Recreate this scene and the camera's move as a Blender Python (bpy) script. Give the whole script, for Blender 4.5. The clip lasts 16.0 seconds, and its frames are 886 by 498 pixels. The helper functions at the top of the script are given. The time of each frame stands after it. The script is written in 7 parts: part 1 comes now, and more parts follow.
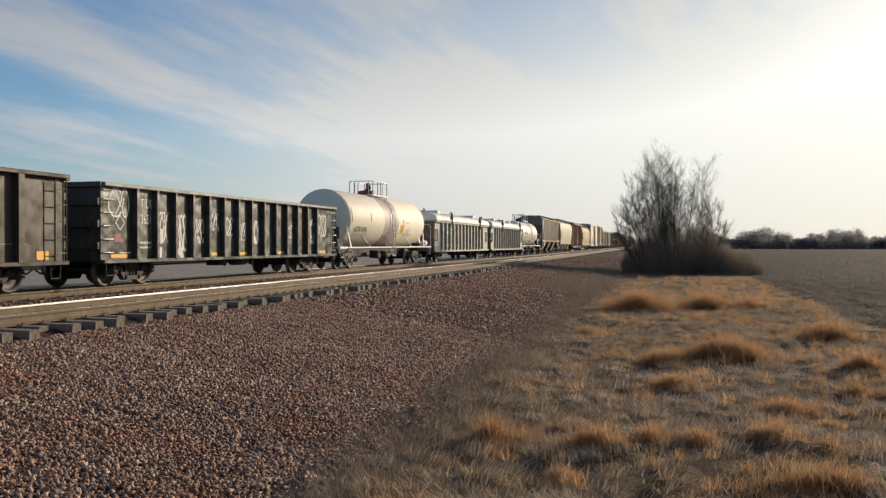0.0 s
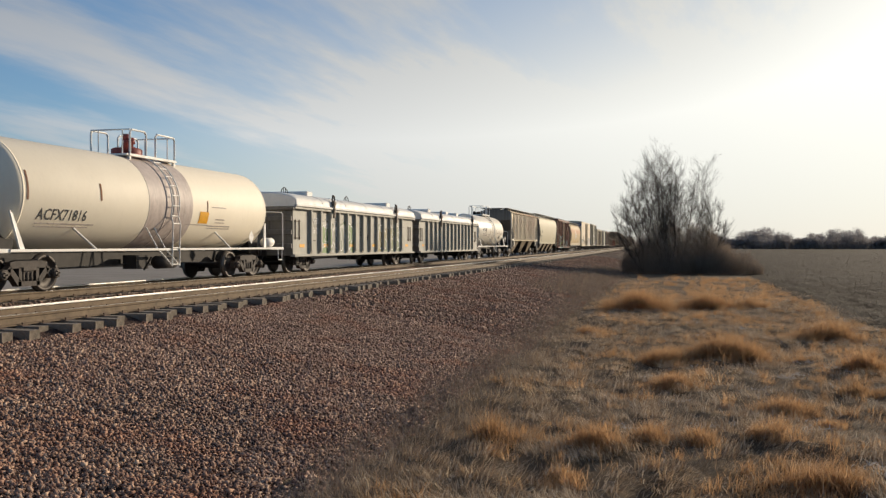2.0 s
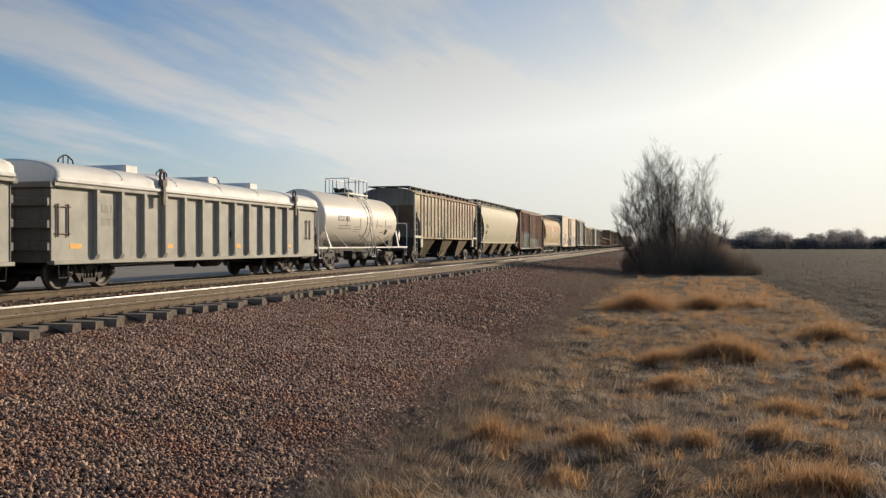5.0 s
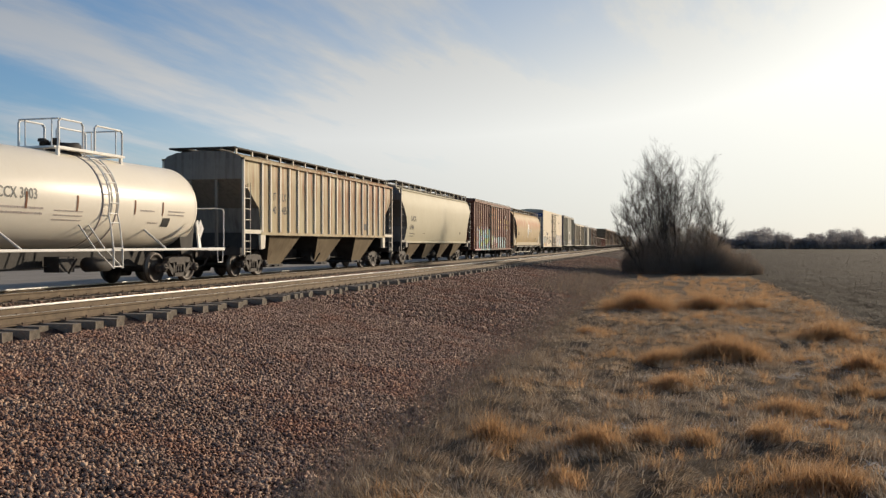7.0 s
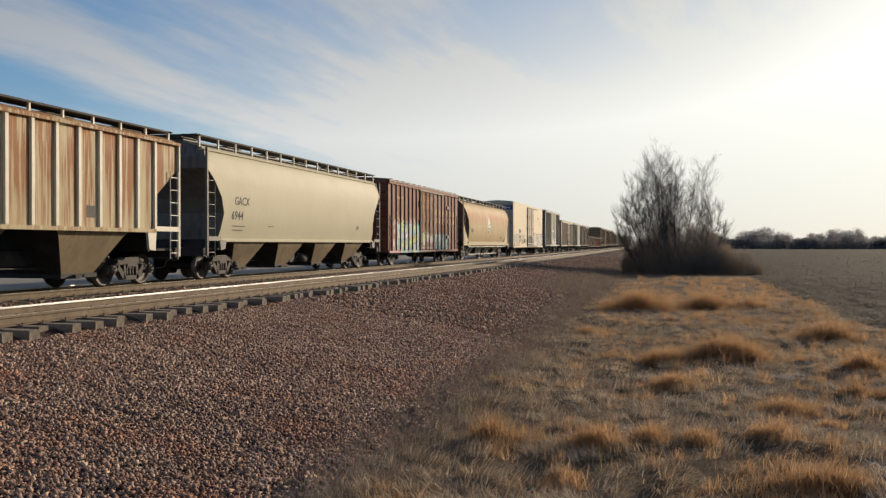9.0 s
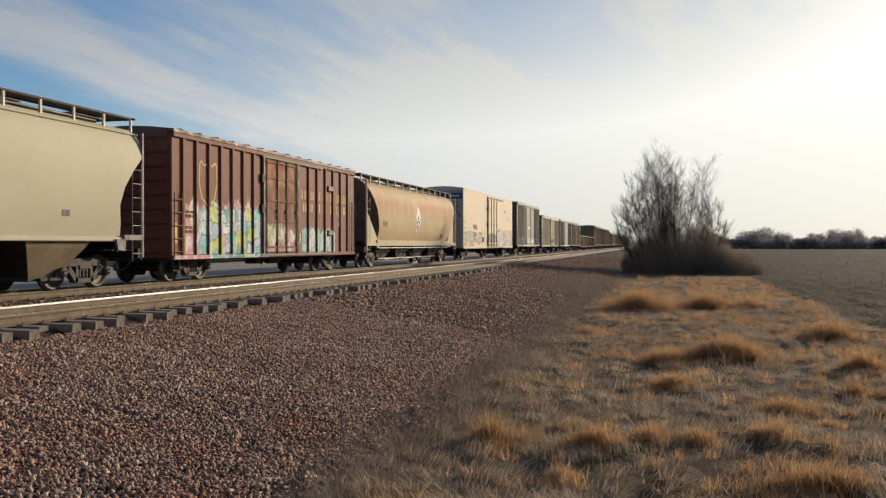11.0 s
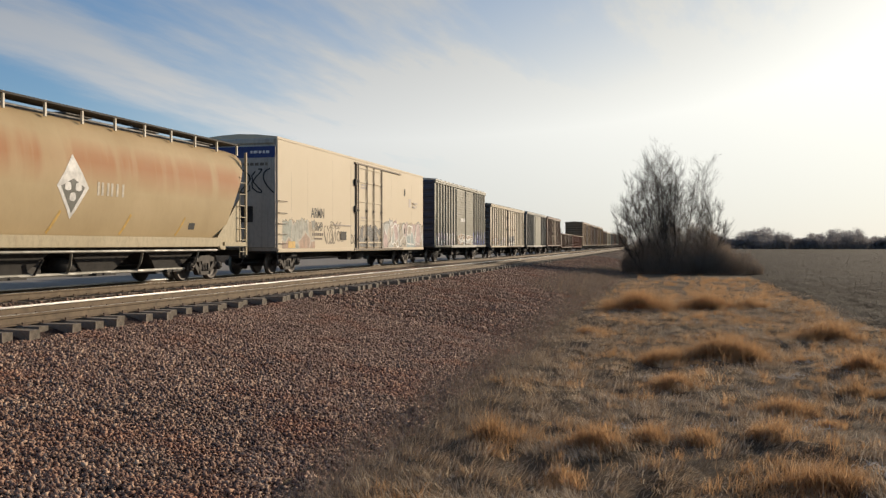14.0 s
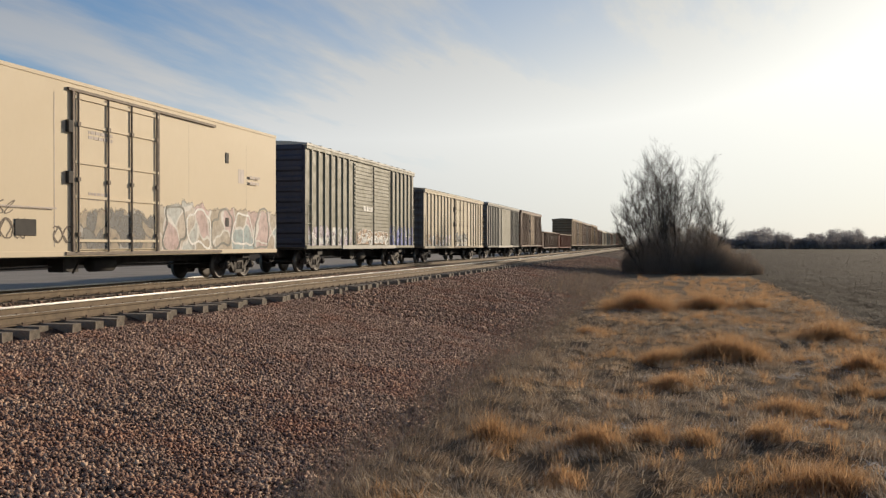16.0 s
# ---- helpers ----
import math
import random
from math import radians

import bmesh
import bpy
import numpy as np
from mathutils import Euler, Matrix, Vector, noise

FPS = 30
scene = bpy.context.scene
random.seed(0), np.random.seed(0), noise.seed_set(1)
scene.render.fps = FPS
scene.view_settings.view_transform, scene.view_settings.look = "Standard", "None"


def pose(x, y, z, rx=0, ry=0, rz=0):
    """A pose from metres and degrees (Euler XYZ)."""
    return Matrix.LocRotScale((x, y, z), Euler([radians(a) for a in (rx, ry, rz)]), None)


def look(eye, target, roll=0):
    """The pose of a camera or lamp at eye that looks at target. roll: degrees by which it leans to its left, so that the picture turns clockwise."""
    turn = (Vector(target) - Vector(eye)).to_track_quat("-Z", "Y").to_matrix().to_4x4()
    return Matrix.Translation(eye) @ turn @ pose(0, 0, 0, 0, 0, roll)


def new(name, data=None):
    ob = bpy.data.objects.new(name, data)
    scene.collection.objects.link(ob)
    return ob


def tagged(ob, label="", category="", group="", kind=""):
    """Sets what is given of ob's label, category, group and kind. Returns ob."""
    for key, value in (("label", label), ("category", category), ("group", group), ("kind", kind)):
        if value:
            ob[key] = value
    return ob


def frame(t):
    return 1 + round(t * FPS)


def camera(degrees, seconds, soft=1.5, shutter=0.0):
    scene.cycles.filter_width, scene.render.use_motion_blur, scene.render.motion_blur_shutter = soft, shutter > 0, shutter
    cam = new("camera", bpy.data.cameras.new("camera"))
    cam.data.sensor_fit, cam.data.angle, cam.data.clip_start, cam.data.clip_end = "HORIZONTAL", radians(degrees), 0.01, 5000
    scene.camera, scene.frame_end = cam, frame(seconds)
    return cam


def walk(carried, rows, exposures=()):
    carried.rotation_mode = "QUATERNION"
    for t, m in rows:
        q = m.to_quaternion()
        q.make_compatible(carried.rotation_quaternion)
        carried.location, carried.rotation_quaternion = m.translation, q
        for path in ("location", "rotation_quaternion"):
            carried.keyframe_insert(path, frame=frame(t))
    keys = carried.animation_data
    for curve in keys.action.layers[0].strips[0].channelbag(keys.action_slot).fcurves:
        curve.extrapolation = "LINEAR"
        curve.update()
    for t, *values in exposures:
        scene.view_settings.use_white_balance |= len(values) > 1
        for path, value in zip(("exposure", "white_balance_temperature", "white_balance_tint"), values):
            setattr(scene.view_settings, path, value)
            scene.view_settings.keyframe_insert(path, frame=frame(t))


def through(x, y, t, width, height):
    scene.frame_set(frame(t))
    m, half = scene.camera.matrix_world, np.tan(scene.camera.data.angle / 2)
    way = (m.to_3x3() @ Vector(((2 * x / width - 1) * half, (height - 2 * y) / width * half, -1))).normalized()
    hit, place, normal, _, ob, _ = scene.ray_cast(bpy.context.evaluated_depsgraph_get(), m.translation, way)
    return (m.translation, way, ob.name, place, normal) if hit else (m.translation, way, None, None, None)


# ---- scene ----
# Metres. +Y runs along the tracks, away from the camera; z = 0 is the top of the rails.
EYE = (0.0, 0.0, 1.159)
TURN = math.atan(401.6 / 1570.0)          # the camera looks a little to the left of the tracks
CLIP = 16.0
cam = camera(53.07, CLIP, soft=1.35)
AIM = look(EYE, (EYE[0] - math.sin(TURN) * 100, EYE[1] + math.cos(TURN) * 100, EYE[2] - 0.51))
walk(cam, [(0.0, AIM), (CLIP, AIM)])

NEAR_TRACK = -11.17      # centre lines of the two tracks
TRAIN_TRACK = -15.80
SPEED = 10.5


def travelled(t):
    """Metres that the train has gone at t seconds: it slows a little."""
    return SPEED * (t - 0.00228 * (t - 8.0) ** 2)


def bend(y):
    """The tracks turn slightly to the left far off: sideways shift at y."""
    if y < 78:
        return 0.0
    if y < 118:
        return -0.013 * (y - 78) ** 2 / 80
    return -0.26 - 0.013 * (y - 118)


# ---- sky and sun ----
SUN_AZ, SUN_EL = radians(31), radians(15)     # azimuth from +Y towards +X
world = bpy.data.worlds.new("sky")
scene.world = world
world.use_nodes = True
wn, wl = world.node_tree.nodes, world.node_tree.links
wn.clear()


def wnode(kind, **props):
    n = wn.new(kind)
    for key, value in props.items():
        n.inputs[key].default_value = value
    return n


def wmath(op, a, b=None):
    n = wn.new("ShaderNodeMath")
    n.operation = op
    for i, v in enumerate((a, b)):
        if v is None:
            continue
        if isinstance(v, (int, float)):
            n.inputs[i].default_value = v
        else:
            wl.new(v, n.inputs[i])
    return n.outputs[0]


w_out, w_bg = wnode("ShaderNodeOutputWorld"), wnode("ShaderNodeBackground", Strength=0.108)
w_sky = wn.new("ShaderNodeTexSky")
w_sky.sky_type, w_sky.sun_disc = "NISHITA", False
w_sky.sun_elevation, w_sky.sun_rotation = SUN_EL, SUN_AZ
w_sky.air_density, w_sky.dust_density, w_sky.ozone_density = 1.0, 0.4, 4.0
# thin high cloud: a flat layer overhead, seen along its streaks
w_co, w_sep = wn.new("ShaderNodeTexCoord"), wn.new("ShaderNodeSeparateXYZ")
wl.new(w_co.outputs["Generated"], w_sep.inputs[0])
w_up = wmath("ADD", wmath("MAXIMUM", w_sep.outputs[2], 0.0), 0.12)
w_flat = wn.new("ShaderNodeCombineXYZ")
wl.new(wmath("DIVIDE", w_sep.outputs[0], w_up), w_flat.inputs[0])
wl.new(wmath("DIVIDE", w_sep.outputs[1], w_up), w_flat.inputs[1])
w_turn, w_map = wn.new("ShaderNodeMapping"), wn.new("ShaderNodeMapping")
w_turn.inputs["Rotation"].default_value = (0, 0, radians(-80))
w_map.inputs["Location"].default_value = (-20.816, 11.377, 0)
w_map.inputs["Scale"].default_value = (0.35, 1.1, 1)
wl.new(w_flat.outputs[0], w_turn.inputs[0])
wl.new(w_turn.outputs[0], w_map.inputs[0])
w_noise = wnode("ShaderNodeTexNoise", Scale=1.2, Detail=9.0, Roughness=0.58)
wl.new(w_map.outputs[0], w_noise.inputs["Vector"])
w_ramp = wn.new("ShaderNodeMapRange")
w_ramp.interpolation_type = "SMOOTHSTEP"
for key, value in (("From Min", 0.43), ("From Max", 0.68), ("To Min", 0.04), ("To Max", 0.80)):
    w_ramp.inputs[key].default_value = value
wl.new(w_noise.outputs[0], w_ramp.inputs[0])
# the veil closes towards the horizon
w_haze = wn.new("ShaderNodeMapRange")
for key, value in (("From Min", 0.0), ("From Max", 0.30), ("To Min", 0.62), ("To Max", 0.0)):
    w_haze.inputs[key].default_value = value
wl.new(w_sep.outputs[2], w_haze.inputs[0])
# and towards the sun
w_glow = wn.new("ShaderNodeMapRange")
for key, value in (("From Min", 0.36), ("From Max", 0.92), ("To Min", 0.06), ("To Max", 1.75)):
    w_glow.inputs[key].default_value = value
w_near = wmath("ADD", wmath("MULTIPLY", w_sep.outputs[0], math.sin(SUN_AZ)), wmath("MULTIPLY", w_sep.outputs[1], math.cos(SUN_AZ)))
wl.new(w_near, w_glow.inputs[0])
w_veil = wmath("MULTIPLY", wmath("ADD", w_haze.outputs[0], 0.35), w_glow.outputs[0])
w_cover = wmath("MINIMUM", wmath("ADD", w_ramp.outputs[0], w_veil), 0.93)
# cloud takes the sky's own brightness, without its colour
w_bw = wn.new("ShaderNodeRGBToBW")
wl.new(w_sky.outputs[0], w_bw.inputs[0])
w_low = wn.new("ShaderNodeMapRange")          # dimmer through the haze low down
for key, value in (("From Min", 0.0), ("From Max", 0.25), ("To Min", 6.4), ("To Max", 9.9)):
    w_low.inputs[key].default_value = value
wl.new(w_sep.outputs[2], w_low.inputs[0])
w_lum = wmath("MINIMUM", wmath("ADD", wmath("MULTIPLY", w_bw.outputs[0], 1.5), 0.6), wmath("MULTIPLY", w_low.outputs[0], wmath("MAXIMUM", wmath("ADD", wmath("MULTIPLY", w_near, 0.86), 0.33), 0.42)))
w_blue = wnode("ShaderNodeHueSaturation", Saturation=1.08, Value=1.03)
wl.new(w_sky.outputs[0], w_blue.inputs["Color"])
w_cloud = wn.new("ShaderNodeCombineColor")
for i, (k, g) in enumerate(((0.955, 0.08), (0.995, 0.01), (1.085, -0.19))):   # cool away from the sun, warm near it
    wl.new(wmath("MULTIPLY", w_lum, wmath("ADD", wmath("MULTIPLY", w_near, g), k)), w_cloud.inputs[i])
w_mix = wn.new("ShaderNodeMix")
w_mix.data_type = "RGBA"
wl.new(w_cover, w_mix.inputs["Factor"])
wl.new(w_blue.outputs[0], w_mix.inputs[6])
wl.new(w_cloud.outputs[0], w_mix.inputs[7])
wl.new(w_mix.outputs[2], w_bg.inputs["Color"])
wl.new(w_bg.outputs[0], w_out.inputs["Surface"])

sun = new("sun", bpy.data.lights.new("sun", "SUN"))
sun.data.energy, sun.data.angle, sun.data.color = 4.4, radians(0.8), (1.0, 0.83, 0.62)
sun.matrix_basis = look((0, 0, 60), (-math.sin(SUN_AZ) * 100, -math.cos(SUN_AZ) * 100, 60 - 100 * math.tan(SUN_EL)))
scene.view_settings.exposure = 0.06


# ---- materials ----
def material(name, rough=0.8, metal=0.0):
    m = bpy.data.materials.new(name)
    m.use_nodes = True
    b = m.node_tree.nodes["Principled BSDF"]
    b.inputs["Roughness"].default_value, b.inputs["Metallic"].default_value = rough, metal
    return m, m.node_tree.nodes, m.node_tree.links, b


def noise_of(n, l, scale, stretch=(1, 1, 1), detail=4.0, rough=0.55, coords="Object"):
    co, mp, tx = n.new("ShaderNodeTexCoord"), n.new("ShaderNodeMapping"), n.new("ShaderNodeTexNoise")
    mp.inputs["Scale"].default_value = stretch
    tx.inputs["Scale"].default_value, tx.inputs["Detail"].default_value, tx.inputs["Roughness"].default_value = scale, detail, rough
    l.new(co.outputs[coords], mp.inputs[0])
    l.new(mp.outputs[0], tx.inputs["Vector"])
    return tx.outputs[0]


def between(n, l, value, low, high, a=0.0, b=1.0):
    r = n.new("ShaderNodeMapRange")
    for key, v in (("From Min", low), ("From Max", high), ("To Min", a), ("To Max", b)):
        r.inputs[key].default_value = v
    l.new(value, r.inputs[0])
    return r.outputs[0]


def mixed(n, l, factor, a, b):
    x = n.new("ShaderNodeMix")
    x.data_type = "RGBA"
    for slot, v in ((0, factor), (6, a), (7, b)):
        if isinstance(v, tuple):
            x.inputs[slot].default_value = (*v, 1)
        elif isinstance(v, float):
            x.inputs[slot].default_value = v
        else:
            l.new(v, x.inputs[slot])
    return x.outputs[2]


def times(n, l, a, b):
    x = n.new("ShaderNodeMath")
    x.operation = "MULTIPLY"
    for i, v in enumerate((a, b)):
        if isinstance(v, float):
            x.inputs[i].default_value = v
        else:
            l.new(v, x.inputs[i])
    return x.outputs[0]


def relief(n, l, b, height, strength, distance):
    x = n.new("ShaderNodeBump")
    x.inputs["Strength"].default_value, x.inputs["Distance"].default_value = strength, distance
    l.new(height, x.inputs["Height"])
    l.new(x.outputs[0], b.inputs["Normal"])


def paint(name, col, faded, stain=(0.16, 0.07, 0.03), stains=0.3, rough=0.55, dirt=0.5, low=1.0, high=1.0, smooth=False, runs=False, dents=0.0):
    """Weathered paint on steel: fading, dirt that settles, and rust that runs down in streaks, thickest between the heights low and high."""
    m, n, l, b = material(name, rough)
    c = mixed(n, l, between(n, l, noise_of(n, l, 0.55, detail=3.0), 0.35, 0.65), col, faded)
    run = noise_of(n, l, 1.0, (7.0, 7.0, 0.30), 5.0, 0.6)
    patch = noise_of(n, l, 0.7, (1, 1, 0.8), 2.0)
    streak = times(n, l, between(n, l, run, 0.62 - 0.28 * stains, 0.80 - 0.2 * stains), between(n, l, patch, 0.36, 0.62, 0.15, 1.0))
    if runs:             # sharp rust runs, thicker towards the eaves and one end of the car
        fine = between(n, l, noise_of(n, l, 1.0, (13.0, 13.0, 0.42), 4.0, 0.62), 0.40, 0.56)
        broad = between(n, l, noise_of(n, l, 1.0, (1.7, 1.7, 0.35), 2.0), 0.32, 0.50)
        sep, co = n.new("ShaderNodeSeparateXYZ"), n.new("ShaderNodeTexCoord")
        l.new(co.outputs["Object"], sep.inputs[0])
        up = between(n, l, sep.outputs[2], 1.5, 3.4, 0.4, 1.0)
        along = between(n, l, sep.outputs[1], 2.0, 14.0, 0.38, 1.1)
        streak = between(n, l, times(n, l, times(n, l, fine, broad), times(n, l, up, along)), 0.0, 0.62)
    if high > low:       # one broad stain, with drips along its foot
        streak = between(n, l, noise_of(n, l, 1.0, (0.6, 1.1, 0.12), 4.0, 0.5), 0.38, 0.52, 0.30, 1.0)
        sep = n.new("ShaderNodeSeparateXYZ")
        co = n.new("ShaderNodeTexCoord")
        l.new(co.outputs["Object"], sep.inputs[0])
        up = between(n, l, sep.outputs[2], low - 0.5, low + 0.4)
        down = between(n, l, sep.outputs[2], high - 0.2, high + 0.4, 1.0, 0.1)
        streak = times(n, l, streak, times(n, l, up, down))
    c = mixed(n, l, times(n, l, streak, min(1.0, stains * 1.3)), c, stain)
    grime = between(n, l, noise_of(n, l, 9.0, (1, 1, 0.5), 6.0, 0.7), 0.45, 0.75, 0.0, dirt)
    c = mixed(n, l, grime, c, tuple(v * 0.45 + 0.012 for v in col))
    l.new(c, b.inputs["Base Color"])
    l.new(between(n, l, noise_of(n, l, 3.0), 0.3, 0.7, rough - (0.02 if smooth else 0.1), min(1.0, rough + (0.04 if smooth else 0.2))), b.inputs["Roughness"])
    b.inputs["Specular IOR Level"].default_value = 0.22 if smooth else 0.4
    relief(n, l, b, noise_of(n, l, 2.2 if dents else 0.8 if smooth else 1.6, detail=1.0), dents or (0.006 if smooth else 0.025), 0.06 if dents else 0.02)
    return m


def plain(name, col, rough=0.7, metal=0.0, vary=0.25, scale=6.0, bump=0.3, depth=0.01):
    m, n, l, b = material(name, rough, metal)
    c = mixed(n, l, between(n, l, noise_of(n, l, scale, detail=5.0), 0.3, 0.7), tuple(v * (1 - vary) for v in col), tuple(min(1, v * (1 + vary)) for v in col))
    l.new(c, b.inputs["Base Color"])
    relief(n, l, b, noise_of(n, l, scale * 5, detail=4.0), bump, depth)
    return m


def speckled(name, dark, mid, light, rough=0.9, through=0.0, tint=None):
    """Loose pieces, each with a shade of its own; through: how much light thin blades let pass; tint: a second colour, in patches."""
    m, n, l, b = material(name, rough)
    g, r = n.new("ShaderNodeNewGeometry"), n.new("ShaderNodeValToRGB")
    e = r.color_ramp.elements
    e[0].position, e[0].color, e[1].position, e[1].color = 0.0, (*dark, 1), 1.0, (*light, 1)
    k = e.new(0.55)
    k.color = (*mid, 1)
    l.new(g.outputs["Random Per Island"], r.inputs[0])
    c = mixed(n, l, between(n, l, noise_of(n, l, 0.35, detail=2.0), 0.35, 0.7, 0.0, 0.45), r.outputs[0], tuple(v * 0.6 for v in mid))
    if tint:
        c = mixed(n, l, between(n, l, noise_of(n, l, 0.8, detail=3.0), 0.50, 0.68, 0.0, 0.55), c, tint)
    l.new(c, b.inputs["Base Color"])
    if through:
        t, x = n.new("ShaderNodeBsdfTranslucent"), n.new("ShaderNodeMixShader")
        x.inputs[0].default_value = through
        l.new(c, t.inputs["Color"])
        l.new(b.outputs[0], x.inputs[1])
        l.new(t.outputs[0], x.inputs[2])
        l.new(x.outputs[0], n["Material Output"].inputs["Surface"])
    return m


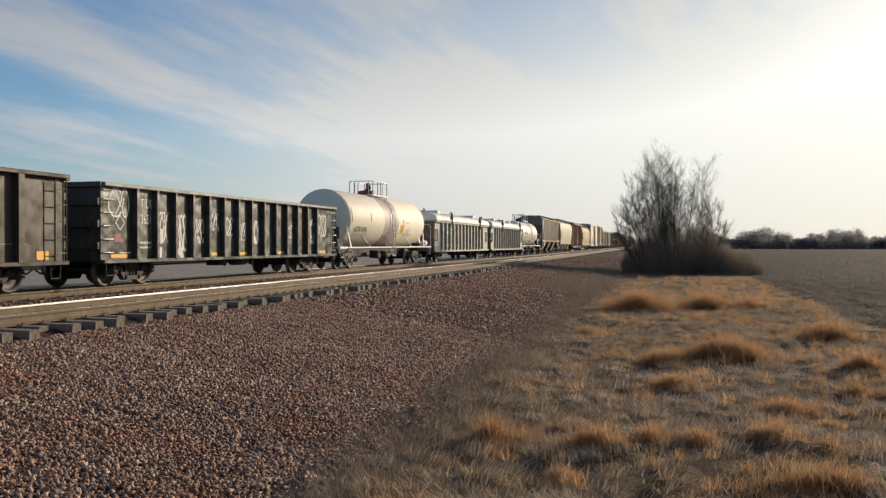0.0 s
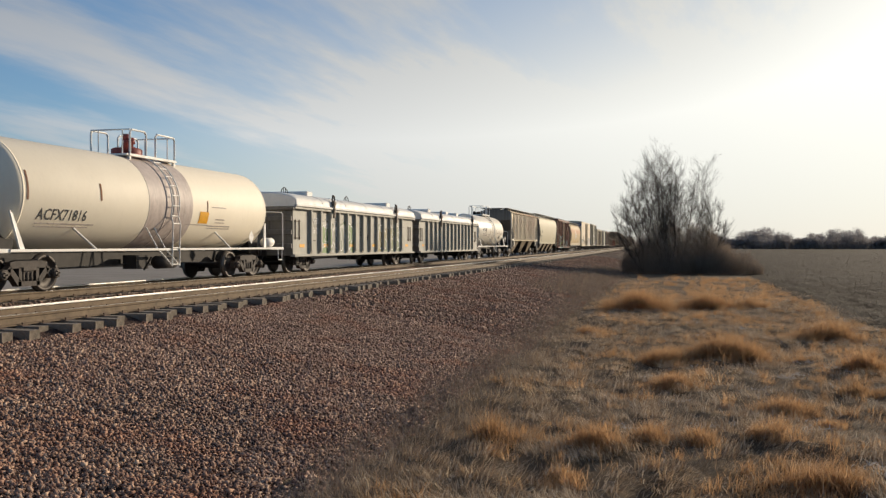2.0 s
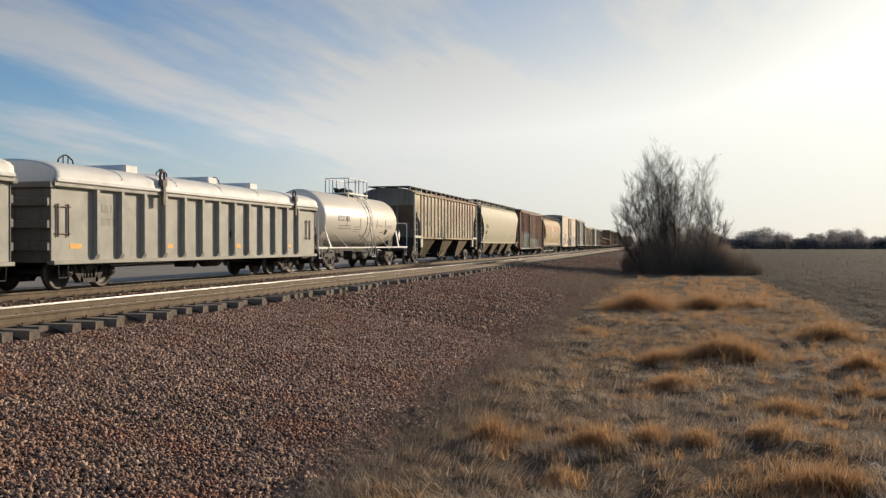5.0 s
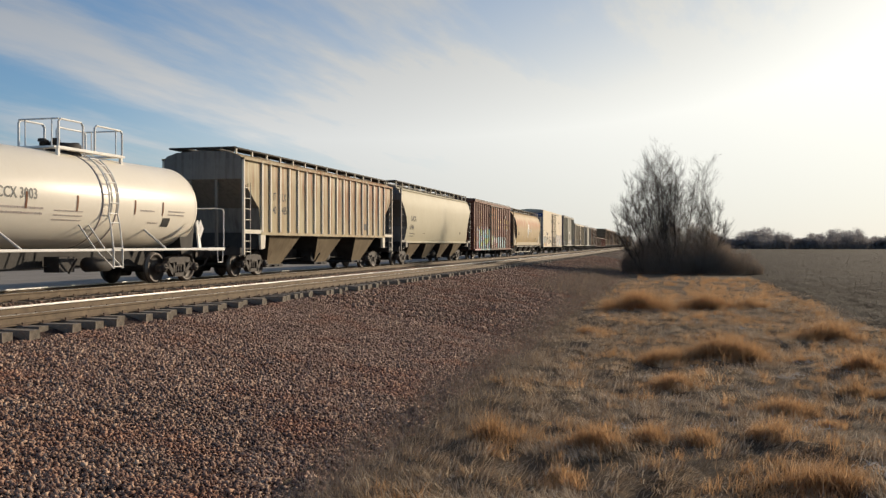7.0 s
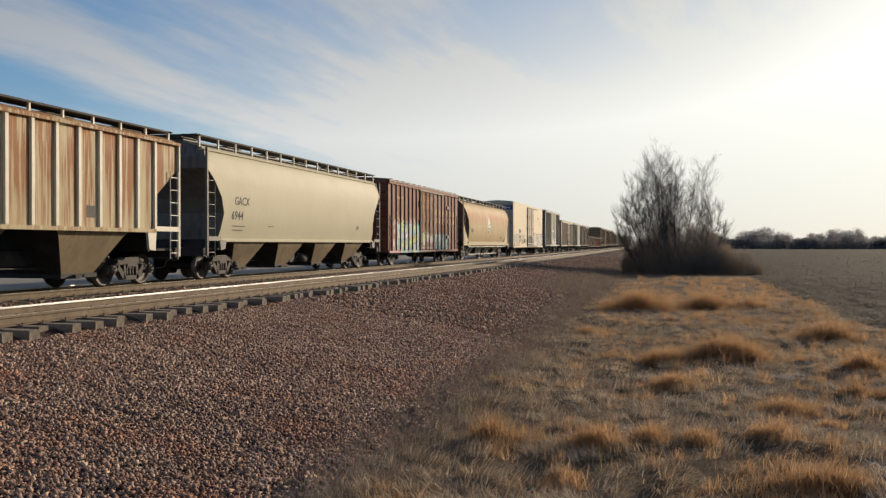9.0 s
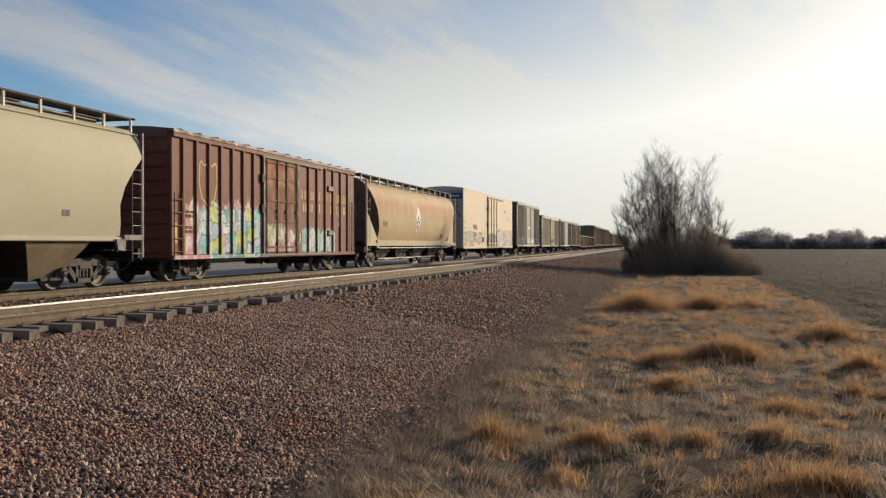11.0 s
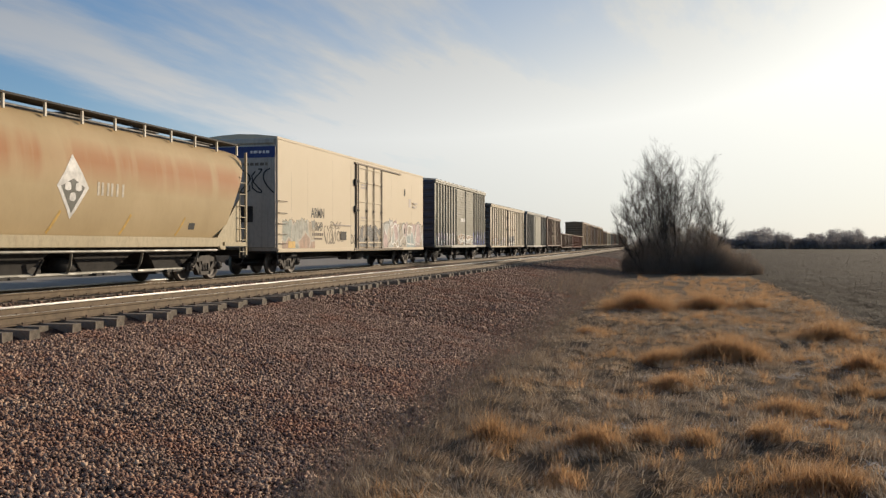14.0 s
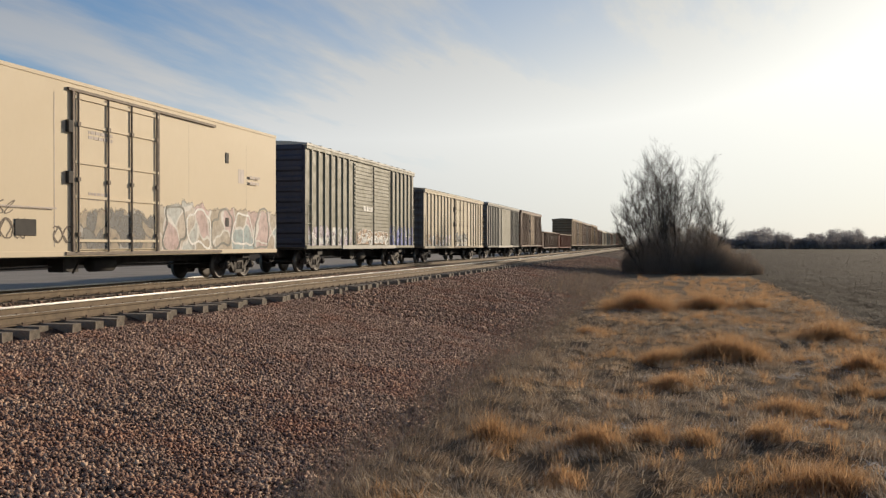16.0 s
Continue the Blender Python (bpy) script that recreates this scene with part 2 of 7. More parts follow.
MAT = {
    "stone": speckled("crushed_stone", (0.145, 0.083, 0.059), (0.33, 0.200, 0.140), (0.64, 0.45, 0.315), 0.85, tint=(0.32, 0.130, 0.070)),
    "stubble": speckled("crop_stubble", (0.075, 0.057, 0.038), (0.165, 0.128, 0.09), (0.32, 0.265, 0.20), 0.9),
    "straw": speckled("dry_grass", (0.37, 0.212, 0.103), (0.53, 0.32, 0.160), (0.68, 0.465, 0.275), 0.7, 0.66),
    "mat": speckled("flattened_grass", (0.28, 0.182, 0.108), (0.54, 0.39, 0.245), (0.82, 0.69, 0.52), 0.7, 0.42),
    "twig": speckled("bark", (0.045, 0.036, 0.029), (0.085, 0.067, 0.054), (0.14, 0.112, 0.09), 0.9),
    "brush": speckled("brush", (0.16, 0.125, 0.10), (0.27, 0.215, 0.17), (0.38, 0.31, 0.245), 0.9, 0.45),
    "thicket": speckled("thicket_twigs", (0.26, 0.205, 0.165), (0.41, 0.335, 0.27), (0.54, 0.45, 0.365), 0.9, 0.5),
    "woods": speckled("far_bark", (0.27, 0.255, 0.26), (0.33, 0.312, 0.315), (0.39, 0.367, 0.365), 0.95, 0.55),
    "rail_side": plain("rusty_rail", (0.15, 0.105, 0.062), 0.8, 0.0, 0.3, 5.0),
    "rail_top": plain("polished_rail", (0.62, 0.60, 0.57), 0.28, 1.0, 0.1, 9.0, 0.05),
    "tie": plain("weathered_tie", (0.185, 0.152, 0.118), 0.9, 0.0, 0.55, 3.0, 0.7, 0.02),
    "spike": plain("rusty_steel", (0.10, 0.06, 0.04), 0.8),
    "truck": plain("brown_cast_steel", (0.056, 0.044, 0.037), 0.75, 0.0, 0.45, 4.0),
    "wheel": plain("wheel_steel", (0.055, 0.044, 0.037), 0.6, 0.3, 0.3, 5.0),
    "tread": plain("bright_tread", (0.19, 0.17, 0.15), 0.5, 0.9, 0.1),
    "under": plain("black_underframe", (0.034, 0.030, 0.027), 0.8, 0.0, 0.4, 3.0),
    "black": paint("weathered_black", (0.030, 0.030, 0.026), (0.085, 0.085, 0.073), (0.22, 0.20, 0.155), 0.42, 0.32, 0.35, dents=0.6),
    "cap": paint("pale_chord", (0.40, 0.385, 0.34), (0.27, 0.26, 0.22), stains=0.4),
    "olive": paint("olive_brown", (0.050, 0.038, 0.024), (0.072, 0.056, 0.036), (0.06, 0.032, 0.016), 0.4),
    "dull": paint("grey_white", (0.42, 0.405, 0.35), (0.355, 0.34, 0.29), (0.30, 0.245, 0.165), 0.28, dirt=0.3),
    # dirty white ends, coloured darker still to carry their shade
    "shaded_grimy_white": paint("shaded_grimy_white_end", (0.20, 0.185, 0.16), (0.15, 0.137, 0.118), (0.07, 0.055, 0.04), 0.5),
    "lid": paint("white_lid", (0.80, 0.785, 0.74), (0.74, 0.72, 0.67), (0.42, 0.37, 0.29), 0.12, dirt=0.15),
    "tank": paint("tank_white", (0.86, 0.785, 0.64), (0.83, 0.755, 0.61), (0.4, 0.3, 0.18), 0.08, 0.58, 0.08, smooth=True),
    "tank_gloss": paint("glossy_tank_white", (0.86, 0.80, 0.685), (0.84, 0.78, 0.66), (0.4, 0.3, 0.2), 0.05, 0.34, 0.05, smooth=True),
    "reefer_seam": plain("reefer_seam", (0.46, 0.385, 0.275), 0.7),
    "band": paint("grey_band", (0.47, 0.405, 0.375), (0.56, 0.485, 0.44), (0.30, 0.22, 0.18), 0.5, smooth=True),
    "white": paint("white_fittings", (0.84, 0.82, 0.77), (0.78, 0.76, 0.71), (0.5, 0.42, 0.32), 0.12, dirt=0.12),
    "tan": paint("tan_hopper", (0.50, 0.437, 0.28), (0.445, 0.375, 0.225), (0.27, 0.105, 0.033), 1.0, 0.65, 0.15, smooth=True, runs=True),
    "tan_rib": paint("pale_rib", (0.72, 0.66, 0.54), (0.64, 0.58, 0.46), (0.3, 0.15, 0.07), 0.15, dirt=0.2),
    "cream": paint("cream_hopper", (0.50, 0.455, 0.325), (0.475, 0.425, 0.295), (0.36, 0.22, 0.10), 0.14, 0.62, 0.10, smooth=True),
    "ochre": paint("rusted_cream_hopper", (0.53, 0.405, 0.235), (0.47, 0.355, 0.20), (0.38, 0.140, 0.048), 0.80, 0.7, 0.10, 3.05, 3.45, smooth=True),
    "ochre_low": paint("cream_sill", (0.49, 0.41, 0.26), (0.44, 0.36, 0.22), (0.3, 0.15, 0.06), 0.25, smooth=True),
    "maroon": paint("maroon_boxcar", (0.19, 0.073, 0.046), (0.205, 0.082, 0.053), (0.08, 0.035, 0.022), 0.3, 0.65, 0.2, smooth=True),
    "maroon_roof": paint("rusty_roof", (0.12, 0.060, 0.042), (0.15, 0.085, 0.062), stains=0.6),
    "door": paint("rust_door", (0.26, 0.115, 0.045), (0.18, 0.07, 0.04), (0.07, 0.035, 0.025), 0.55, 0.75, 0.5),
    "reefer": paint("cream_white_reefer", (0.64, 0.54, 0.39), (0.625, 0.525, 0.375), (0.40, 0.29, 0.18), 0.06, 0.6, 0.05, smooth=True),
    "reefer_end": paint("white_reefer_end", (0.56, 0.51, 0.43), (0.46, 0.41, 0.34), (0.14, 0.11, 0.085), 0.45, 0.6, 0.5),
    "blue": paint("blue_stripe", (0.025, 0.045, 0.16), (0.04, 0.06, 0.18), stains=0.1),
    "hardware": plain("dark_door_bars", (0.17, 0.13, 0.095), 0.7),
    "grey": paint("grey_green_boxcar", (0.26, 0.247, 0.188), (0.21, 0.198, 0.146), (0.10, 0.075, 0.045), 0.35),
    "grey_top": paint("pale_roof", (0.50, 0.48, 0.42), (0.40, 0.38, 0.33), stains=0.3),
    "yellow_white": paint("yellowed_white_boxcar", (0.54, 0.465, 0.335), (0.47, 0.395, 0.275), (0.28, 0.18, 0.09), 0.3),
    "slate": paint("dark_slate_boxcar", (0.125, 0.125, 0.11), (0.17, 0.165, 0.14), (0.1, 0.06, 0.04), 0.3),
    "brown": paint("brown_boxcar", (0.16, 0.09, 0.055), (0.21, 0.13, 0.085), (0.08, 0.04, 0.03), 0.4),
    "tanbox": paint("tan_brown_boxcar", (0.31, 0.20, 0.105), (0.24, 0.15, 0.08), (0.12, 0.07, 0.04), 0.35),
    "bay": paint("grimy_hopper_bay", (0.29, 0.228, 0.145), (0.18, 0.135, 0.082), (0.09, 0.05, 0.027), 0.5, 0.75, 0.4, smooth=True),
    "dark_end": paint("black_blue_end", (0.035, 0.040, 0.065), (0.045, 0.05, 0.075), stains=0.2),
    # grimy hopper ends, with the shade they stand in put into the colour
    "shade_end": paint("shaded_grimy_end", (0.20, 0.18, 0.155), (0.15, 0.135, 0.115), (0.04, 0.03, 0.025), 0.6),
    "ink": plain("black_lettering", (0.03, 0.03, 0.03), 0.7),
    "chalk": plain("white_lettering", (0.74, 0.72, 0.68), 0.7),
    "gold": plain("yellow_lettering", (0.60, 0.38, 0.10), 0.7),
    "frost_highlight": speckled("frost_and_highlight_grass", (0.40, 0.37, 0.33), (0.62, 0.60, 0.57), (0.85, 0.84, 0.82), 0.6, 0.4),
    "reflector": plain("yellow_reflector", (0.85, 0.42, 0.03), 0.4, vary=0.1),
    "red": plain("red_mark", (0.26, 0.05, 0.04), 0.6),
    "rust_panel": paint("rust_orange_panel", (0.34, 0.135, 0.045), (0.27, 0.105, 0.04), (0.10, 0.045, 0.025), 0.5, 0.75, 0.4),
    "faint": plain("faint_lettering", (0.56, 0.50, 0.40), 0.7),
}


def spray(name, col):
    """Sprayed paint, uneven in tone and worn through in places."""
    m, n, l, b = material(name, 0.6)
    tone = mixed(n, l, between(n, l, noise_of(n, l, 3.0, detail=4.0), 0.4, 0.62), tuple(v * 0.55 for v in col), tuple(min(0.85, v * 1.25 + 0.05) for v in col))
    l.new(tone, b.inputs["Base Color"])
    clear, x = n.new("ShaderNodeBsdfTransparent"), n.new("ShaderNodeMixShader")
    l.new(between(n, l, noise_of(n, l, 5.0, (1, 1, 0.7), 6.0, 0.65), 0.50, 0.66, 0.0, 0.85), x.inputs[0])
    l.new(b.outputs[0], x.inputs[1])
    l.new(clear.outputs[0], x.inputs[2])
    l.new(x.outputs[0], n["Material Output"].inputs["Surface"])
    return m


def mural(name, colours, z0, z1, edge=0.4, cover=1.0, scale=1.3, line=None):
    """A sprayed picture: swollen fields of colour, like letters pushed together, with drawn edges; it thins out raggedly at its top."""
    m, n, l, b = material(name, 0.6)
    co, sep, flat = n.new("ShaderNodeTexCoord"), n.new("ShaderNodeSeparateXYZ"), n.new("ShaderNodeCombineXYZ")
    l.new(co.outputs["Object"], sep.inputs[0])
    l.new(sep.outputs[1], flat.inputs[0])
    l.new(times(n, l, sep.outputs[2], 0.75), flat.inputs[1])
    warp, bend_by, moved = n.new("ShaderNodeTexNoise"), n.new("ShaderNodeVectorMath"), n.new("ShaderNodeVectorMath")
    warp.inputs["Scale"].default_value, warp.inputs["Detail"].default_value = 1.3, 1.0
    l.new(flat.outputs[0], warp.inputs["Vector"])
    bend_by.operation, moved.operation = "SCALE", "ADD"
    bend_by.inputs["Scale"].default_value = 1.1
    l.new(warp.outputs["Color"], bend_by.inputs[0])
    l.new(flat.outputs[0], moved.inputs[0])
    l.new(bend_by.outputs[0], moved.inputs[1])
    cells = n.new("ShaderNodeTexVoronoi")
    cells.voronoi_dimensions = "2D"
    rims = n.new("ShaderNodeTexVoronoi")
    rims.voronoi_dimensions, rims.feature = "2D", "DISTANCE_TO_EDGE"
    for v in (cells, rims):
        v.inputs["Scale"].default_value = scale
        l.new(moved.outputs[0], v.inputs["Vector"])
    pick = n.new("ShaderNodeSeparateColor")
    l.new(cells.outputs["Color"], pick.inputs[0])
    ramp = n.new("ShaderNodeValToRGB")
    ramp.color_ramp.interpolation = "CONSTANT"
    k, e = len(colours), ramp.color_ramp.elements
    while len(e) < k:
        e.new(0.5)
    for i, c in enumerate(colours):
        e[i].position, e[i].color = i / k, (*c, 1)
    l.new(pick.outputs[0], ramp.inputs[0])
    # each field pales towards its upper side, and the can spat unevenly
    c = mixed(n, l, between(n, l, cells.outputs["Distance"], 0.2, 0.7, 0.0, 0.18), ramp.outputs[0], tuple(min(0.72, v * 1.5 + 0.10) for v in colours[-1]))
    c = mixed(n, l, between(n, l, noise_of(n, l, 5.0, (1, 1, 0.6), 5.0, 0.65), 0.45, 0.66, 0.0, 0.5), c, tuple(v * 0.45 for v in colours[0]))
    if line:
        c = mixed(n, l, between(n, l, rims.outputs["Distance"], 0.035, 0.055, 0.9, 0.0), c, line)
    l.new(c, b.inputs["Base Color"])
    rag = n.new("ShaderNodeMath")
    rag.operation = "ADD"
    l.new(between(n, l, sep.outputs[2], z1 - edge, z1, 1.0, -0.6), rag.inputs[0])
    l.new(between(n, l, noise_of(n, l, 1.7, (1, 1, 0.4), 5.0, 0.6), 0.3, 0.7, -0.7, 0.7), rag.inputs[1])
    worn = between(n, l, noise_of(n, l, 6.0, detail=5.0, rough=0.7), 0.36, 0.66, cover, cover * 0.72)
    clear, x = n.new("ShaderNodeBsdfTransparent"), n.new("ShaderNodeMixShader")
    l.new(times(n, l, between(n, l, rag.outputs[0], 0.0, 0.35), worn), x.inputs[0])
    l.new(clear.outputs[0], x.inputs[1])
    l.new(b.outputs[0], x.inputs[2])
    l.new(x.outputs[0], n["Material Output"].inputs["Surface"])
    return m


# wheels scratch the rail heads along their length, so that they gleam across it
rail_nodes, rail_links = MAT["rail_top"].node_tree.nodes, MAT["rail_top"].node_tree.links
across = rail_nodes.new("ShaderNodeCombineXYZ")
across.inputs[0].default_value = 1.0
rail_links.new(across.outputs[0], rail_nodes["Principled BSDF"].inputs["Tangent"])
rail_nodes["Principled BSDF"].inputs["Anisotropic"].default_value = 0.9
rail_nodes["Principled BSDF"].inputs["Roughness"].default_value = 0.32
SPRAY = {k: spray("spray_" + k, c) for k, c in (
    ("silver", (0.52, 0.52, 0.50)), ("brownish", (0.30, 0.18, 0.09)), 
    ("navy", (0.035, 0.07, 0.40)), ("mauve", (0.42, 0.36, 0.42)), ("ochre", (0.48, 0.32, 0.12)), ("slate", (0.16, 0.17, 0.17)))}


# ---- building tools ----
def thing(name, label, category, group="", kind=""):
    ob = new(name)
    ob.empty_display_size = 0.5
    return tagged(ob, label, category, group, kind)


def mesh_of(name, bm, *materials):
    me = bpy.data.meshes.new(name)
    bm.normal_update()
    bm.to_mesh(me)
    bm.free()
    for m in materials:
        me.materials.append(m)
    return me


def part(name, bm, material, parent, label="", at=None):
    """Links a bmesh, or a mesh that is shared, as one mesh object under a thing or part."""
    me = bm if isinstance(bm, bpy.types.Mesh) else mesh_of(name, bm, material)
    ob = new(name, me)
    ob.parent = parent
    if at is not None:
        ob.matrix_basis = at
    return tagged(ob, label)


def box(bm, x0, x1, y0, y1, z0, z1):
    v = [bm.verts.new(p) for p in ((x0, y0, z0), (x1, y0, z0), (x1, y1, z0), (x0, y1, z0), (x0, y0, z1), (x1, y0, z1), (x1, y1, z1), (x0, y1, z1))]
    for f in ((3, 2, 1, 0), (4, 5, 6, 7), (0, 1, 5, 4), (1, 2, 6, 5), (2, 3, 7, 6), (3, 0, 4, 7)):
        bm.faces.new([v[i] for i in f])
    return v


def boxed(*size):
    bm = bmesh.new()
    box(bm, *size)
    return bm


def bar(bm, p, q, r, sides=6):
    """A round bar from p to q."""
    p, q = Vector(p), Vector(q)
    d = (q - p).normalized()
    a = d.orthogonal().normalized()
    c = d.cross(a)
    ring = [[bm.verts.new(o + r * (math.cos(k * math.tau / sides) * a + math.sin(k * math.tau / sides) * c)) for k in range(sides)] for o in (p, q)]
    for k in range(sides):
        bm.faces.new((ring[0][k], ring[0][(k + 1) % sides], ring[1][(k + 1) % sides], ring[1][k]))
    bm.faces.new(ring[0][::-1])
    bm.faces.new(ring[1])


def bars(bm, points, r, sides=6):
    for p, q in zip(points, points[1:]):
        bar(bm, p, q, r, sides)


def beam(bm, p, q, w, h, up=(1, 0, 0)):
    """A flat beam from p to q: w along up, h across it."""
    p, q = Vector(p), Vector(q)
    d = (q - p).normalized()
    a = Vector(up)
    c = d.cross(a).normalized()
    ring = [[bm.verts.new(o + i * w / 2 * a + j * h / 2 * c) for i, j in ((-1, -1), (1, -1), (1, 1), (-1, 1))] for o in (p, q)]
    for k in range(4):
        bm.faces.new((ring[0][k], ring[0][(k + 1) % 4], ring[1][(k + 1) % 4], ring[1][k]))
    bm.faces.new(ring[0][::-1])
    bm.faces.new(ring[1])


def slab(bm, outline, x0, x1):
    """An outline in (y, z) given thickness from x0 to x1."""
    a = [bm.verts.new((x0, y, z)) for y, z in outline]
    b = [bm.verts.new((x1, y, z)) for y, z in outline]
    n = len(a)
    for k in range(n):
        bm.faces.new((a[k], a[(k + 1) % n], b[(k + 1) % n], b[k]))
    bm.faces.new(a[::-1])
    bm.faces.new(b)


def lathe(bm, profile, steps=24, axis="x", centre=(0, 0, 0), smooth=True):
    """A turned form: profile is (along the axis, radius)."""
    rows = []
    for u, r in profile:
        row = []
        for k in range(steps):
            a = k * math.tau / steps
            p = (u, r * math.cos(a), r * math.sin(a)) if axis == "x" else (r * math.cos(a), u, r * math.sin(a)) if axis == "y" else (r * math.cos(a), r * math.sin(a), u)
            row.append(bm.verts.new((p[0] + centre[0], p[1] + centre[1], p[2] + centre[2])))
        rows.append(row)
    for a, b in zip(rows, rows[1:]):
        for k in range(steps):
            f = bm.faces.new((a[k], a[(k + 1) % steps], b[(k + 1) % steps], b[k]))
            f.smooth = smooth
    bm.faces.new(rows[0][::-1])
    bm.faces.new(rows[-1])


def cut_edges(bm, width=0.012, segments=1):
    bmesh.ops.bevel(bm, geom=bm.edges[:], offset=width, segments=segments, affect="EDGES", clamp_overlap=True)
    return bm


def lettering(text, size, material, parent, y, z, x, squeeze=0.8, name="lettering"):
    """Painted writing on the side that faces +x, starting at y, with its foot at z."""
    cu = bpy.data.curves.new(name, "FONT")
    cu.body, cu.size, cu.extrude, cu.resolution_u, cu.offset = text, size, 0.002, 2, size * 0.009
    tmp = bpy.data.objects.new(name, cu)
    me = bpy.data.meshes.new_from_object(tmp)
    bpy.data.objects.remove(tmp)
    me.materials.clear()
    me.materials.append(material)
    me.transform(Matrix.Diagonal((squeeze, 1, 1, 1)))
    ob = part(name, me, None, parent, at=Matrix.Translation((x, y, z)) @ pose(0, 0, 0, 90, 0, 90))
    return ob


def bars_of_writing(parent, rows, x, material, name="small_writing"):
    """Writing too small to read: rows of (y, z, length, height) as broken bars."""
    rnd = random.Random(len(rows) * 7 + int(rows[0][0] * 10))
    bm = bmesh.new()
    for y, z, n, h in rows:
        p = y
        while p < y + n:
            w = rnd.uniform(0.6, 2.2) * h
            box(bm, x - 0.001, x + 0.003, p, min(p + w, y + n), z, z + h)
            p += w + 0.45 * h
    return tagged(part(name, bm, material, parent), kind="stuff")


def blob(rnd, cy, cz, w, h, wobble=0.18, steps=22):
    """A swollen letter-like outline."""
    ph = [rnd.uniform(0, math.tau) for _ in range(3)]
    out = []
    for k in range(steps):
        a = k * math.tau / steps
        r = 1 + wobble * (math.sin(2 * a + ph[0]) + 0.7 * math.sin(3 * a + ph[1]) + 0.5 * math.sin(5 * a + ph[2]))
        c, s = math.cos(a), math.sin(a)
        out.append((cy + w * r * math.copysign(abs(c) ** 0.7, c), cz + h * r * math.copysign(abs(s) ** 0.7, s)))
    return out


def flat_shape(bm, outline, x, t=0.002):
    slab(bm, outline, x, x + t)


def stroke(bm, points, x, w=0.03):
    for i, ((y0, z0), (y1, z1)) in enumerate(zip(points, points[1:])):
        d = math.hypot(y1 - y0, z1 - z0) or 1
        a, c = -(z1 - z0) / d * w / 2, (y1 - y0) / d * w / 2
        e = ((y1 - y0) / d * w * 0.3, (z1 - z0) / d * w * 0.3)
        slab(bm, [(y0 + a - e[0], z0 + c - e[1]), (y1 + a + e[0], z1 + c + e[1]), (y1 - a + e[0], z1 - c + e[1]), (y0 - a - e[0], z0 - c - e[1])], x, x + 0.002 + 0.0007 * (i % 5))


def graffiti(parent, x, y0, y1, z0, z1, colours, outline, letters, seed):
    """Sprayed pieces: a cloud of paint, filled letter shapes, each in its colour, with an outline and a few strokes."""
    rnd = random.Random(seed)
    step = (y1 - y0) / letters
    line = bmesh.new()
    o = [(y0 + (y1 - y0) * u, z0 + 0.02) for u in np.linspace(0, 1, 12)]
    o += [(y1 - (y1 - y0) * u, z0 + (z1 - z0) * rnd.uniform(0.62, 0.98)) for u in np.linspace(0, 1, letters * 4)]
    bm = bmesh.new()
    flat_shape(bm, o, x, 0.001)
    part("graffiti_ground", bm, SPRAY[colours[0]], parent, colours[0] + " sprayed ground of graffiti")
    for i in range(letters):
        cy = y0 + (i + 0.5) * step
        cz, h = (z0 + z1) / 2 + rnd.uniform(-0.08, 0.08), (z1 - z0) / 2 * rnd.uniform(0.75, 1.0)
        for k in range(2):
            o = blob(rnd, cy + rnd.uniform(-0.2, 0.2) * step, cz + (k - 0.5) * h * 0.8, step * rnd.uniform(0.38, 0.58), h * rnd.uniform(0.45, 0.62), 0.2)
            o = [(min(max(y, y0), y1), min(max(z, z0), z1)) for y, z in o]
            bm = bmesh.new()
            flat_shape(bm, o, x + 0.0012 + 0.0022 * k + 0.0004 * (i % 5))
            part("graffiti", bm, SPRAY[colours[rnd.randrange(len(colours))]], parent)
            if outline:
                stroke(line, o + o[:1], x + 0.0075, rnd.uniform(0.02, 0.04))
        for k in range(1):
            p = [(cy + rnd.uniform(-0.5, 0.5) * step, cz + rnd.uniform(-0.8, 0.8) * h) for _ in range(4)]
            stroke(line, p, x + 0.0075, 0.025)
    tagged(part("graffiti_outline", line, outline or MAT["chalk"], parent), kind="stuff")


def sprayed(parent, mat, x, y0, y1, z0, z1, label=""):
    """A sprayed picture on a flat side."""
    return part("graffiti", boxed(x, x + 0.002, y0, y1, z0, z1), mat, parent, label)


def scrawl(parent, x, y0, z0, n, h, material, seed, letters=5):
    """A quick unreadable tag in one line of spray."""
    rnd = random.Random(seed)
    bm = bmesh.new()
    for i in range(letters):
        y = y0 + i * n / letters
        ph, k = rnd.uniform(0, 6), rnd.uniform(1.0, 2.2)
        stroke(bm, [(y + n / letters * (0.45 + 0.45 * math.sin(k * a + ph)), z0 + h * (0.5 + 0.5 * math.cos(a * 0.9 + ph * 2))) for a in np.linspace(0, 6.5, 13)], x, h * 0.045 + 0.010)
    return tagged(part("tag", bm, material, parent), kind="stuff")


# ---- ground ----
def soil(name, dark, light, scale, bump, depth, rough=0.95, fine=60.0):
    m, n, l, b = material(name, rough)
    c = mixed(n, l, between(n, l, noise_of(n, l, scale, detail=6.0), 0.32, 0.68), dark, light)
    c = mixed(n, l, between(n, l, noise_of(n, l, fine, detail=3.0), 0.4, 0.75, 0.0, 0.6), c, tuple(v * 0.5 for v in dark))
    l.new(c, b.inputs["Base Color"])
    b.inputs["Specular IOR Level"].default_value = 0.12
    relief(n, l, b, noise_of(n, l, fine * 0.4, detail=6.0, rough=0.7), bump, depth)
    return m


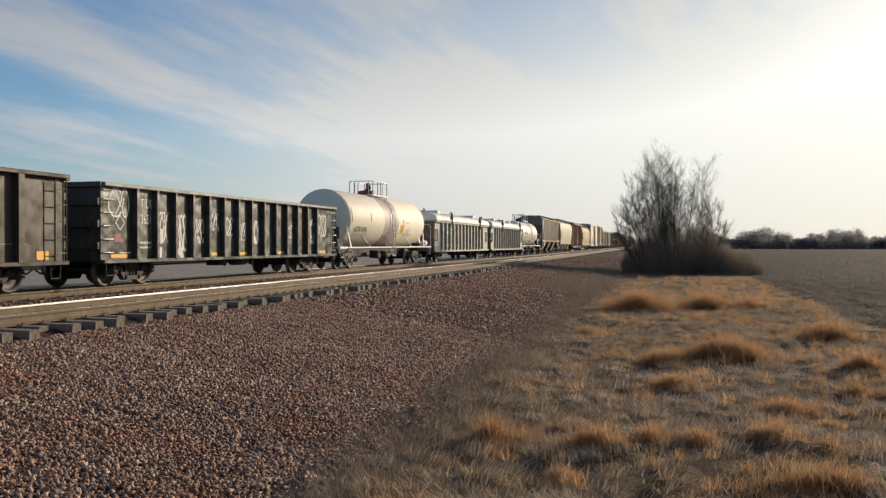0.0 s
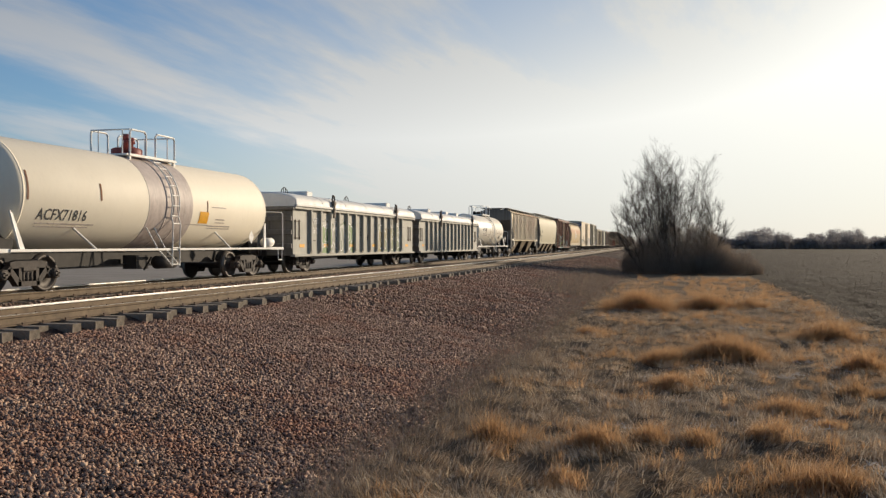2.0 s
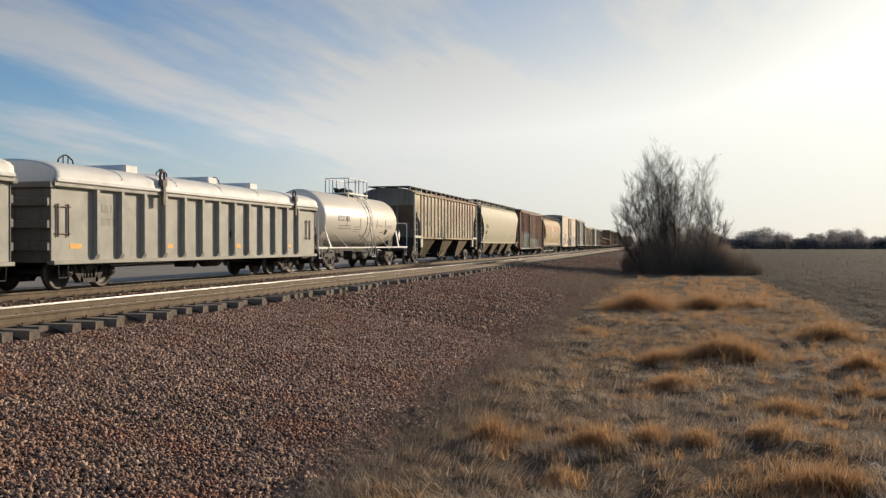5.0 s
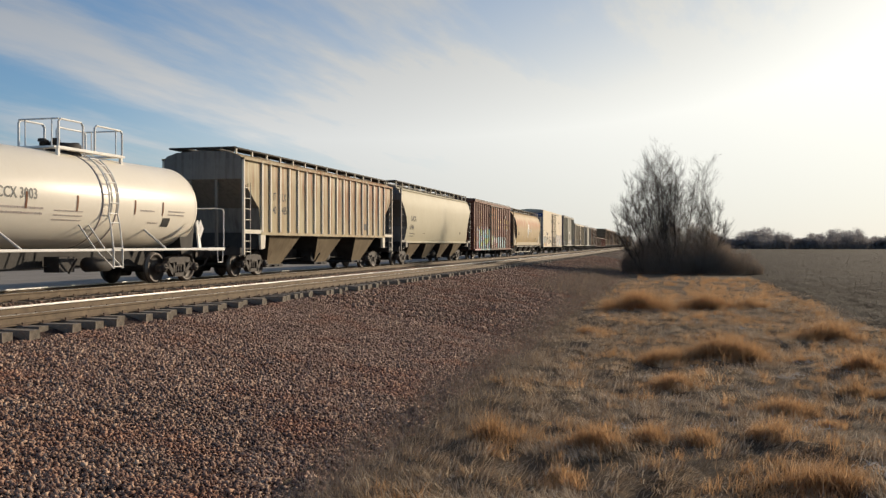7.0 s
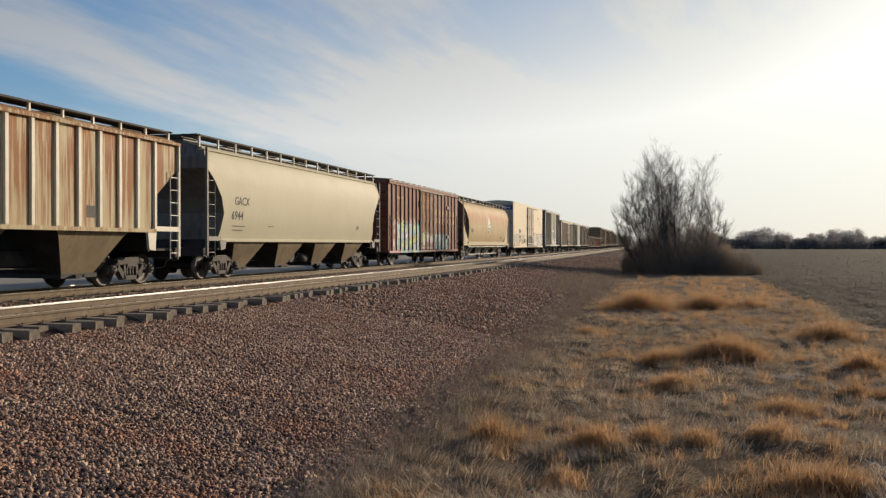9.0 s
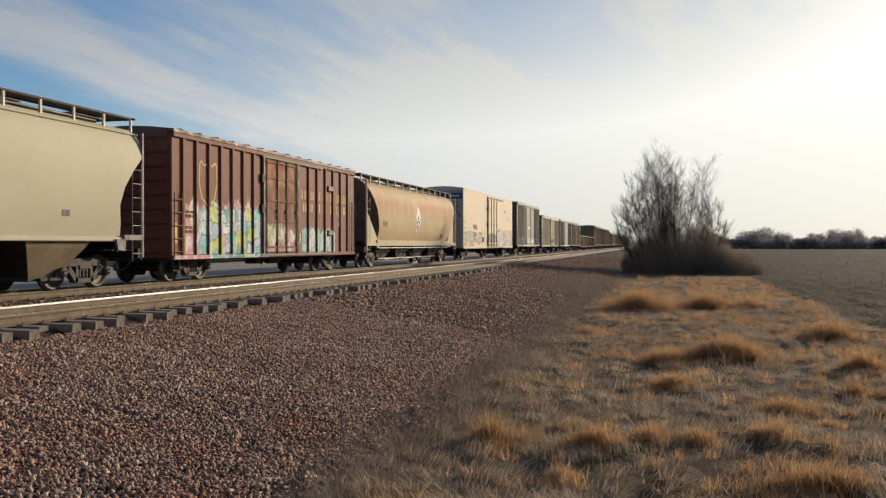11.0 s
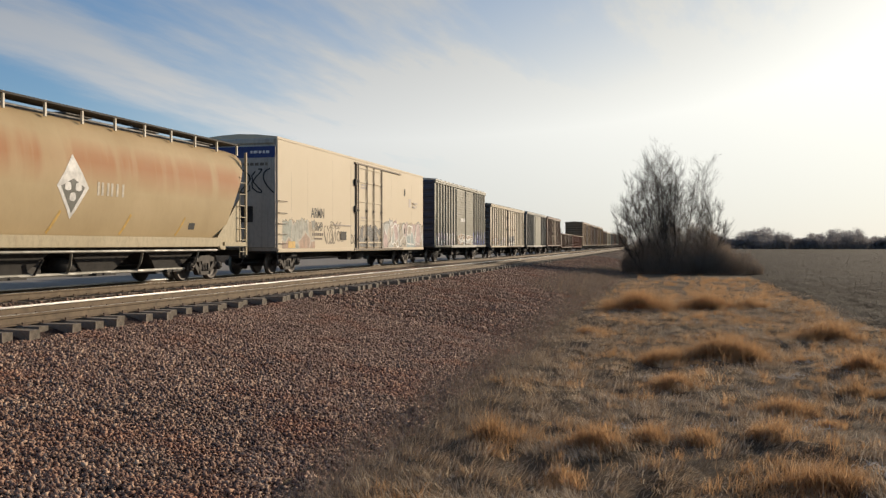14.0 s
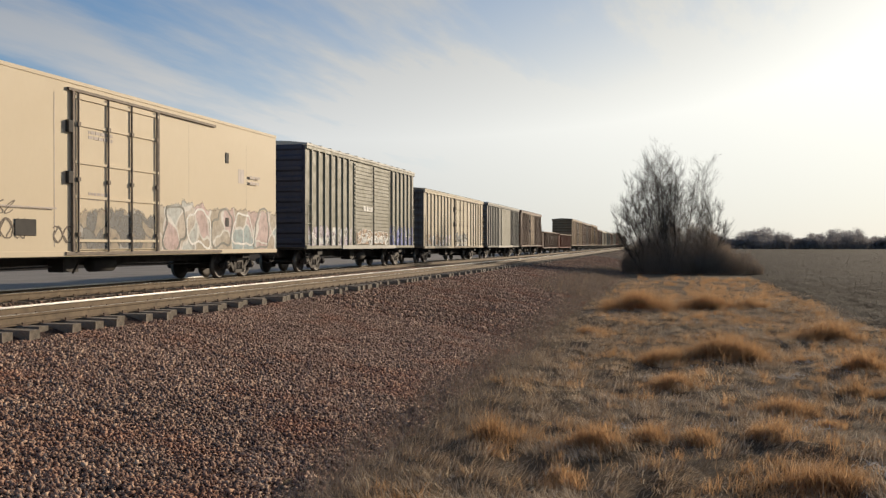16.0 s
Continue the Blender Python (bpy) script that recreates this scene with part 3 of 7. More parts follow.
MAT["soil"] = soil("grassy_soil", (0.12, 0.086, 0.056), (0.27, 0.20, 0.13), 1.6, 0.9, 0.06)
MAT["field"] = soil("tilled_field", (0.022, 0.015, 0.009), (0.052, 0.036, 0.022), 0.5, 1.0, 0.10, fine=14.0)
MAT["lot"] = soil("grey_gravel_road", (0.30, 0.268, 0.228), (0.37, 0.332, 0.285), 0.4, 0.35, 0.02, fine=40.0)
MAT["ballast"] = soil("ballast_bed", (0.05, 0.032, 0.027), (0.11, 0.07, 0.058), 2.5, 1.0, 0.08, fine=34.0)
MAT["dust"] = soil("dusty_ballast", (0.085, 0.06, 0.042), (0.17, 0.125, 0.085), 2.5, 0.9, 0.05, fine=40.0)

GROUND = -1.25
TOE = -3.45


def ground_z(x, y):
    if x < TOE - 0.6:
        return GROUND - 0.05
    lump = noise.noise((x * 0.55, y * 0.4, 3.0)) * 0.12 + noise.noise((x * 1.9, y * 1.5, 9.0)) * 0.06
    if x <= 5.2 and 3 < y < 34:          # matted hummocks
        lump += noise.noise((x * 3.1, y * 2.6, 6.0)) * 0.055 + noise.noise((x * 7.5, y * 6.5, 4.0)) * 0.03
    if x > 5.2:
        lump = lump * 0.6 + 0.02 * math.sin(x * 4.1) + noise.noise((x * 2.6, y * 2.2, 1.0)) * 0.10
    fade = max(0.0, min(1.0, (90 - y) / 40))
    return GROUND + lump * fade


def sheet(xs, ys, height, mats, choose, name, follow=True):
    verts = [(x + (bend(y) if follow and -30 < x < 20 else 0.0), y, height(x, y)) for y in ys for x in xs]
    n = len(xs)
    faces = [(j * n + i, j * n + i + 1, (j + 1) * n + i + 1, (j + 1) * n + i) for j in range(len(ys) - 1) for i in range(n - 1)]
    me = bpy.data.meshes.new(name)
    me.from_pydata(verts, [], faces)
    me.polygons.foreach_set("material_index", [choose((xs[i] + xs[i + 1]) / 2, ys[j]) for j in range(len(ys) - 1) for i in range(n - 1)])
    me.polygons.foreach_set("use_smooth", [True] * len(faces))
    for m in mats:
        me.materials.append(m)
    return new(name, me)


xs = [-2500, -900, -300, -120, -60, -40, -30, -24, -20, -17.6, -17.0, -14, -8, -4.2] + list(np.arange(-3.6, 5.6, 0.11)) + list(np.arange(5.6, 20, 0.25)) + list(np.arange(20, 60, 0.8)) + [62, 70, 85, 110, 160, 260, 500, 1000, 2500]
ys = [-300, -80, -25, -8, 0, 2, 4] + list(np.arange(5, 30, 0.13)) + list(np.arange(30, 62, 0.4)) + list(np.arange(62, 120, 2.5)) + [125, 150, 180, 220, 280, 360, 470, 640, 900, 1400, 2200, 4200]
ground = sheet(xs, ys, lambda x, y: -0.52 if x < -17.3 else ground_z(x, y), (MAT["soil"], MAT["field"], MAT["lot"]),
               lambda x, y: 2 if -48 < x < -17 else 1 if x > 5.4 + 0.5 * math.sin(y * 0.21) or x < -48 else 0, "ground")
tagged(ground, "flat grass verge, tilled brown field and grey gravel road", "ground", kind="structure")

BED = ((-18.6, -0.53), (-17.4, -0.24), (-14.3, -0.20), (-13.4, -0.27), (-12.6, -0.20), (-10.10, -0.21), (-9.85, -0.30), (-9.6, -0.355), (-9.0, -0.42), (-6.5, -0.78), (TOE - 0.6, -1.19), (TOE + 0.15, -1.33))


def bed_z(x):
    for (a, za), (b, zb) in zip(BED, BED[1:]):
        if x <= b:
            return za + (zb - za) * (x - a) / (b - a)
    return BED[-1][1]


def bed_height(x, y):
    z = bed_z(x)
    if x > -9.7 and y < 120:
        z += 0.035 * noise.noise((x * 0.7, y * 0.5, 5.0)) + 0.02 * noise.noise((x * 2.5, y * 2.2, 7.0))
    return z


bxs = [-18.6, -17.4, -16.6, -15.8, -15.0, -14.3, -13.4, -12.6, -11.9, -11.2, -10.5, -10.15, -9.98, -9.85, -9.72, -9.6, -9.4] + list(np.arange(-9.2, TOE - 0.4, 0.3)) + [TOE - 0.15, TOE + 0.15]
bys = list(np.arange(-30, 4, 2)) + list(np.arange(4, 60, 0.4)) + list(np.arange(60, 140, 2.5)) + list(np.arange(140, 620, 20))
ballast = sheet(bxs, bys, bed_height, (MAT["ballast"], MAT["dust"]), lambda x, y: 1 if x < -10.0 else 0, "ballast_bed")
tagged(ballast, "sloping bed of crushed pinkish-brown ballast under the tracks", "ballast", kind="structure")


# ---- loose stones, grass and twigs: many small pieces in one mesh each ----
def pieces(name, base_v, base_f, places, mats, label, category, parent=None):
    """places: (n, 3, 3) turns with size, (n, 3) centres, (n, k, 3) vertex jitter."""
    turn, centre, jitter, *shift = places
    n, k = len(centre), len(base_v)
    v = np.einsum("nij,nkj->nki", turn, base_v[None] * jitter + (shift[0] if shift else 0.0)) + centre[:, None]
    f = (base_f[None] + (np.arange(n) * k)[:, None, None]).reshape(-1, base_f.shape[1])
    me = bpy.data.meshes.new(name)
    me.vertices.add(n * k)
    me.vertices.foreach_set("co", v.astype(np.float32).ravel())
    me.loops.add(f.size)
    me.loops.foreach_set("vertex_index", f.astype(np.int32).ravel())
    me.polygons.add(len(f))
    me.polygons.foreach_set("loop_start", np.arange(0, f.size, f.shape[1], dtype=np.int32))
    me.update(calc_edges=True)
    me.materials.append(mats)
    ob = new(name, me)
    ob.parent = parent
    return tagged(ob, label, category, kind="stuff") if parent is None else tagged(ob, label, kind="stuff")


def random_turns(rng, n):
    q = rng.normal(size=(n, 4))
    q /= np.linalg.norm(q, axis=1)[:, None]
    w, x, y, z = q.T
    return np.stack([np.stack([1 - 2 * (y * y + z * z), 2 * (x * y - z * w), 2 * (x * z + y * w)], 1),
                     np.stack([2 * (x * y + z * w), 1 - 2 * (x * x + z * z), 2 * (y * z - x * w)], 1),
                     np.stack([2 * (x * z - y * w), 2 * (y * z + x * w), 1 - 2 * (x * x + y * y)], 1)], 1)


# an angular lump: six corners, knocked about
ROCK_V = np.array([(1.0, 0, 0), (-1.0, 0, 0), (0, 1.0, 0), (0, -1.0, 0), (0, 0, 1.0), (0, 0, -1.0)])
ROCK_F = np.array([(0, 2, 4), (2, 1, 4), (1, 3, 4), (3, 0, 4), (2, 0, 5), (1, 2, 5), (3, 1, 5), (0, 3, 5)])


def strew(name, n, x0, x1, y0, y1, rmin, rmax, seed, label):
    rng = np.random.default_rng(seed)
    x, y = rng.uniform(x0, x1, n), rng.uniform(y0, y1, n)
    seen = (y > -1.05 * x + 0.2) | (rng.random(n) < 0.3)          # thinner behind the camera's side
    x, y = x[seen], y[seen]
    n = len(x)
    r = rmin + (rmax - rmin) * rng.random(n) ** 1.8
    z = np.array([bed_height(a, b) if a < TOE - 0.2 else max(bed_height(a, b), ground_z(a, b)) for a, b in zip(x, y)]) + r * rng.uniform(0.0, 0.7, n)
    x = x + np.array([bend(b) for b in y])
    sizes = np.ones((n, 6, 3)) * rng.uniform(0.5, 1.5, (n, 1, 3))
    shift = rng.uniform(-0.45, 0.45, (n, 6, 3))
    pieces(name, ROCK_V, ROCK_F, (random_turns(rng, n) * r[:, None, None], np.stack([x, y, z], 1), sizes, shift), MAT["stone"], label, "ballast stones")


strew("ballast_stones", 182000, -9.70, TOE + 0.3, 4.0, 22.0, 0.011, 0.031, 11, "crushed reddish-brown ballast stones on the slope")
strew("ballast_stones_beyond", 50000, -9.70, TOE + 0.2, 22.0, 62.0, 0.020, 0.044, 12, "crushed ballast stones further along the slope")
strew("ballast_stones_far", 9000, -9.7, TOE + 0.2, 62.0, 120.0, 0.03, 0.06, 14, "crushed ballast stones far along the slope")
strew("ballast_stones_between_tracks", 8000, -14.4, -12.4, 8.0, 60.0, 0.02, 0.045, 13, "dusty ballast stones between the two tracks")

BLADE_V = np.array([(-0.5, 0, 0), (0.5, 0, 0), (-0.42, 0.10, 0.55), (0.42, 0.10, 0.55), (0, 0.42, 1.0)])
BLADE_F = np.array([(0, 1, 2), (1, 3, 2), (2, 3, 4)])


def blades(rng, x, y, z, length, width, lean, heading=None):
    """Grass blades at these places: lean is the tilt from upright."""
    n = len(x)
    a = rng.uniform(0, math.tau, n) if heading is None else heading
    ca, sa, cl, sl = np.cos(a), np.sin(a), np.cos(lean), np.sin(lean)
    across = np.stack([ca, sa, np.zeros(n)], 1) * width[:, None]
    up = np.stack([-sa * sl, ca * sl, cl], 1) * length[:, None]
    out = np.stack([-sa * cl, ca * cl, -sl], 1) * length[:, None]
    return np.stack([across, out, up], 2), np.stack([x, y, z], 1), np.ones((n, 5, 1))


def grass(name, groups, mats, label, category="grass"):
    t, c, j = (np.concatenate(v) for v in zip(*groups))
    return pieces(name, BLADE_V, BLADE_F, (t, c, j), mats, label, category)


def tuft(rng, cx, cy, rx, ry, h, n):
    """A loose stand of tall dry grass: rx across, ry along the tracks."""
    k = max(3, n // 45)                      # blades grow in small bunches
    bx, by, bh = rng.normal(0, 0.55, k), rng.normal(0, 0.55, k), rng.uniform(0.6, 1.2, k)
    b = rng.integers(0, k, n)
    x = cx + rx * bx[b] + rng.normal(0, 0.05 + 0.03 * rx, n)
    y = cy + ry * by[b] + rng.normal(0, 0.05 + 0.03 * rx, n)
    d = np.minimum(1.3, np.hypot(bx, by)[b])
    z = np.array([ground_z(p, q) for p, q in zip(x, y)]) - 0.02
    hh = h * (1.1 - 0.35 * d) * bh[b] * rng.uniform(0.45, 1.15, n)
    lean = np.abs(rng.normal(0.0, 0.27, n)) + 0.16 * d
    return blades(rng, x, y, z, hh, rng.uniform(0.003, 0.0075, n), lean)


rng = np.random.default_rng(5)
# tall stands: across, along, half width, half depth, height
STANDS = ((-0.79, 10.6, 0.34, 0.22, 0.37), (-0.17, 11.1, 0.21, 0.22, 0.34), (0.29, 11.1, 0.26, 0.22, 0.26), (1.2, 11.5, 0.25, 0.22, 0.26),
          (1.63, 13.7, 0.46, 0.29, 0.31), (2.05, 12.6, 0.21, 0.22, 0.19), (-0.0, 15.4, 0.47, 0.29, 0.3), (1.17, 19.2, 0.79, 0.49, 0.59),
          (-0.15, 18.5, 0.36, 0.22, 0.49), (3.83, 24.0, 0.88, 0.55, 0.7), (3.58, 18.2, 0.33, 0.22, 0.59), (-1.05, 33.3, 1.13, 0.71, 1.09),
          (1.34, 34.9, 0.89, 0.56, 0.92), (2.9, 34.7, 0.6, 0.38, 0.67), (-2.16, 24.6, 0.34, 0.22, 0.31), (-2.2, 10.8, 0.15, 0.22, 0.43),
          (1.43, 9.5, 0.37, 0.23, 0.41), (2.95, 15.2, 0.28, 0.22, 0.28), (-1.05, 9.1, 0.18, 0.22, 0.22))
tall = [tuft(rng, x, y, rx, ry, h, int(min(8500, 11000 * rx * (ry + 0.3) * (1 if y < 20 else 0.5)))) for x, y, rx, ry, h in STANDS]
for _ in range(1900):
    x, y = rng.uniform(TOE + 0.5, 5.6), 5 + 60 * rng.random() ** 1.7
    if noise.noise((x * 0.8, y * 0.45, 12.0)) < -0.12 + 0.06 * (1.5 - x):
        continue                             # they keep together, and thin out towards the ballast
    tall.append(tuft(rng, x, y, rng.uniform(0.06, 0.4), rng.uniform(0.06, 0.3), rng.uniform(0.08, 0.26) * (1 + y / 60), int(rng.uniform(28, 115))))
grass("dry_grass_tufts", tall, MAT["straw"], "tall tufts of dry golden-brown winter grass")
n = 120000
x, y = rng.uniform(TOE - 0.5, 6.2, n), 4.2 + 58 * rng.random(n) ** 1.9
keep = np.array([noise.noise((a * 0.9, b * 0.7, 2.0)) > -0.38 for a, b in zip(x, y)]) & (x > TOE + 0.25 + 0.35 * np.sin(y * 1.3) * rng.random(n))
x, y = x[keep], y[keep]
z = np.array([ground_z(a, b) for a, b in zip(x, y)]) - 0.01
n = len(x)
heading = np.array([4.0 * noise.noise((a * 0.6, b * 0.6, 8.0)) for a, b in zip(x, y)]) + rng.normal(0, 0.7, n)
clumps = []                                  # low matted bunches, combed over one way
for _ in range(2300):
    cx, cy = rng.uniform(TOE + 0.4, 5.6), 5 + 34 * rng.random() ** 1.5
    k = int(rng.uniform(25, 60))
    gx, gy = cx + rng.normal(0, 0.07, k), cy + rng.normal(0, 0.06, k)
    turned = 4.0 * noise.noise((cx * 0.6, cy * 0.6, 8.0)) + rng.normal(0, 0.9)
    clumps.append(blades(rng, gx, gy, np.full(k, ground_z(cx, cy)), rng.uniform(0.09, 0.22, k), rng.uniform(0.004, 0.010, k), rng.uniform(0.15, 1.1, k), turned + rng.normal(0, 0.5, k)))
grass("flattened_grass", [blades(rng, x, y, z, rng.uniform(0.07, 0.21, n), rng.uniform(0.004, 0.011, n), rng.uniform(0.45, 1.4, n), heading)] + clumps, MAT["mat"], "flattened pale dry grass over the verge")
# frost in the verge's low places; extra pale clumps stand for sunlit highlights
fx, fy = [], []
for _ in range(150):
    cx, cy = rng.uniform(-1.5, 5.4), 6 + 26 * rng.random() ** 1.3
    if rng.random() > (cx + 3) / 8:
        continue
    k = int(rng.uniform(25, 90))
    fx.append(cx + rng.normal(0, 0.16, k) * rng.uniform(0.5, 1.6))
    fy.append(cy + rng.normal(0, 0.10, k))
x, y = np.concatenate(fx), np.concatenate(fy)
z = np.array([ground_z(a, b) for a, b in zip(x, y)]) + 0.01
n = len(x)
grass("frost_and_highlight_grass", [blades(rng, x, y, z, rng.uniform(0.05, 0.16, n), rng.uniform(0.006, 0.016, n), rng.uniform(0.7, 1.45, n))], MAT["frost_highlight"], "frosted grass and pale clumps for highlights on the verge")
n = 60000
y = 12 + 330 * rng.random(n) ** 2.4
x = 5.0 + (20 + 0.55 * y) * rng.random(n) ** 1.15
z = np.array([ground_z(a, b) for a, b in zip(x, y)]) - 0.01
grass("crop_stubble", [blades(rng, x, y, z, rng.uniform(0.05, 0.20, n), rng.uniform(0.012, 0.03, n) * (1 + y / 120), rng.uniform(0.6, 1.55, n))], MAT["stubble"], "broken crop stubble over the tilled field")
n = 30000
y = 4.2 + 62 * rng.random(n) ** 1.4
x = TOE + 0.5 - 0.022 * (y - 5) + 0.42 * rng.normal(size=n) * np.where(y > 9, 1.0, 0.5)
z = np.array([max(ground_z(a, b), bed_height(a, b)) for a, b in zip(x, y)]) - 0.02
grass("dead_weeds", [blades(rng, x, y, z, rng.uniform(0.10, 0.34, n), rng.uniform(0.003, 0.006, n), np.abs(rng.normal(0, 0.45, n)))], MAT["brush"], "dark dead weeds along the foot of the ballast")


n = 11000
y = rng.uniform(40, 79, n)
x = -4.9 + 0.9 * rng.normal(size=n)
z = np.array([max(ground_z(a, b), bed_height(a, b)) for a, b in zip(x, y)]) - 0.02
grass("dead_brush", [blades(rng, x, y, z, rng.uniform(0.15, 0.5, n), rng.uniform(0.008, 0.016, n), np.abs(rng.normal(0, 0.5, n)))], MAT["brush"], "dark dead brush on the foot of the ballast near the thicket")


def driftwood(x, y, z, n, r, turned, mat, name, label):
    """A broken stick: a few crooked lengths that taper."""
    rnd = random.Random(int(n * 1000))
    bm = bmesh.new()
    p = Vector((0, 0, 0))
    for k in range(4):
        q = p + Vector((n / 4, rnd.uniform(-0.03, 0.03) * n * 4, rnd.uniform(-0.01, 0.015)))
        bar(bm, p, q, r * (1 - 0.18 * k), 7)
        p = q
    bar(bm, (n * 0.5, 0, 0), (n * 0.62, n * 0.18, r * 1.5), r * 0.45, 6)
    stick = thing(name, label, "stick")
    part("wood", bm, mat, stick)
    stick.matrix_basis = pose(x, y, z, 0, 0, turned)


driftwood(-3.62, 15.2, bed_height(-3.62, 15.2) + 0.03, 0.24, 0.011, -20, MAT["faint"], "stick", "short bleached stick lying on the ballast")
driftwood(-3.2, 8.85, max(ground_z(-3.2, 8.85), bed_height(-3.2, 8.85)) + 0.03, 0.36, 0.026, 8, MAT["tie"], "stick", "dark broken branch at the foot of the ballast")


# ---- tracks ----
RAIL = ((-0.07, -0.17), (0.07, -0.17), (0.07, -0.155), (0.012, -0.14), (0.010, -0.05), (0.034, -0.038), (0.036, -0.006), (0.028, 0.0), (-0.028, 0.0), (-0.036, -0.006), (-0.034, -0.038), (-0.010, -0.05), (-0.012, -0.14), (-0.07, -0.155))
RAIL_YS = list(np.arange(-30, 70, 10)) + list(np.arange(70, 130, 4)) + list(np.arange(130, 630, 25))


def strip(profile, x0):
    bm = bmesh.new()
    rows = [[bm.verts.new((x0 + bend(y) + x, y, z)) for x, z in profile] for y in RAIL_YS]
    n = len(profile)
    for a, b in zip(rows, rows[1:]):
        for k in range(n):
            bm.faces.new((a[k], b[k], b[(k + 1) % n], a[(k + 1) % n]))
    bm.faces.new(rows[0])
    bm.faces.new(rows[-1][::-1])
    return bm


tie_meshes = []
for seed in range(4):
    rnd = random.Random(seed)
    bm = boxed(-1.45, 1.45, -0.115, 0.115, -0.18, 0.0)
    bmesh.ops.subdivide_edges(bm, edges=[e for e in bm.edges if abs(e.verts[0].co.x - e.verts[1].co.x) > 1], cuts=4)
    for v in bm.verts:
        v.co += Vector((0, rnd.uniform(-0.012, 0.012), rnd.uniform(-0.008, 0.006)))
    tie_meshes.append(mesh_of("tie", bm, MAT["tie"]))


def build_track(centre, label, seed):
    rnd = random.Random(seed)
    track = thing("railway_track", label, "railway track", "railway tracks")
    for s in (-0.7525, 0.7525):
        rail = part("rail", strip(RAIL, centre + s), MAT["rail_side"], track, "rust-brown steel rail")
        g = -1 if s > 0 else 1           # the wheels polish the top and the inner side of the head
        polish = [(g * u, z) for u, z in ((0.010, -0.003), (0.030, -0.008), (0.030, -0.034), (0.0375, -0.034), (0.0375, -0.007), (0.029, 0.002), (0.010, 0.002))]
        part("running_surface", strip(polish[::g], centre + s), MAT["rail_top"], rail, "polished bright rail head")
    y, k, plates, far = 4.0, 0, bmesh.new(), bmesh.new()
    while y < 330:
        y += 0.53 + rnd.uniform(-0.06, 0.06)
        dx = rnd.choice((-0.24, -0.14, -0.06, 0.0, 0.08)) + rnd.uniform(-0.04, 0.04)
        if y < 110:
            part("tie", tie_meshes[k % 4], None, track, at=pose(centre + dx + bend(y), y, -0.176 + rnd.uniform(-0.006, 0.004), 0, 0, rnd.uniform(-1.5, 1.5)))
        else:
            box(far, centre - 1.45 + dx + bend(y), centre + 1.45 + dx + bend(y), y - 0.11, y + 0.11, -0.35, -0.178)
        if y < 60:
            for s in (-0.7525, 0.7525):
                box(plates, centre + s - 0.17, centre + s + 0.17, y - 0.09, y + 0.09, -0.182, -0.166)
                for q in (-0.10, 0.10):
                    box(plates, centre + s + q - 0.012, centre + s + q + 0.012, y - 0.012, y + 0.012, -0.17, -0.125)
        k += 1
    tagged(part("tie_plate", plates, MAT["spike"], track), kind="stuff")
    tagged(part("ties_beyond", far, MAT["tie"], track), kind="stuff")
    return track


build_track(NEAR_TRACK, "empty main-line railway track with weathered wooden ties", 1)
build_track(TRAIN_TRACK, "railway track on ballast that carries the freight train", 2)


# ---- bare trees, thicket and far woods ----
def tube(verts, faces, p, q, r0, r1):
    d = (q - p).normalized()
    a = d.orthogonal().normalized()
    c = d.cross(a)
    k = len(verts)
    for o, r in ((p, r0), (q, r1)):
        for i in range(3):
            verts.append(o + r * (math.cos(i * 2.0944) * a + math.sin(i * 2.0944) * c))
    for i in range(3):
        faces.append((k + i, k + (i + 1) % 3, k + 3 + (i + 1) % 3, k + 3 + i))


def limb(rnd, out, start, way, length, r, level):
    p, n = start.copy(), (6, 4, 4, 2)[level]
    step = length / n
    for i in range(n):
        way = (way + Vector((rnd.gauss(0, 0.13), rnd.gauss(0, 0.13), 0.06 + rnd.gauss(0, 0.06)))).normalized()
        q = p + way * step
        r1 = r * (1 - 0.75 * (i + 1) / n)
        tube(*out[0 if level == 0 else 1], p, q, r * (1 - 0.75 * i / n), max(0.0045, r1))
        if level < 3 and (i > 0 or level > 0):
            for _ in range((3, 2, 1)[level]):
                side = Vector((rnd.gauss(0, 1), rnd.gauss(0, 1), rnd.gauss(0.2, 0.5))).normalized()
                w = (way * 0.8 + side * rnd.uniform(0.35, 0.7)).normalized()
                limb(rnd, out, p + way * step * rnd.random(), w, length * rnd.uniform(*((0.25, 0.5), (0.35, 0.7), (0.45, 0.85))[level]), max(0.0045, r1 * 0.5), level + 1)
        p = q


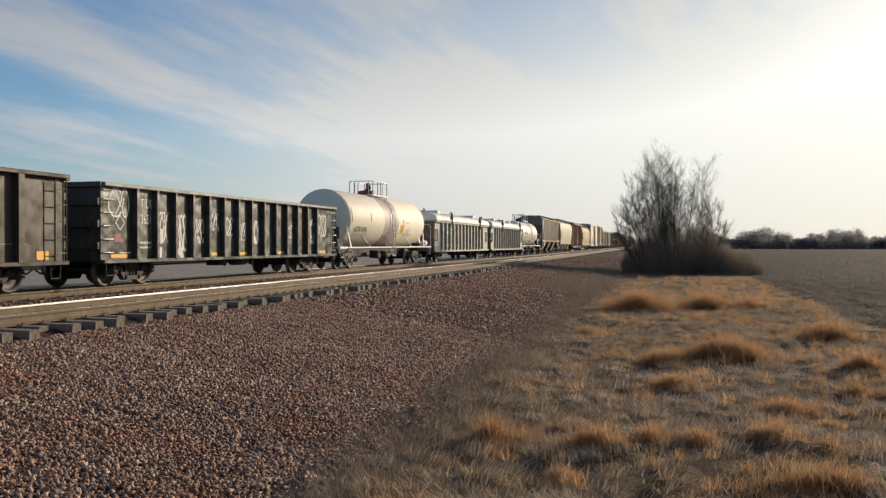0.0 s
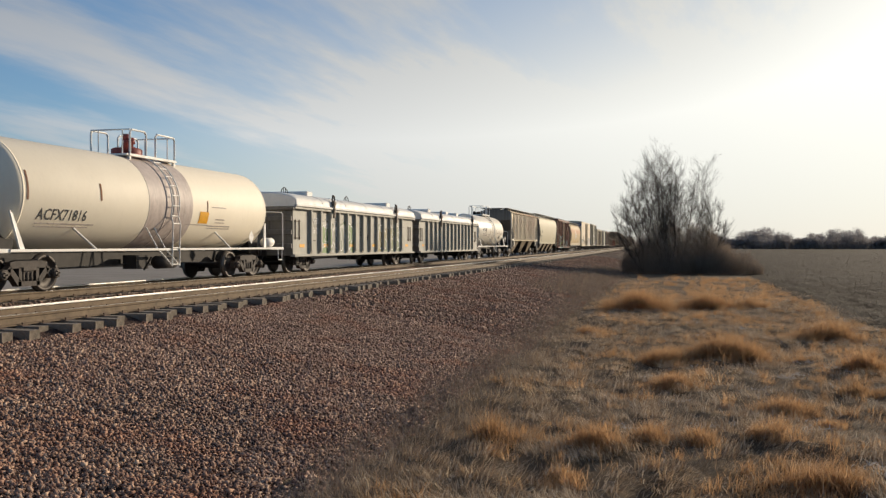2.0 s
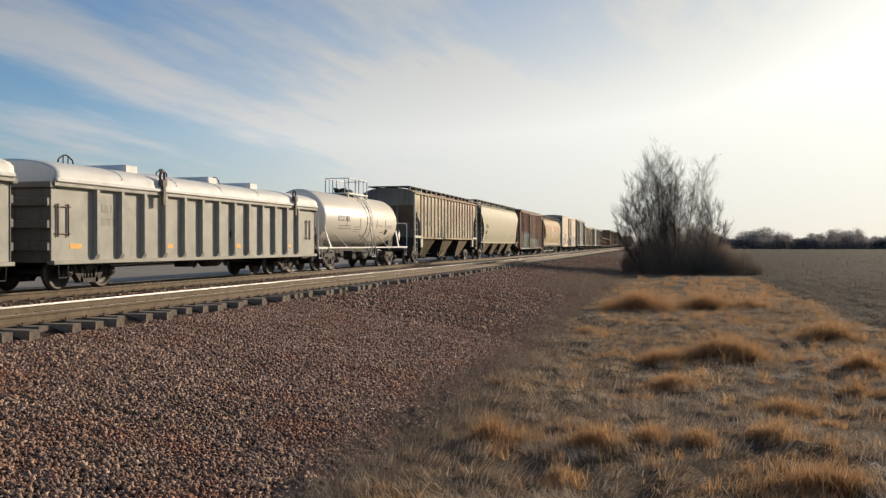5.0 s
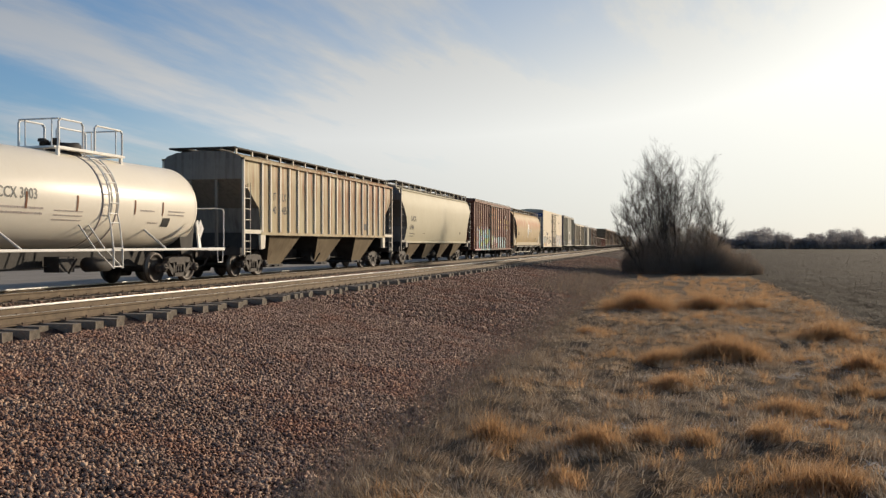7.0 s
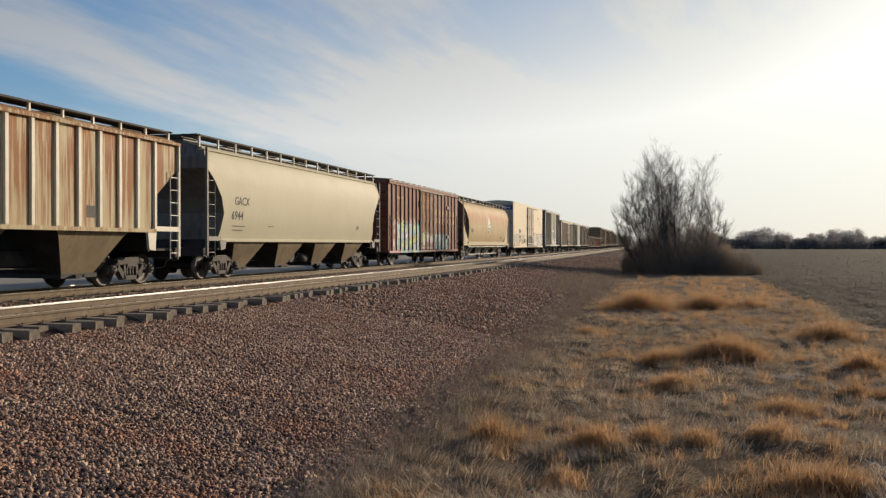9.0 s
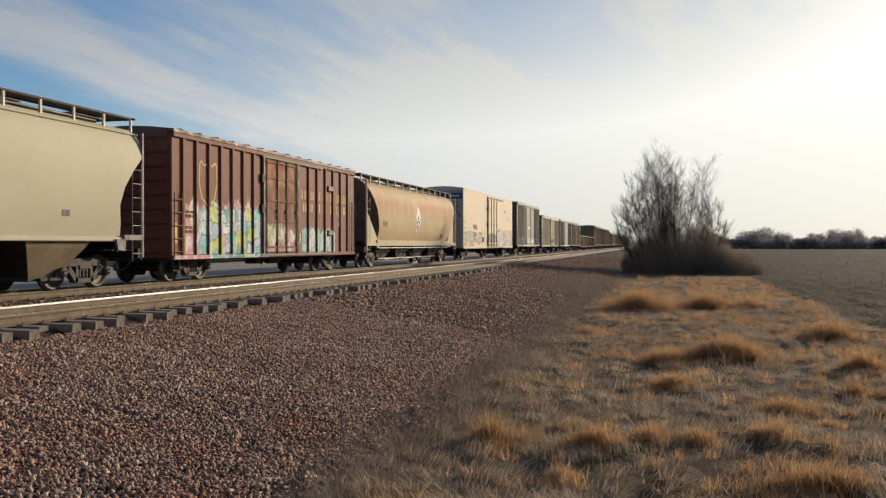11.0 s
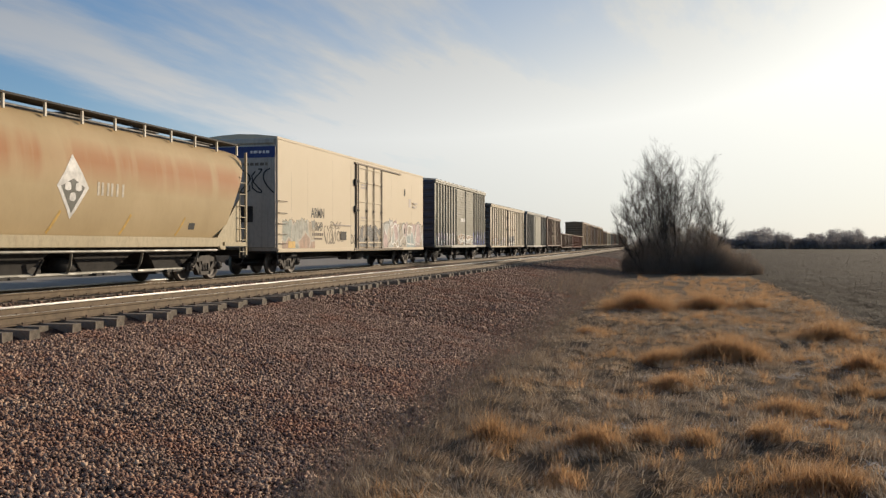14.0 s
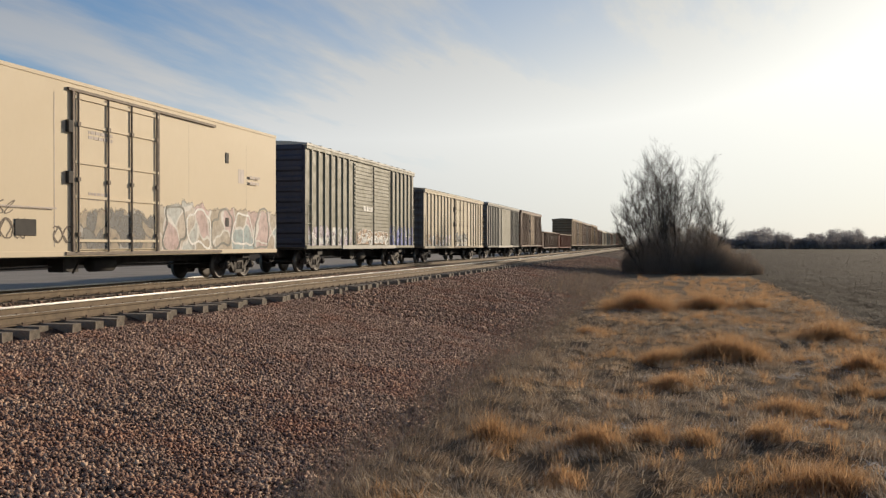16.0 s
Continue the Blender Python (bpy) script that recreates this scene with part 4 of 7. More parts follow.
def bare_tree(x, y, tips, r, seed, label):
    """Stems that sweep up from one foot to tips, given as (across, along, height) from it, each with its limbs and twigs."""
    rnd = random.Random(seed)
    tree = thing("bare_tree", label, "tree", "bare trees by the tracks")
    tree.location = (x, y, GROUND - 0.05)
    out = (([], []), ([], []))
    for tip in tips:
        tip = Vector(tip)
        foot = Vector((0.12 * tip.x + rnd.uniform(-0.15, 0.15), 0.12 * tip.y, 0))
        knee = foot + Vector((tip.x * rnd.uniform(0.45, 0.62), tip.y * 0.5, tip.z * 0.40))      # they lean out first, then rise
        n, p, size = 10, foot, tip.length
        for i in range(n):
            k = (i + 1) / n
            q = foot * (1 - k) ** 2 + knee * 2 * k * (1 - k) + tip * k * k + Vector((rnd.gauss(0, 0.05), rnd.gauss(0, 0.05), 0))
            r0, r1 = r * (1 - 0.88 * i / n), r * (1 - 0.88 * k)
            tube(*out[0], p, q, r0, r1)
            way = (q - p).normalized()
            if i > 2:
                for _ in range(3 if i < 6 else 4):
                    side = Vector((rnd.gauss(0, 1), rnd.gauss(0, 1), rnd.gauss(0.0, 0.4))).normalized()
                    limb(rnd, out, p + (q - p) * rnd.random(), (way * 0.8 + side * rnd.uniform(0.45, 0.85)).normalized(), size * rnd.uniform(0.16, 0.30) * (1.15 - 0.5 * k), max(0.008, r1 * 0.4), 1)
            p = q
    for name, (v, f) in zip(("trunk", "crown"), out):
        me = bpy.data.meshes.new(name)
        me.from_pydata(v, [], f)
        me.materials.append(MAT["twig"])
        part(name, me, None, tree)


bare_tree(0.2, 76.0, ((-3.8, 0.4, 5.7), (-3.3, -0.5, 6.8), (-2.5, -0.8, 7.9), (-1.6, 0.9, 9.5), (-1.0, -0.4, 8.7), (-0.2, 0.8, 8.9), (0.3, -0.7, 8.1), (-1.9, 0.2, 7.4), (0.7, 0.4, 6.5), (-0.5, 0.0, 7.6), (-2.9, 0.8, 6.4), (-1.3, 0.3, 8.3), (-0.8, 0.5, 6.8)), 0.085, 1, "tall bare many-stemmed tree in a roadside thicket")
bare_tree(0.7, 77.0, ((2.2, 0.3, 8.6), (1.2, -0.4, 6.6)), 0.075, 2, "slender bare tree leaning out of the thicket")
bare_tree(-1.9, 75.0, ((-2.3, 0.3, 4.6), (-1.6, -0.6, 5.2), (-2.2, -0.2, 3.4), (-0.7, 0.5, 5.0)), 0.05, 3, "low bare spreading tree at the edge of the thicket")
bare_tree(2.4, 76.0, ((1.6, 0.3, 5.1), (0.9, -0.5, 5.6), (0.2, 0.4, 5.2), (1.9, 0.0, 4.0)), 0.05, 4, "small bare tree above the brush")


def brush(name, n, cx, cy, rx, ry, top, lmin, lmax, w, seed, mats, label):
    rng = np.random.default_rng(seed)
    u, a = np.sqrt(rng.random(n)), rng.uniform(0, math.tau, n)
    x, y = cx + rx * u * np.cos(a), cy + ry * u * np.sin(a)
    cap = top * np.sqrt(np.maximum(0.05, 1 - u ** 2)) * (1 + 0.08 * np.sin(x * 1.7 + seed) + 0.07 * np.sin(x * 4.3))
    z = GROUND - 0.05 + cap * rng.random(n) ** 1.35 * 0.95
    lean = np.abs(rng.normal(0, 0.45, n))
    t, c, j = blades(rng, x, y, z, rng.uniform(lmin, lmax, n), rng.uniform(0.5, 1.2, n) * w, lean)
    pieces(name, BLADE_V, BLADE_F, (t, c, j), mats, label, "thicket")


brush("thicket", 44000, 0.7, 76.5, 4.7, 2.6, 4.0, 0.4, 1.5, 0.011, 3, MAT["thicket"], "dense dark leafless brush round the tree stems")
brush("thicket_edge", 12000, 4.4, 75.4, 2.9, 2.0, 2.0, 0.25, 0.8, 0.012, 4, MAT["brush"], "low dark brush at the edge of the thicket")

rng = np.random.default_rng(21)
wood = []


def crown(x, y, h, n, w):
    """A far leafless tree: a rounded fan of twigs over a short stem."""
    r = h * rng.uniform(0.30, 0.42)
    a, u, k = rng.uniform(0, math.tau, n), rng.random(n) ** 0.45, rng.uniform(-0.75, 1.0, n)
    wide = r * np.sqrt(np.maximum(0.0, 1 - k * k)) * u * (1 + 0.15 * np.sin(3 * a + x))
    pz = GROUND + h * 0.56 + h * 0.40 * k * u
    lean = np.abs(rng.normal(0.0, 0.35, n)) + 0.5 * wide / r
    wood.append(blades(rng, x + wide * np.cos(a), y + wide * np.sin(a), pz, rng.uniform(0.5, 1.5, n), rng.uniform(0.5, 1.3, n) * w, lean, a - math.pi / 2))


def skyline(x):
    """How tall the wood stands along its length."""
    return 6.5 + 4.4 * min(1.0, max(0.0, math.sin((x - 40) * 0.165) + 0.45)) ** 0.7 + 1.2 * math.sin(x * 0.53) + 0.8 * math.sin(x * 1.31 + 1)


for y0, gap in ((505, 2.6), (528, 2.2)):
    x = 22.0
    while x < 150:
        x += gap * rng.uniform(0.6, 1.4)
        crown(x, y0 + rng.uniform(-9, 9), skyline(x) * rng.uniform(0.82, 1.1), 900, 0.115)
    n = 15000                                  # undergrowth
    px = rng.uniform(20, 152, n)
    wood.append(blades(rng, px, y0 + rng.uniform(-9, 9, n), GROUND - 0.3 + 4.8 * rng.random(n), rng.uniform(0.8, 1.8, n), rng.uniform(0.2, 0.5, n), np.abs(rng.normal(0, 0.4, n))))
for xa, xb, y0, gap, h in ((150, 800, 520, 6.0, 10.0), (-900, -60, 720, 8.0, 13.0), (-58, -20, 650, 3.2, 12.5)):
    x = xa
    while x < xb:
        x += gap * rng.uniform(0.6, 1.4)
        crown(x, y0 + rng.uniform(-12, 12) + 0.05 * abs(x), h * rng.uniform(0.7, 1.15), 200 if xa == -58 else 90, 0.16 if xa == -58 else 0.3)
    n = int((xb - xa) * 6)
    px = rng.uniform(xa, xb, n)
    wood.append(blades(rng, px, y0 + rng.uniform(-12, 12, n) + 0.05 * np.abs(px), GROUND - 0.3 + 5.0 * rng.random(n), rng.uniform(1.2, 2.8, n), rng.uniform(0.5, 1.1, n), np.abs(rng.normal(0, 0.4, n))))
grass("far_woods", wood, MAT["woods"], "hazy grey-brown line of leafless woods beyond the field", "woods")


# ---- freight cars: running gear that all share ----
# A car's own space: y = 0 at the end of its body that leads, y along the train, x = 0 on the centre line, z = 0 on the rail.
WHEEL_R = 0.457
train = []           # thing, place along the train, length, wheelsets


def wheelset_mesh():
    bm = bmesh.new()
    for s in (-1, 1):
        lathe(bm, [(s * u, r) for u, r in ((0.665, 0.16), (0.68, 0.36), (0.682, 0.485), (0.705, 0.488), (0.722, 0.46), (0.812, 0.452), (0.815, 0.385), (0.765, 0.365), (0.745, 0.20), (0.80, 0.13), (0.80, 0.10))], 28)
        lathe(bm, [(s * 0.80, 0.085), (s * 1.16, 0.085), (s * 1.165, 0.06)], 10)
        for k in range(3):      # end-cap bolts
            a = k * math.tau / 3
            box(bm, s * 1.18 - 0.02, s * 1.18 + 0.02, math.cos(a) * 0.05 - 0.014, math.cos(a) * 0.05 + 0.014, math.sin(a) * 0.05 - 0.014, math.sin(a) * 0.05 + 0.014)
    lathe(bm, [(-0.7, 0.085), (0.7, 0.085)], 10)
    bmesh.ops.recalc_face_normals(bm, faces=bm.faces[:])
    me = mesh_of("wheelset", bm, MAT["wheel"], MAT["tread"])
    for p in me.polygons:
        r = math.hypot(p.center.y, p.center.z)
        if r > 0.44 and abs(p.normal.x) < 0.5:
            p.material_index = 1
    return me


def truck_mesh():
    """Two cast side frames with springs, and the bolster between them."""
    bm = bmesh.new()
    for s in (-1, 1):
        x0, x1 = s * 0.90, s * 1.07
        f = lambda *o: slab(bm, o, min(x0, x1), max(x0, x1))
        f((-0.62, 0.60), (0.62, 0.60), (0.62, 0.74), (0.30, 0.80), (-0.30, 0.80), (-0.62, 0.74))               # top chord
        for d in (-1, 1):
            f(*[(d * y, z) for y, z in ((0.60, 0.60), (1.06, 0.52), (1.10, 0.36), (1.02, 0.34), (0.98, 0.44), (0.80, 0.45), (0.76, 0.34), (0.70, 0.40), (0.62, 0.46))][::d])
            f(*[(d * y, z) for y, z in ((0.72, 0.58), (0.62, 0.66), (0.26, 0.30), (0.26, 0.18), (0.36, 0.18))][::d])  # tension arm
            f(*[(d * y, z) for y, z in ((0.24, 0.30), (0.34, 0.30), (0.34, 0.62), (0.24, 0.62))][::d])             # column
            lathe(bm, [(s * 0.86, 0.13), (s * 1.13, 0.13), (s * 1.15, 0.10)], 12, "x", (0, d * 0.889, 0.457))    # bearing
        f((-0.36, 0.17), (0.36, 0.17), (0.36, 0.29), (-0.36, 0.29))                                              # spring seat
        for y in (-0.14, 0.0, 0.14):
            lathe(bm, [(0.29, 0.055), (0.36, 0.066), (0.42, 0.055), (0.48, 0.066), (0.54, 0.055)], 8, "z", (s * 0.985, y, 0))
        box(bm, min(s * 0.88, s * 1.10), max(s * 0.88, s * 1.10), -0.22, 0.22, 0.54, 0.62)
    box(bm, -1.05, 1.05, -0.17, 0.17, 0.50, 0.68)
    for d in (-1, 1):
        box(bm, -0.95, 0.95, d * 0.36 - 0.05, d * 0.36 + 0.05, 0.32, 0.44)       # brake beams
    bmesh.ops.recalc_face_normals(bm, faces=bm.faces[:])
    return mesh_of("truck", bm, MAT["truck"])


def coupler_mesh():
    bm = bmesh.new()
    box(bm, -0.09, 0.09, -0.50, 0.4, 0.80, 0.95)
    slab(bm, [(-0.78, 0.76), (-0.46, 0.74), (-0.46, 1.0), (-0.78, 0.98)], -0.06, 0.16)
    slab(bm, [(-0.72, 0.76), (-0.50, 0.76), (-0.50, 0.99), (-0.72, 0.99)], -0.19, -0.06)
    box(bm, -0.35, 0.35, -0.10, 0.05, 0.70, 1.06)
    bars(bm, [(0.25, -0.05, 0.75), (0.24, -0.35, 0.45), (0.15, -0.62, 0.40), (0.06, -0.74, 0.52)], 0.025)   # air hose
    return mesh_of("coupler", cut_edges(bm, 0.01), MAT["truck"])


WHEELSET, TRUCK, COUPLER = wheelset_mesh(), truck_mesh(), coupler_mesh()


def running_gear(car, start, n, inset, turning=True, sill=(0.62, 0.98), reach=0.0):
    """Trucks, wheelsets, couplers, centre sill and brake gear. inset: from the body's end to the truck's centre."""
    sets = []
    for y in (inset, n - inset):
        truck = part("truck", TRUCK, None, car, "brown cast-steel truck", at=pose(0, y, 0))
        for d in (-0.889, 0.889):
            sets.append((part("wheelset", WHEELSET, None, truck, at=pose(0, d, WHEEL_R)), d))
    for y, r in ((-reach, 0), (n + reach, 180)):
        part("coupler", COUPLER, None, car, at=pose(0, y, 0, 0, 0, r))
    bm = bmesh.new()
    box(bm, -0.28, 0.28, -reach + 0.05, n + reach - 0.05, sill[0], sill[1])
    part("centre_sill", bm, MAT["under"], car)
    bm = bmesh.new()
    c = n / 2
    lathe(bm, [(c + 0.2, 0.05), (c + 0.25, 0.2), (c + 1.15, 0.2), (c + 1.2, 0.05)], 14, "y", (0.75, 0, 0.62))
    box(bm, 0.5, 0.95, c - 1.1, c - 0.5, 0.45, 0.85)
    for x in (0.45, -0.5):
        bar(bm, (x, inset + 0.8, 0.52), (x * 1.4, c - 0.8, 0.60), 0.022)
        bar(bm, (x * 1.4, c + 0.9, 0.60), (x, n - inset - 0.8, 0.52), 0.022)
    bar(bm, (1.0, c - 0.8, 0.42), (1.25, c - 0.8, 0.8), 0.03)
    bmesh.ops.recalc_face_normals(bm, faces=bm.faces[:])
    part("brake_gear", bm, MAT["under"], car)
    train.append((car, start, n, sets if turning else []))


def ladder(car, x, y0, y1, z0, z1, rungs, material, r=0.016, axis="y"):
    bm = bmesh.new()
    e = lambda u, z: (x, u, z) if axis == "y" else (u, x, z)
    bar(bm, e(y0, z0), e(y0, z1), r)
    bar(bm, e(y1, z0), e(y1, z1), r)
    for k in range(rungs):
        z = z0 + (z1 - z0) * (k + 0.5) / rungs
        bar(bm, e(y0, z), e(y1, z), r * 0.9)
    return part("ladder", bm, material, car)


def grabs(car, x, y0, y1, zs, material):
    for z in zs:
        bm = bmesh.new()
        bars(bm, [(x, y0, z), (x + 0.07, y0 + 0.01, z), (x + 0.07, y1 - 0.01, z), (x, y1, z)], 0.012)
        part("grab_iron", bm, material, car)


def stirrup(car, y, z, x, material):
    bm = bmesh.new()
    bars(bm, [(x, y - 0.18, z), (x, y - 0.16, z - 0.32), (x, y + 0.16, z - 0.32), (x, y + 0.18, z)], 0.016)
    part("sill_step", bm, material, car)


def posts(car, ys, xi, xo, z0, z1, w, material, foot=0.0, name="side_post"):
    """Upright stiffeners on both sides, all of one mesh; with a foot, they spread and taper at the bottom."""
    bm = bmesh.new()
    a, b = w / 2, w / 2 * 0.8
    rows = ((z0, xi + 0.01, a + foot), (z0 + 0.22, xo, a), (z1 - 0.05, xo, a), (z1, xo, a)) if foot else ((z0, xo - 0.03, a), (z0 + 0.05, xo, a), (z1, xo, a))
    ring = [[bm.verts.new(p) for p in ((xi, -s, z), (xi, s, z), (x, s * 0.85, z), (x, -s * 0.85, z))] for z, x, s in rows]
    for p, q in zip(ring, ring[1:]):
        for k in range(4):
            bm.faces.new((p[k], q[k], q[(k + 1) % 4], p[(k + 1) % 4]))
    bm.faces.new(ring[0])
    bm.faces.new(ring[-1][::-1])
    bmesh.ops.recalc_face_normals(bm, faces=bm.faces[:])
    me = mesh_of(name, bm, material)
    for y in ys:
        part(name, me, None, car, at=pose(0, y, 0))
        part(name, me, None, car, at=pose(0, y, 0, 0, 0, 180))


def reflectors(car, ys, x, z, w=0.46, h=0.1):
    me = mesh_of("reflector", boxed(0, 0.004, -w / 2, w / 2, 0, h), MAT["reflector"])
    for y in ys:
        part("reflector", me, None, car, "yellow reflector", at=pose(x, y, z))


# ---- gondolas ----
def gondola(start, n, z0, z1, post_ys, skin, cap, label, inset=2.0, foot=0.0, width=0.15, turning=True, name="gondola_car", end_mat=None, xo=1.60):
    car = thing(name, label, "freight car", "cars of the freight train")
    xi = 1.44
    for s in (-1, 1):
        x = sorted((s * xi, s * (xi - 0.02)))
        part("side_sheet", boxed(x[0], x[1], 0.02, n - 0.02, z0 + 0.05, z1 - 0.05), skin, car)
        x = sorted((s * (xi - 0.06), s * (xo + 0.01)))
        part("top_chord", cut_edges(boxed(x[0], x[1], 0, n, z1 - 0.10, z1), 0.015), cap, car)
        x = sorted((s * (xi - 0.08), s * (xo - 0.01)))
        part("side_sill", cut_edges(boxed(x[0], x[1], 0.0, n, z0, z0 + 0.10), 0.012), skin, car)
    for y, d in ((0, 1), (n, -1)):
        bm = bmesh.new()
        a = sorted((y, y + d * 0.05))
        box(bm, -xi - 0.02, xi + 0.02, a[0], a[1], z0 + 0.05, z1 - 0.02)
        for k in range(3):
            zc = z0 + (z1 - z0) * (0.22 + 0.27 * k)
            b = sorted((y - d * 0.10, y + d * 0.01))
            box(bm, -xi, xi, b[0], b[1], zc - 0.10, zc + 0.10)
        b = sorted((y - d * 0.12, y + d * 0.05))
        box(bm, -xi - 0.10, xi + 0.10, b[0], b[1], z1 - 0.14, z1 + 0.005)
        part("end_wall", cut_edges(bm, 0.015), end_mat or skin, car)
    part("floor", boxed(-xi + 0.03, xi - 0.03, 0.03, n - 0.03, z0 + 0.28, z0 + 0.36), MAT["under"], car)
    posts(car, post_ys, xi, xo, z0 + 0.02, z1 - 0.08, width, skin, foot)
    for y in (inset, n - inset):
        part("bolster", boxed(-1.4, 1.4, y - 0.25, y + 0.25, z0 - 0.02, z0 + 0.28), MAT["under"], car)
    running_gear(car, start, n, inset, turning)
    return car


def sprayed_posts(car, ys, xo, z0, z1, colours, seed, w=0.10):
    """Graffiti that runs over the posts too."""
    rnd = random.Random(seed)
    for y in ys:
        a = rnd.uniform(0.35, 0.6)
        for u, v in ((0, a), (a, rnd.uniform(0.75, 1.0))):
            part("graffiti", boxed(xo + 0.001, xo + 0.003, y - w / 2, y + w / 2, z0 + (z1 - z0) * u, z0 + (z1 - z0) * v), SPRAY[rnd.choice(colours)], car)


INK, CHALK = MAT["ink"], MAT["chalk"]

# an olive-brown gondola that is leaving the view
car = gondola(0.8, 16.4, 0.66, 2.86, [1.1 + 1.05 * k for k in range(14)], MAT["olive"], MAT["olive"], "olive-brown high-sided steel gondola with yellow reflectors", width=0.22)
reflectors(car, [15.62, 7.0], 1.446, 0.80, 0.42, 0.2)
ladder(car, 1.58, 15.9, 16.3, 0.75, 2.7, 5, MAT["olive"])
stirrup(car, 16.0, 0.66, 1.5, MAT["under"])
bars_of_writing(car, [(12.0, 1.6, 0.5, 0.07), (12.0, 1.42, 0.5, 0.07), (12.0, 1.2, 0.6, 0.05), (14.2, 1.15, 0.9, 0.03)], 1.443, MAT["cap"])

# black gondola with white tags
car = gondola(18.6, 16.5, 0.66, 2.79, [1.50 + 0.99 * k for k in range(14)], MAT["black"], MAT["cap"], "weathered black steel gondola with a pale top chord and white tags", width=0.13)
lettering("TILX", 0.38, CHALK, car, 1.84, 2.18, 1.443, 0.72)
lettering("3651", 0.38, CHALK, car, 1.84, 1.74, 1.443, 0.72)
bars_of_writing(car, [(1.66, 1.18, 0.7, 0.06), (1.66, 1.05, 0.7, 0.05), (0.85, 0.92, 0.5, 0.03)], 1.443, CHALK)
scrawl(car, 1.444, 0.35, 1.9, 0.95, 0.75, CHALK, 3, 3)
for k, (y, z, w, h) in enumerate(((2.75, 1.2, 0.5, 0.9), (3.7, 0.95, 0.55, 1.1), (4.7, 1.2, 0.6, 0.75), (5.7, 1.6, 0.6, 0.55), (6.65, 1.45, 0.6, 0.6), (7.65, 1.3, 0.55, 0.6), (8.6, 1.2, 0.6, 0.8), (13.9, 1.2, 0.9, 1.0), (11.6, 1.4, 0.5, 0.5))):
    scrawl(car, 1.444, y, z, w, h, CHALK, 20 + k, 3)
for y, z, w, h in ((2.85, 1.45, 0.24, 0.34), (3.95, 0.92, 0.24, 0.26), (8.9, 1.3, 0.14, 0.26), (2.82, 0.95, 0.14, 0.3)):
    bm = bmesh.new()
    flat_shape(bm, blob(random.Random(int(y * 9)), y, z, w * 0.6, h * 0.6), 1.441)
    part("spray_patch", bm, CHALK, car, "white sprayed patch")
bm = bmesh.new()
flat_shape(bm, [(0.55, 1.75), (0.88, 2.08), (1.21, 1.75), (0.88, 1.42)], 1.4405)
part("diamond", bm, INK, car, "black diamond mark")
part("placard", boxed(1.441, 1.446, 0.62, 0.92, 1.22, 1.45), MAT["red"], car, "small red placard")
bm = bmesh.new()
for a, b in (((0.68, 1.75), (0.88, 1.95)), ((0.88, 1.95), (1.08, 1.75)), ((1.08, 1.75), (0.88, 1.55)), ((0.88, 1.55), (0.68, 1.75))):
    stroke(bm, [a, b], 1.443, 0.03)
part("diamond_line", bm, CHALK, car)
reflectors(car, [0.85, 5.8, 7.9, 11.0, 15.2], 1.442, 0.80, 0.75, 0.1)
scrawl(car, 1.444, 14.75, 1.5, 0.9, 0.9, CHALK, 77, 3)
grabs(car, 1.44, 0.05, 0.5, (0.95, 1.3, 1.65, 2.0, 2.35, 2.6), MAT["black"])
ladder(car, 1.59, 16.0, 16.42, 0.75, 2.7, 6, MAT["black"])
stirrup(car, 0.35, 0.66, 1.5, MAT["under"])
stirrup(car, 16.1, 0.66, 1.5, MAT["under"])

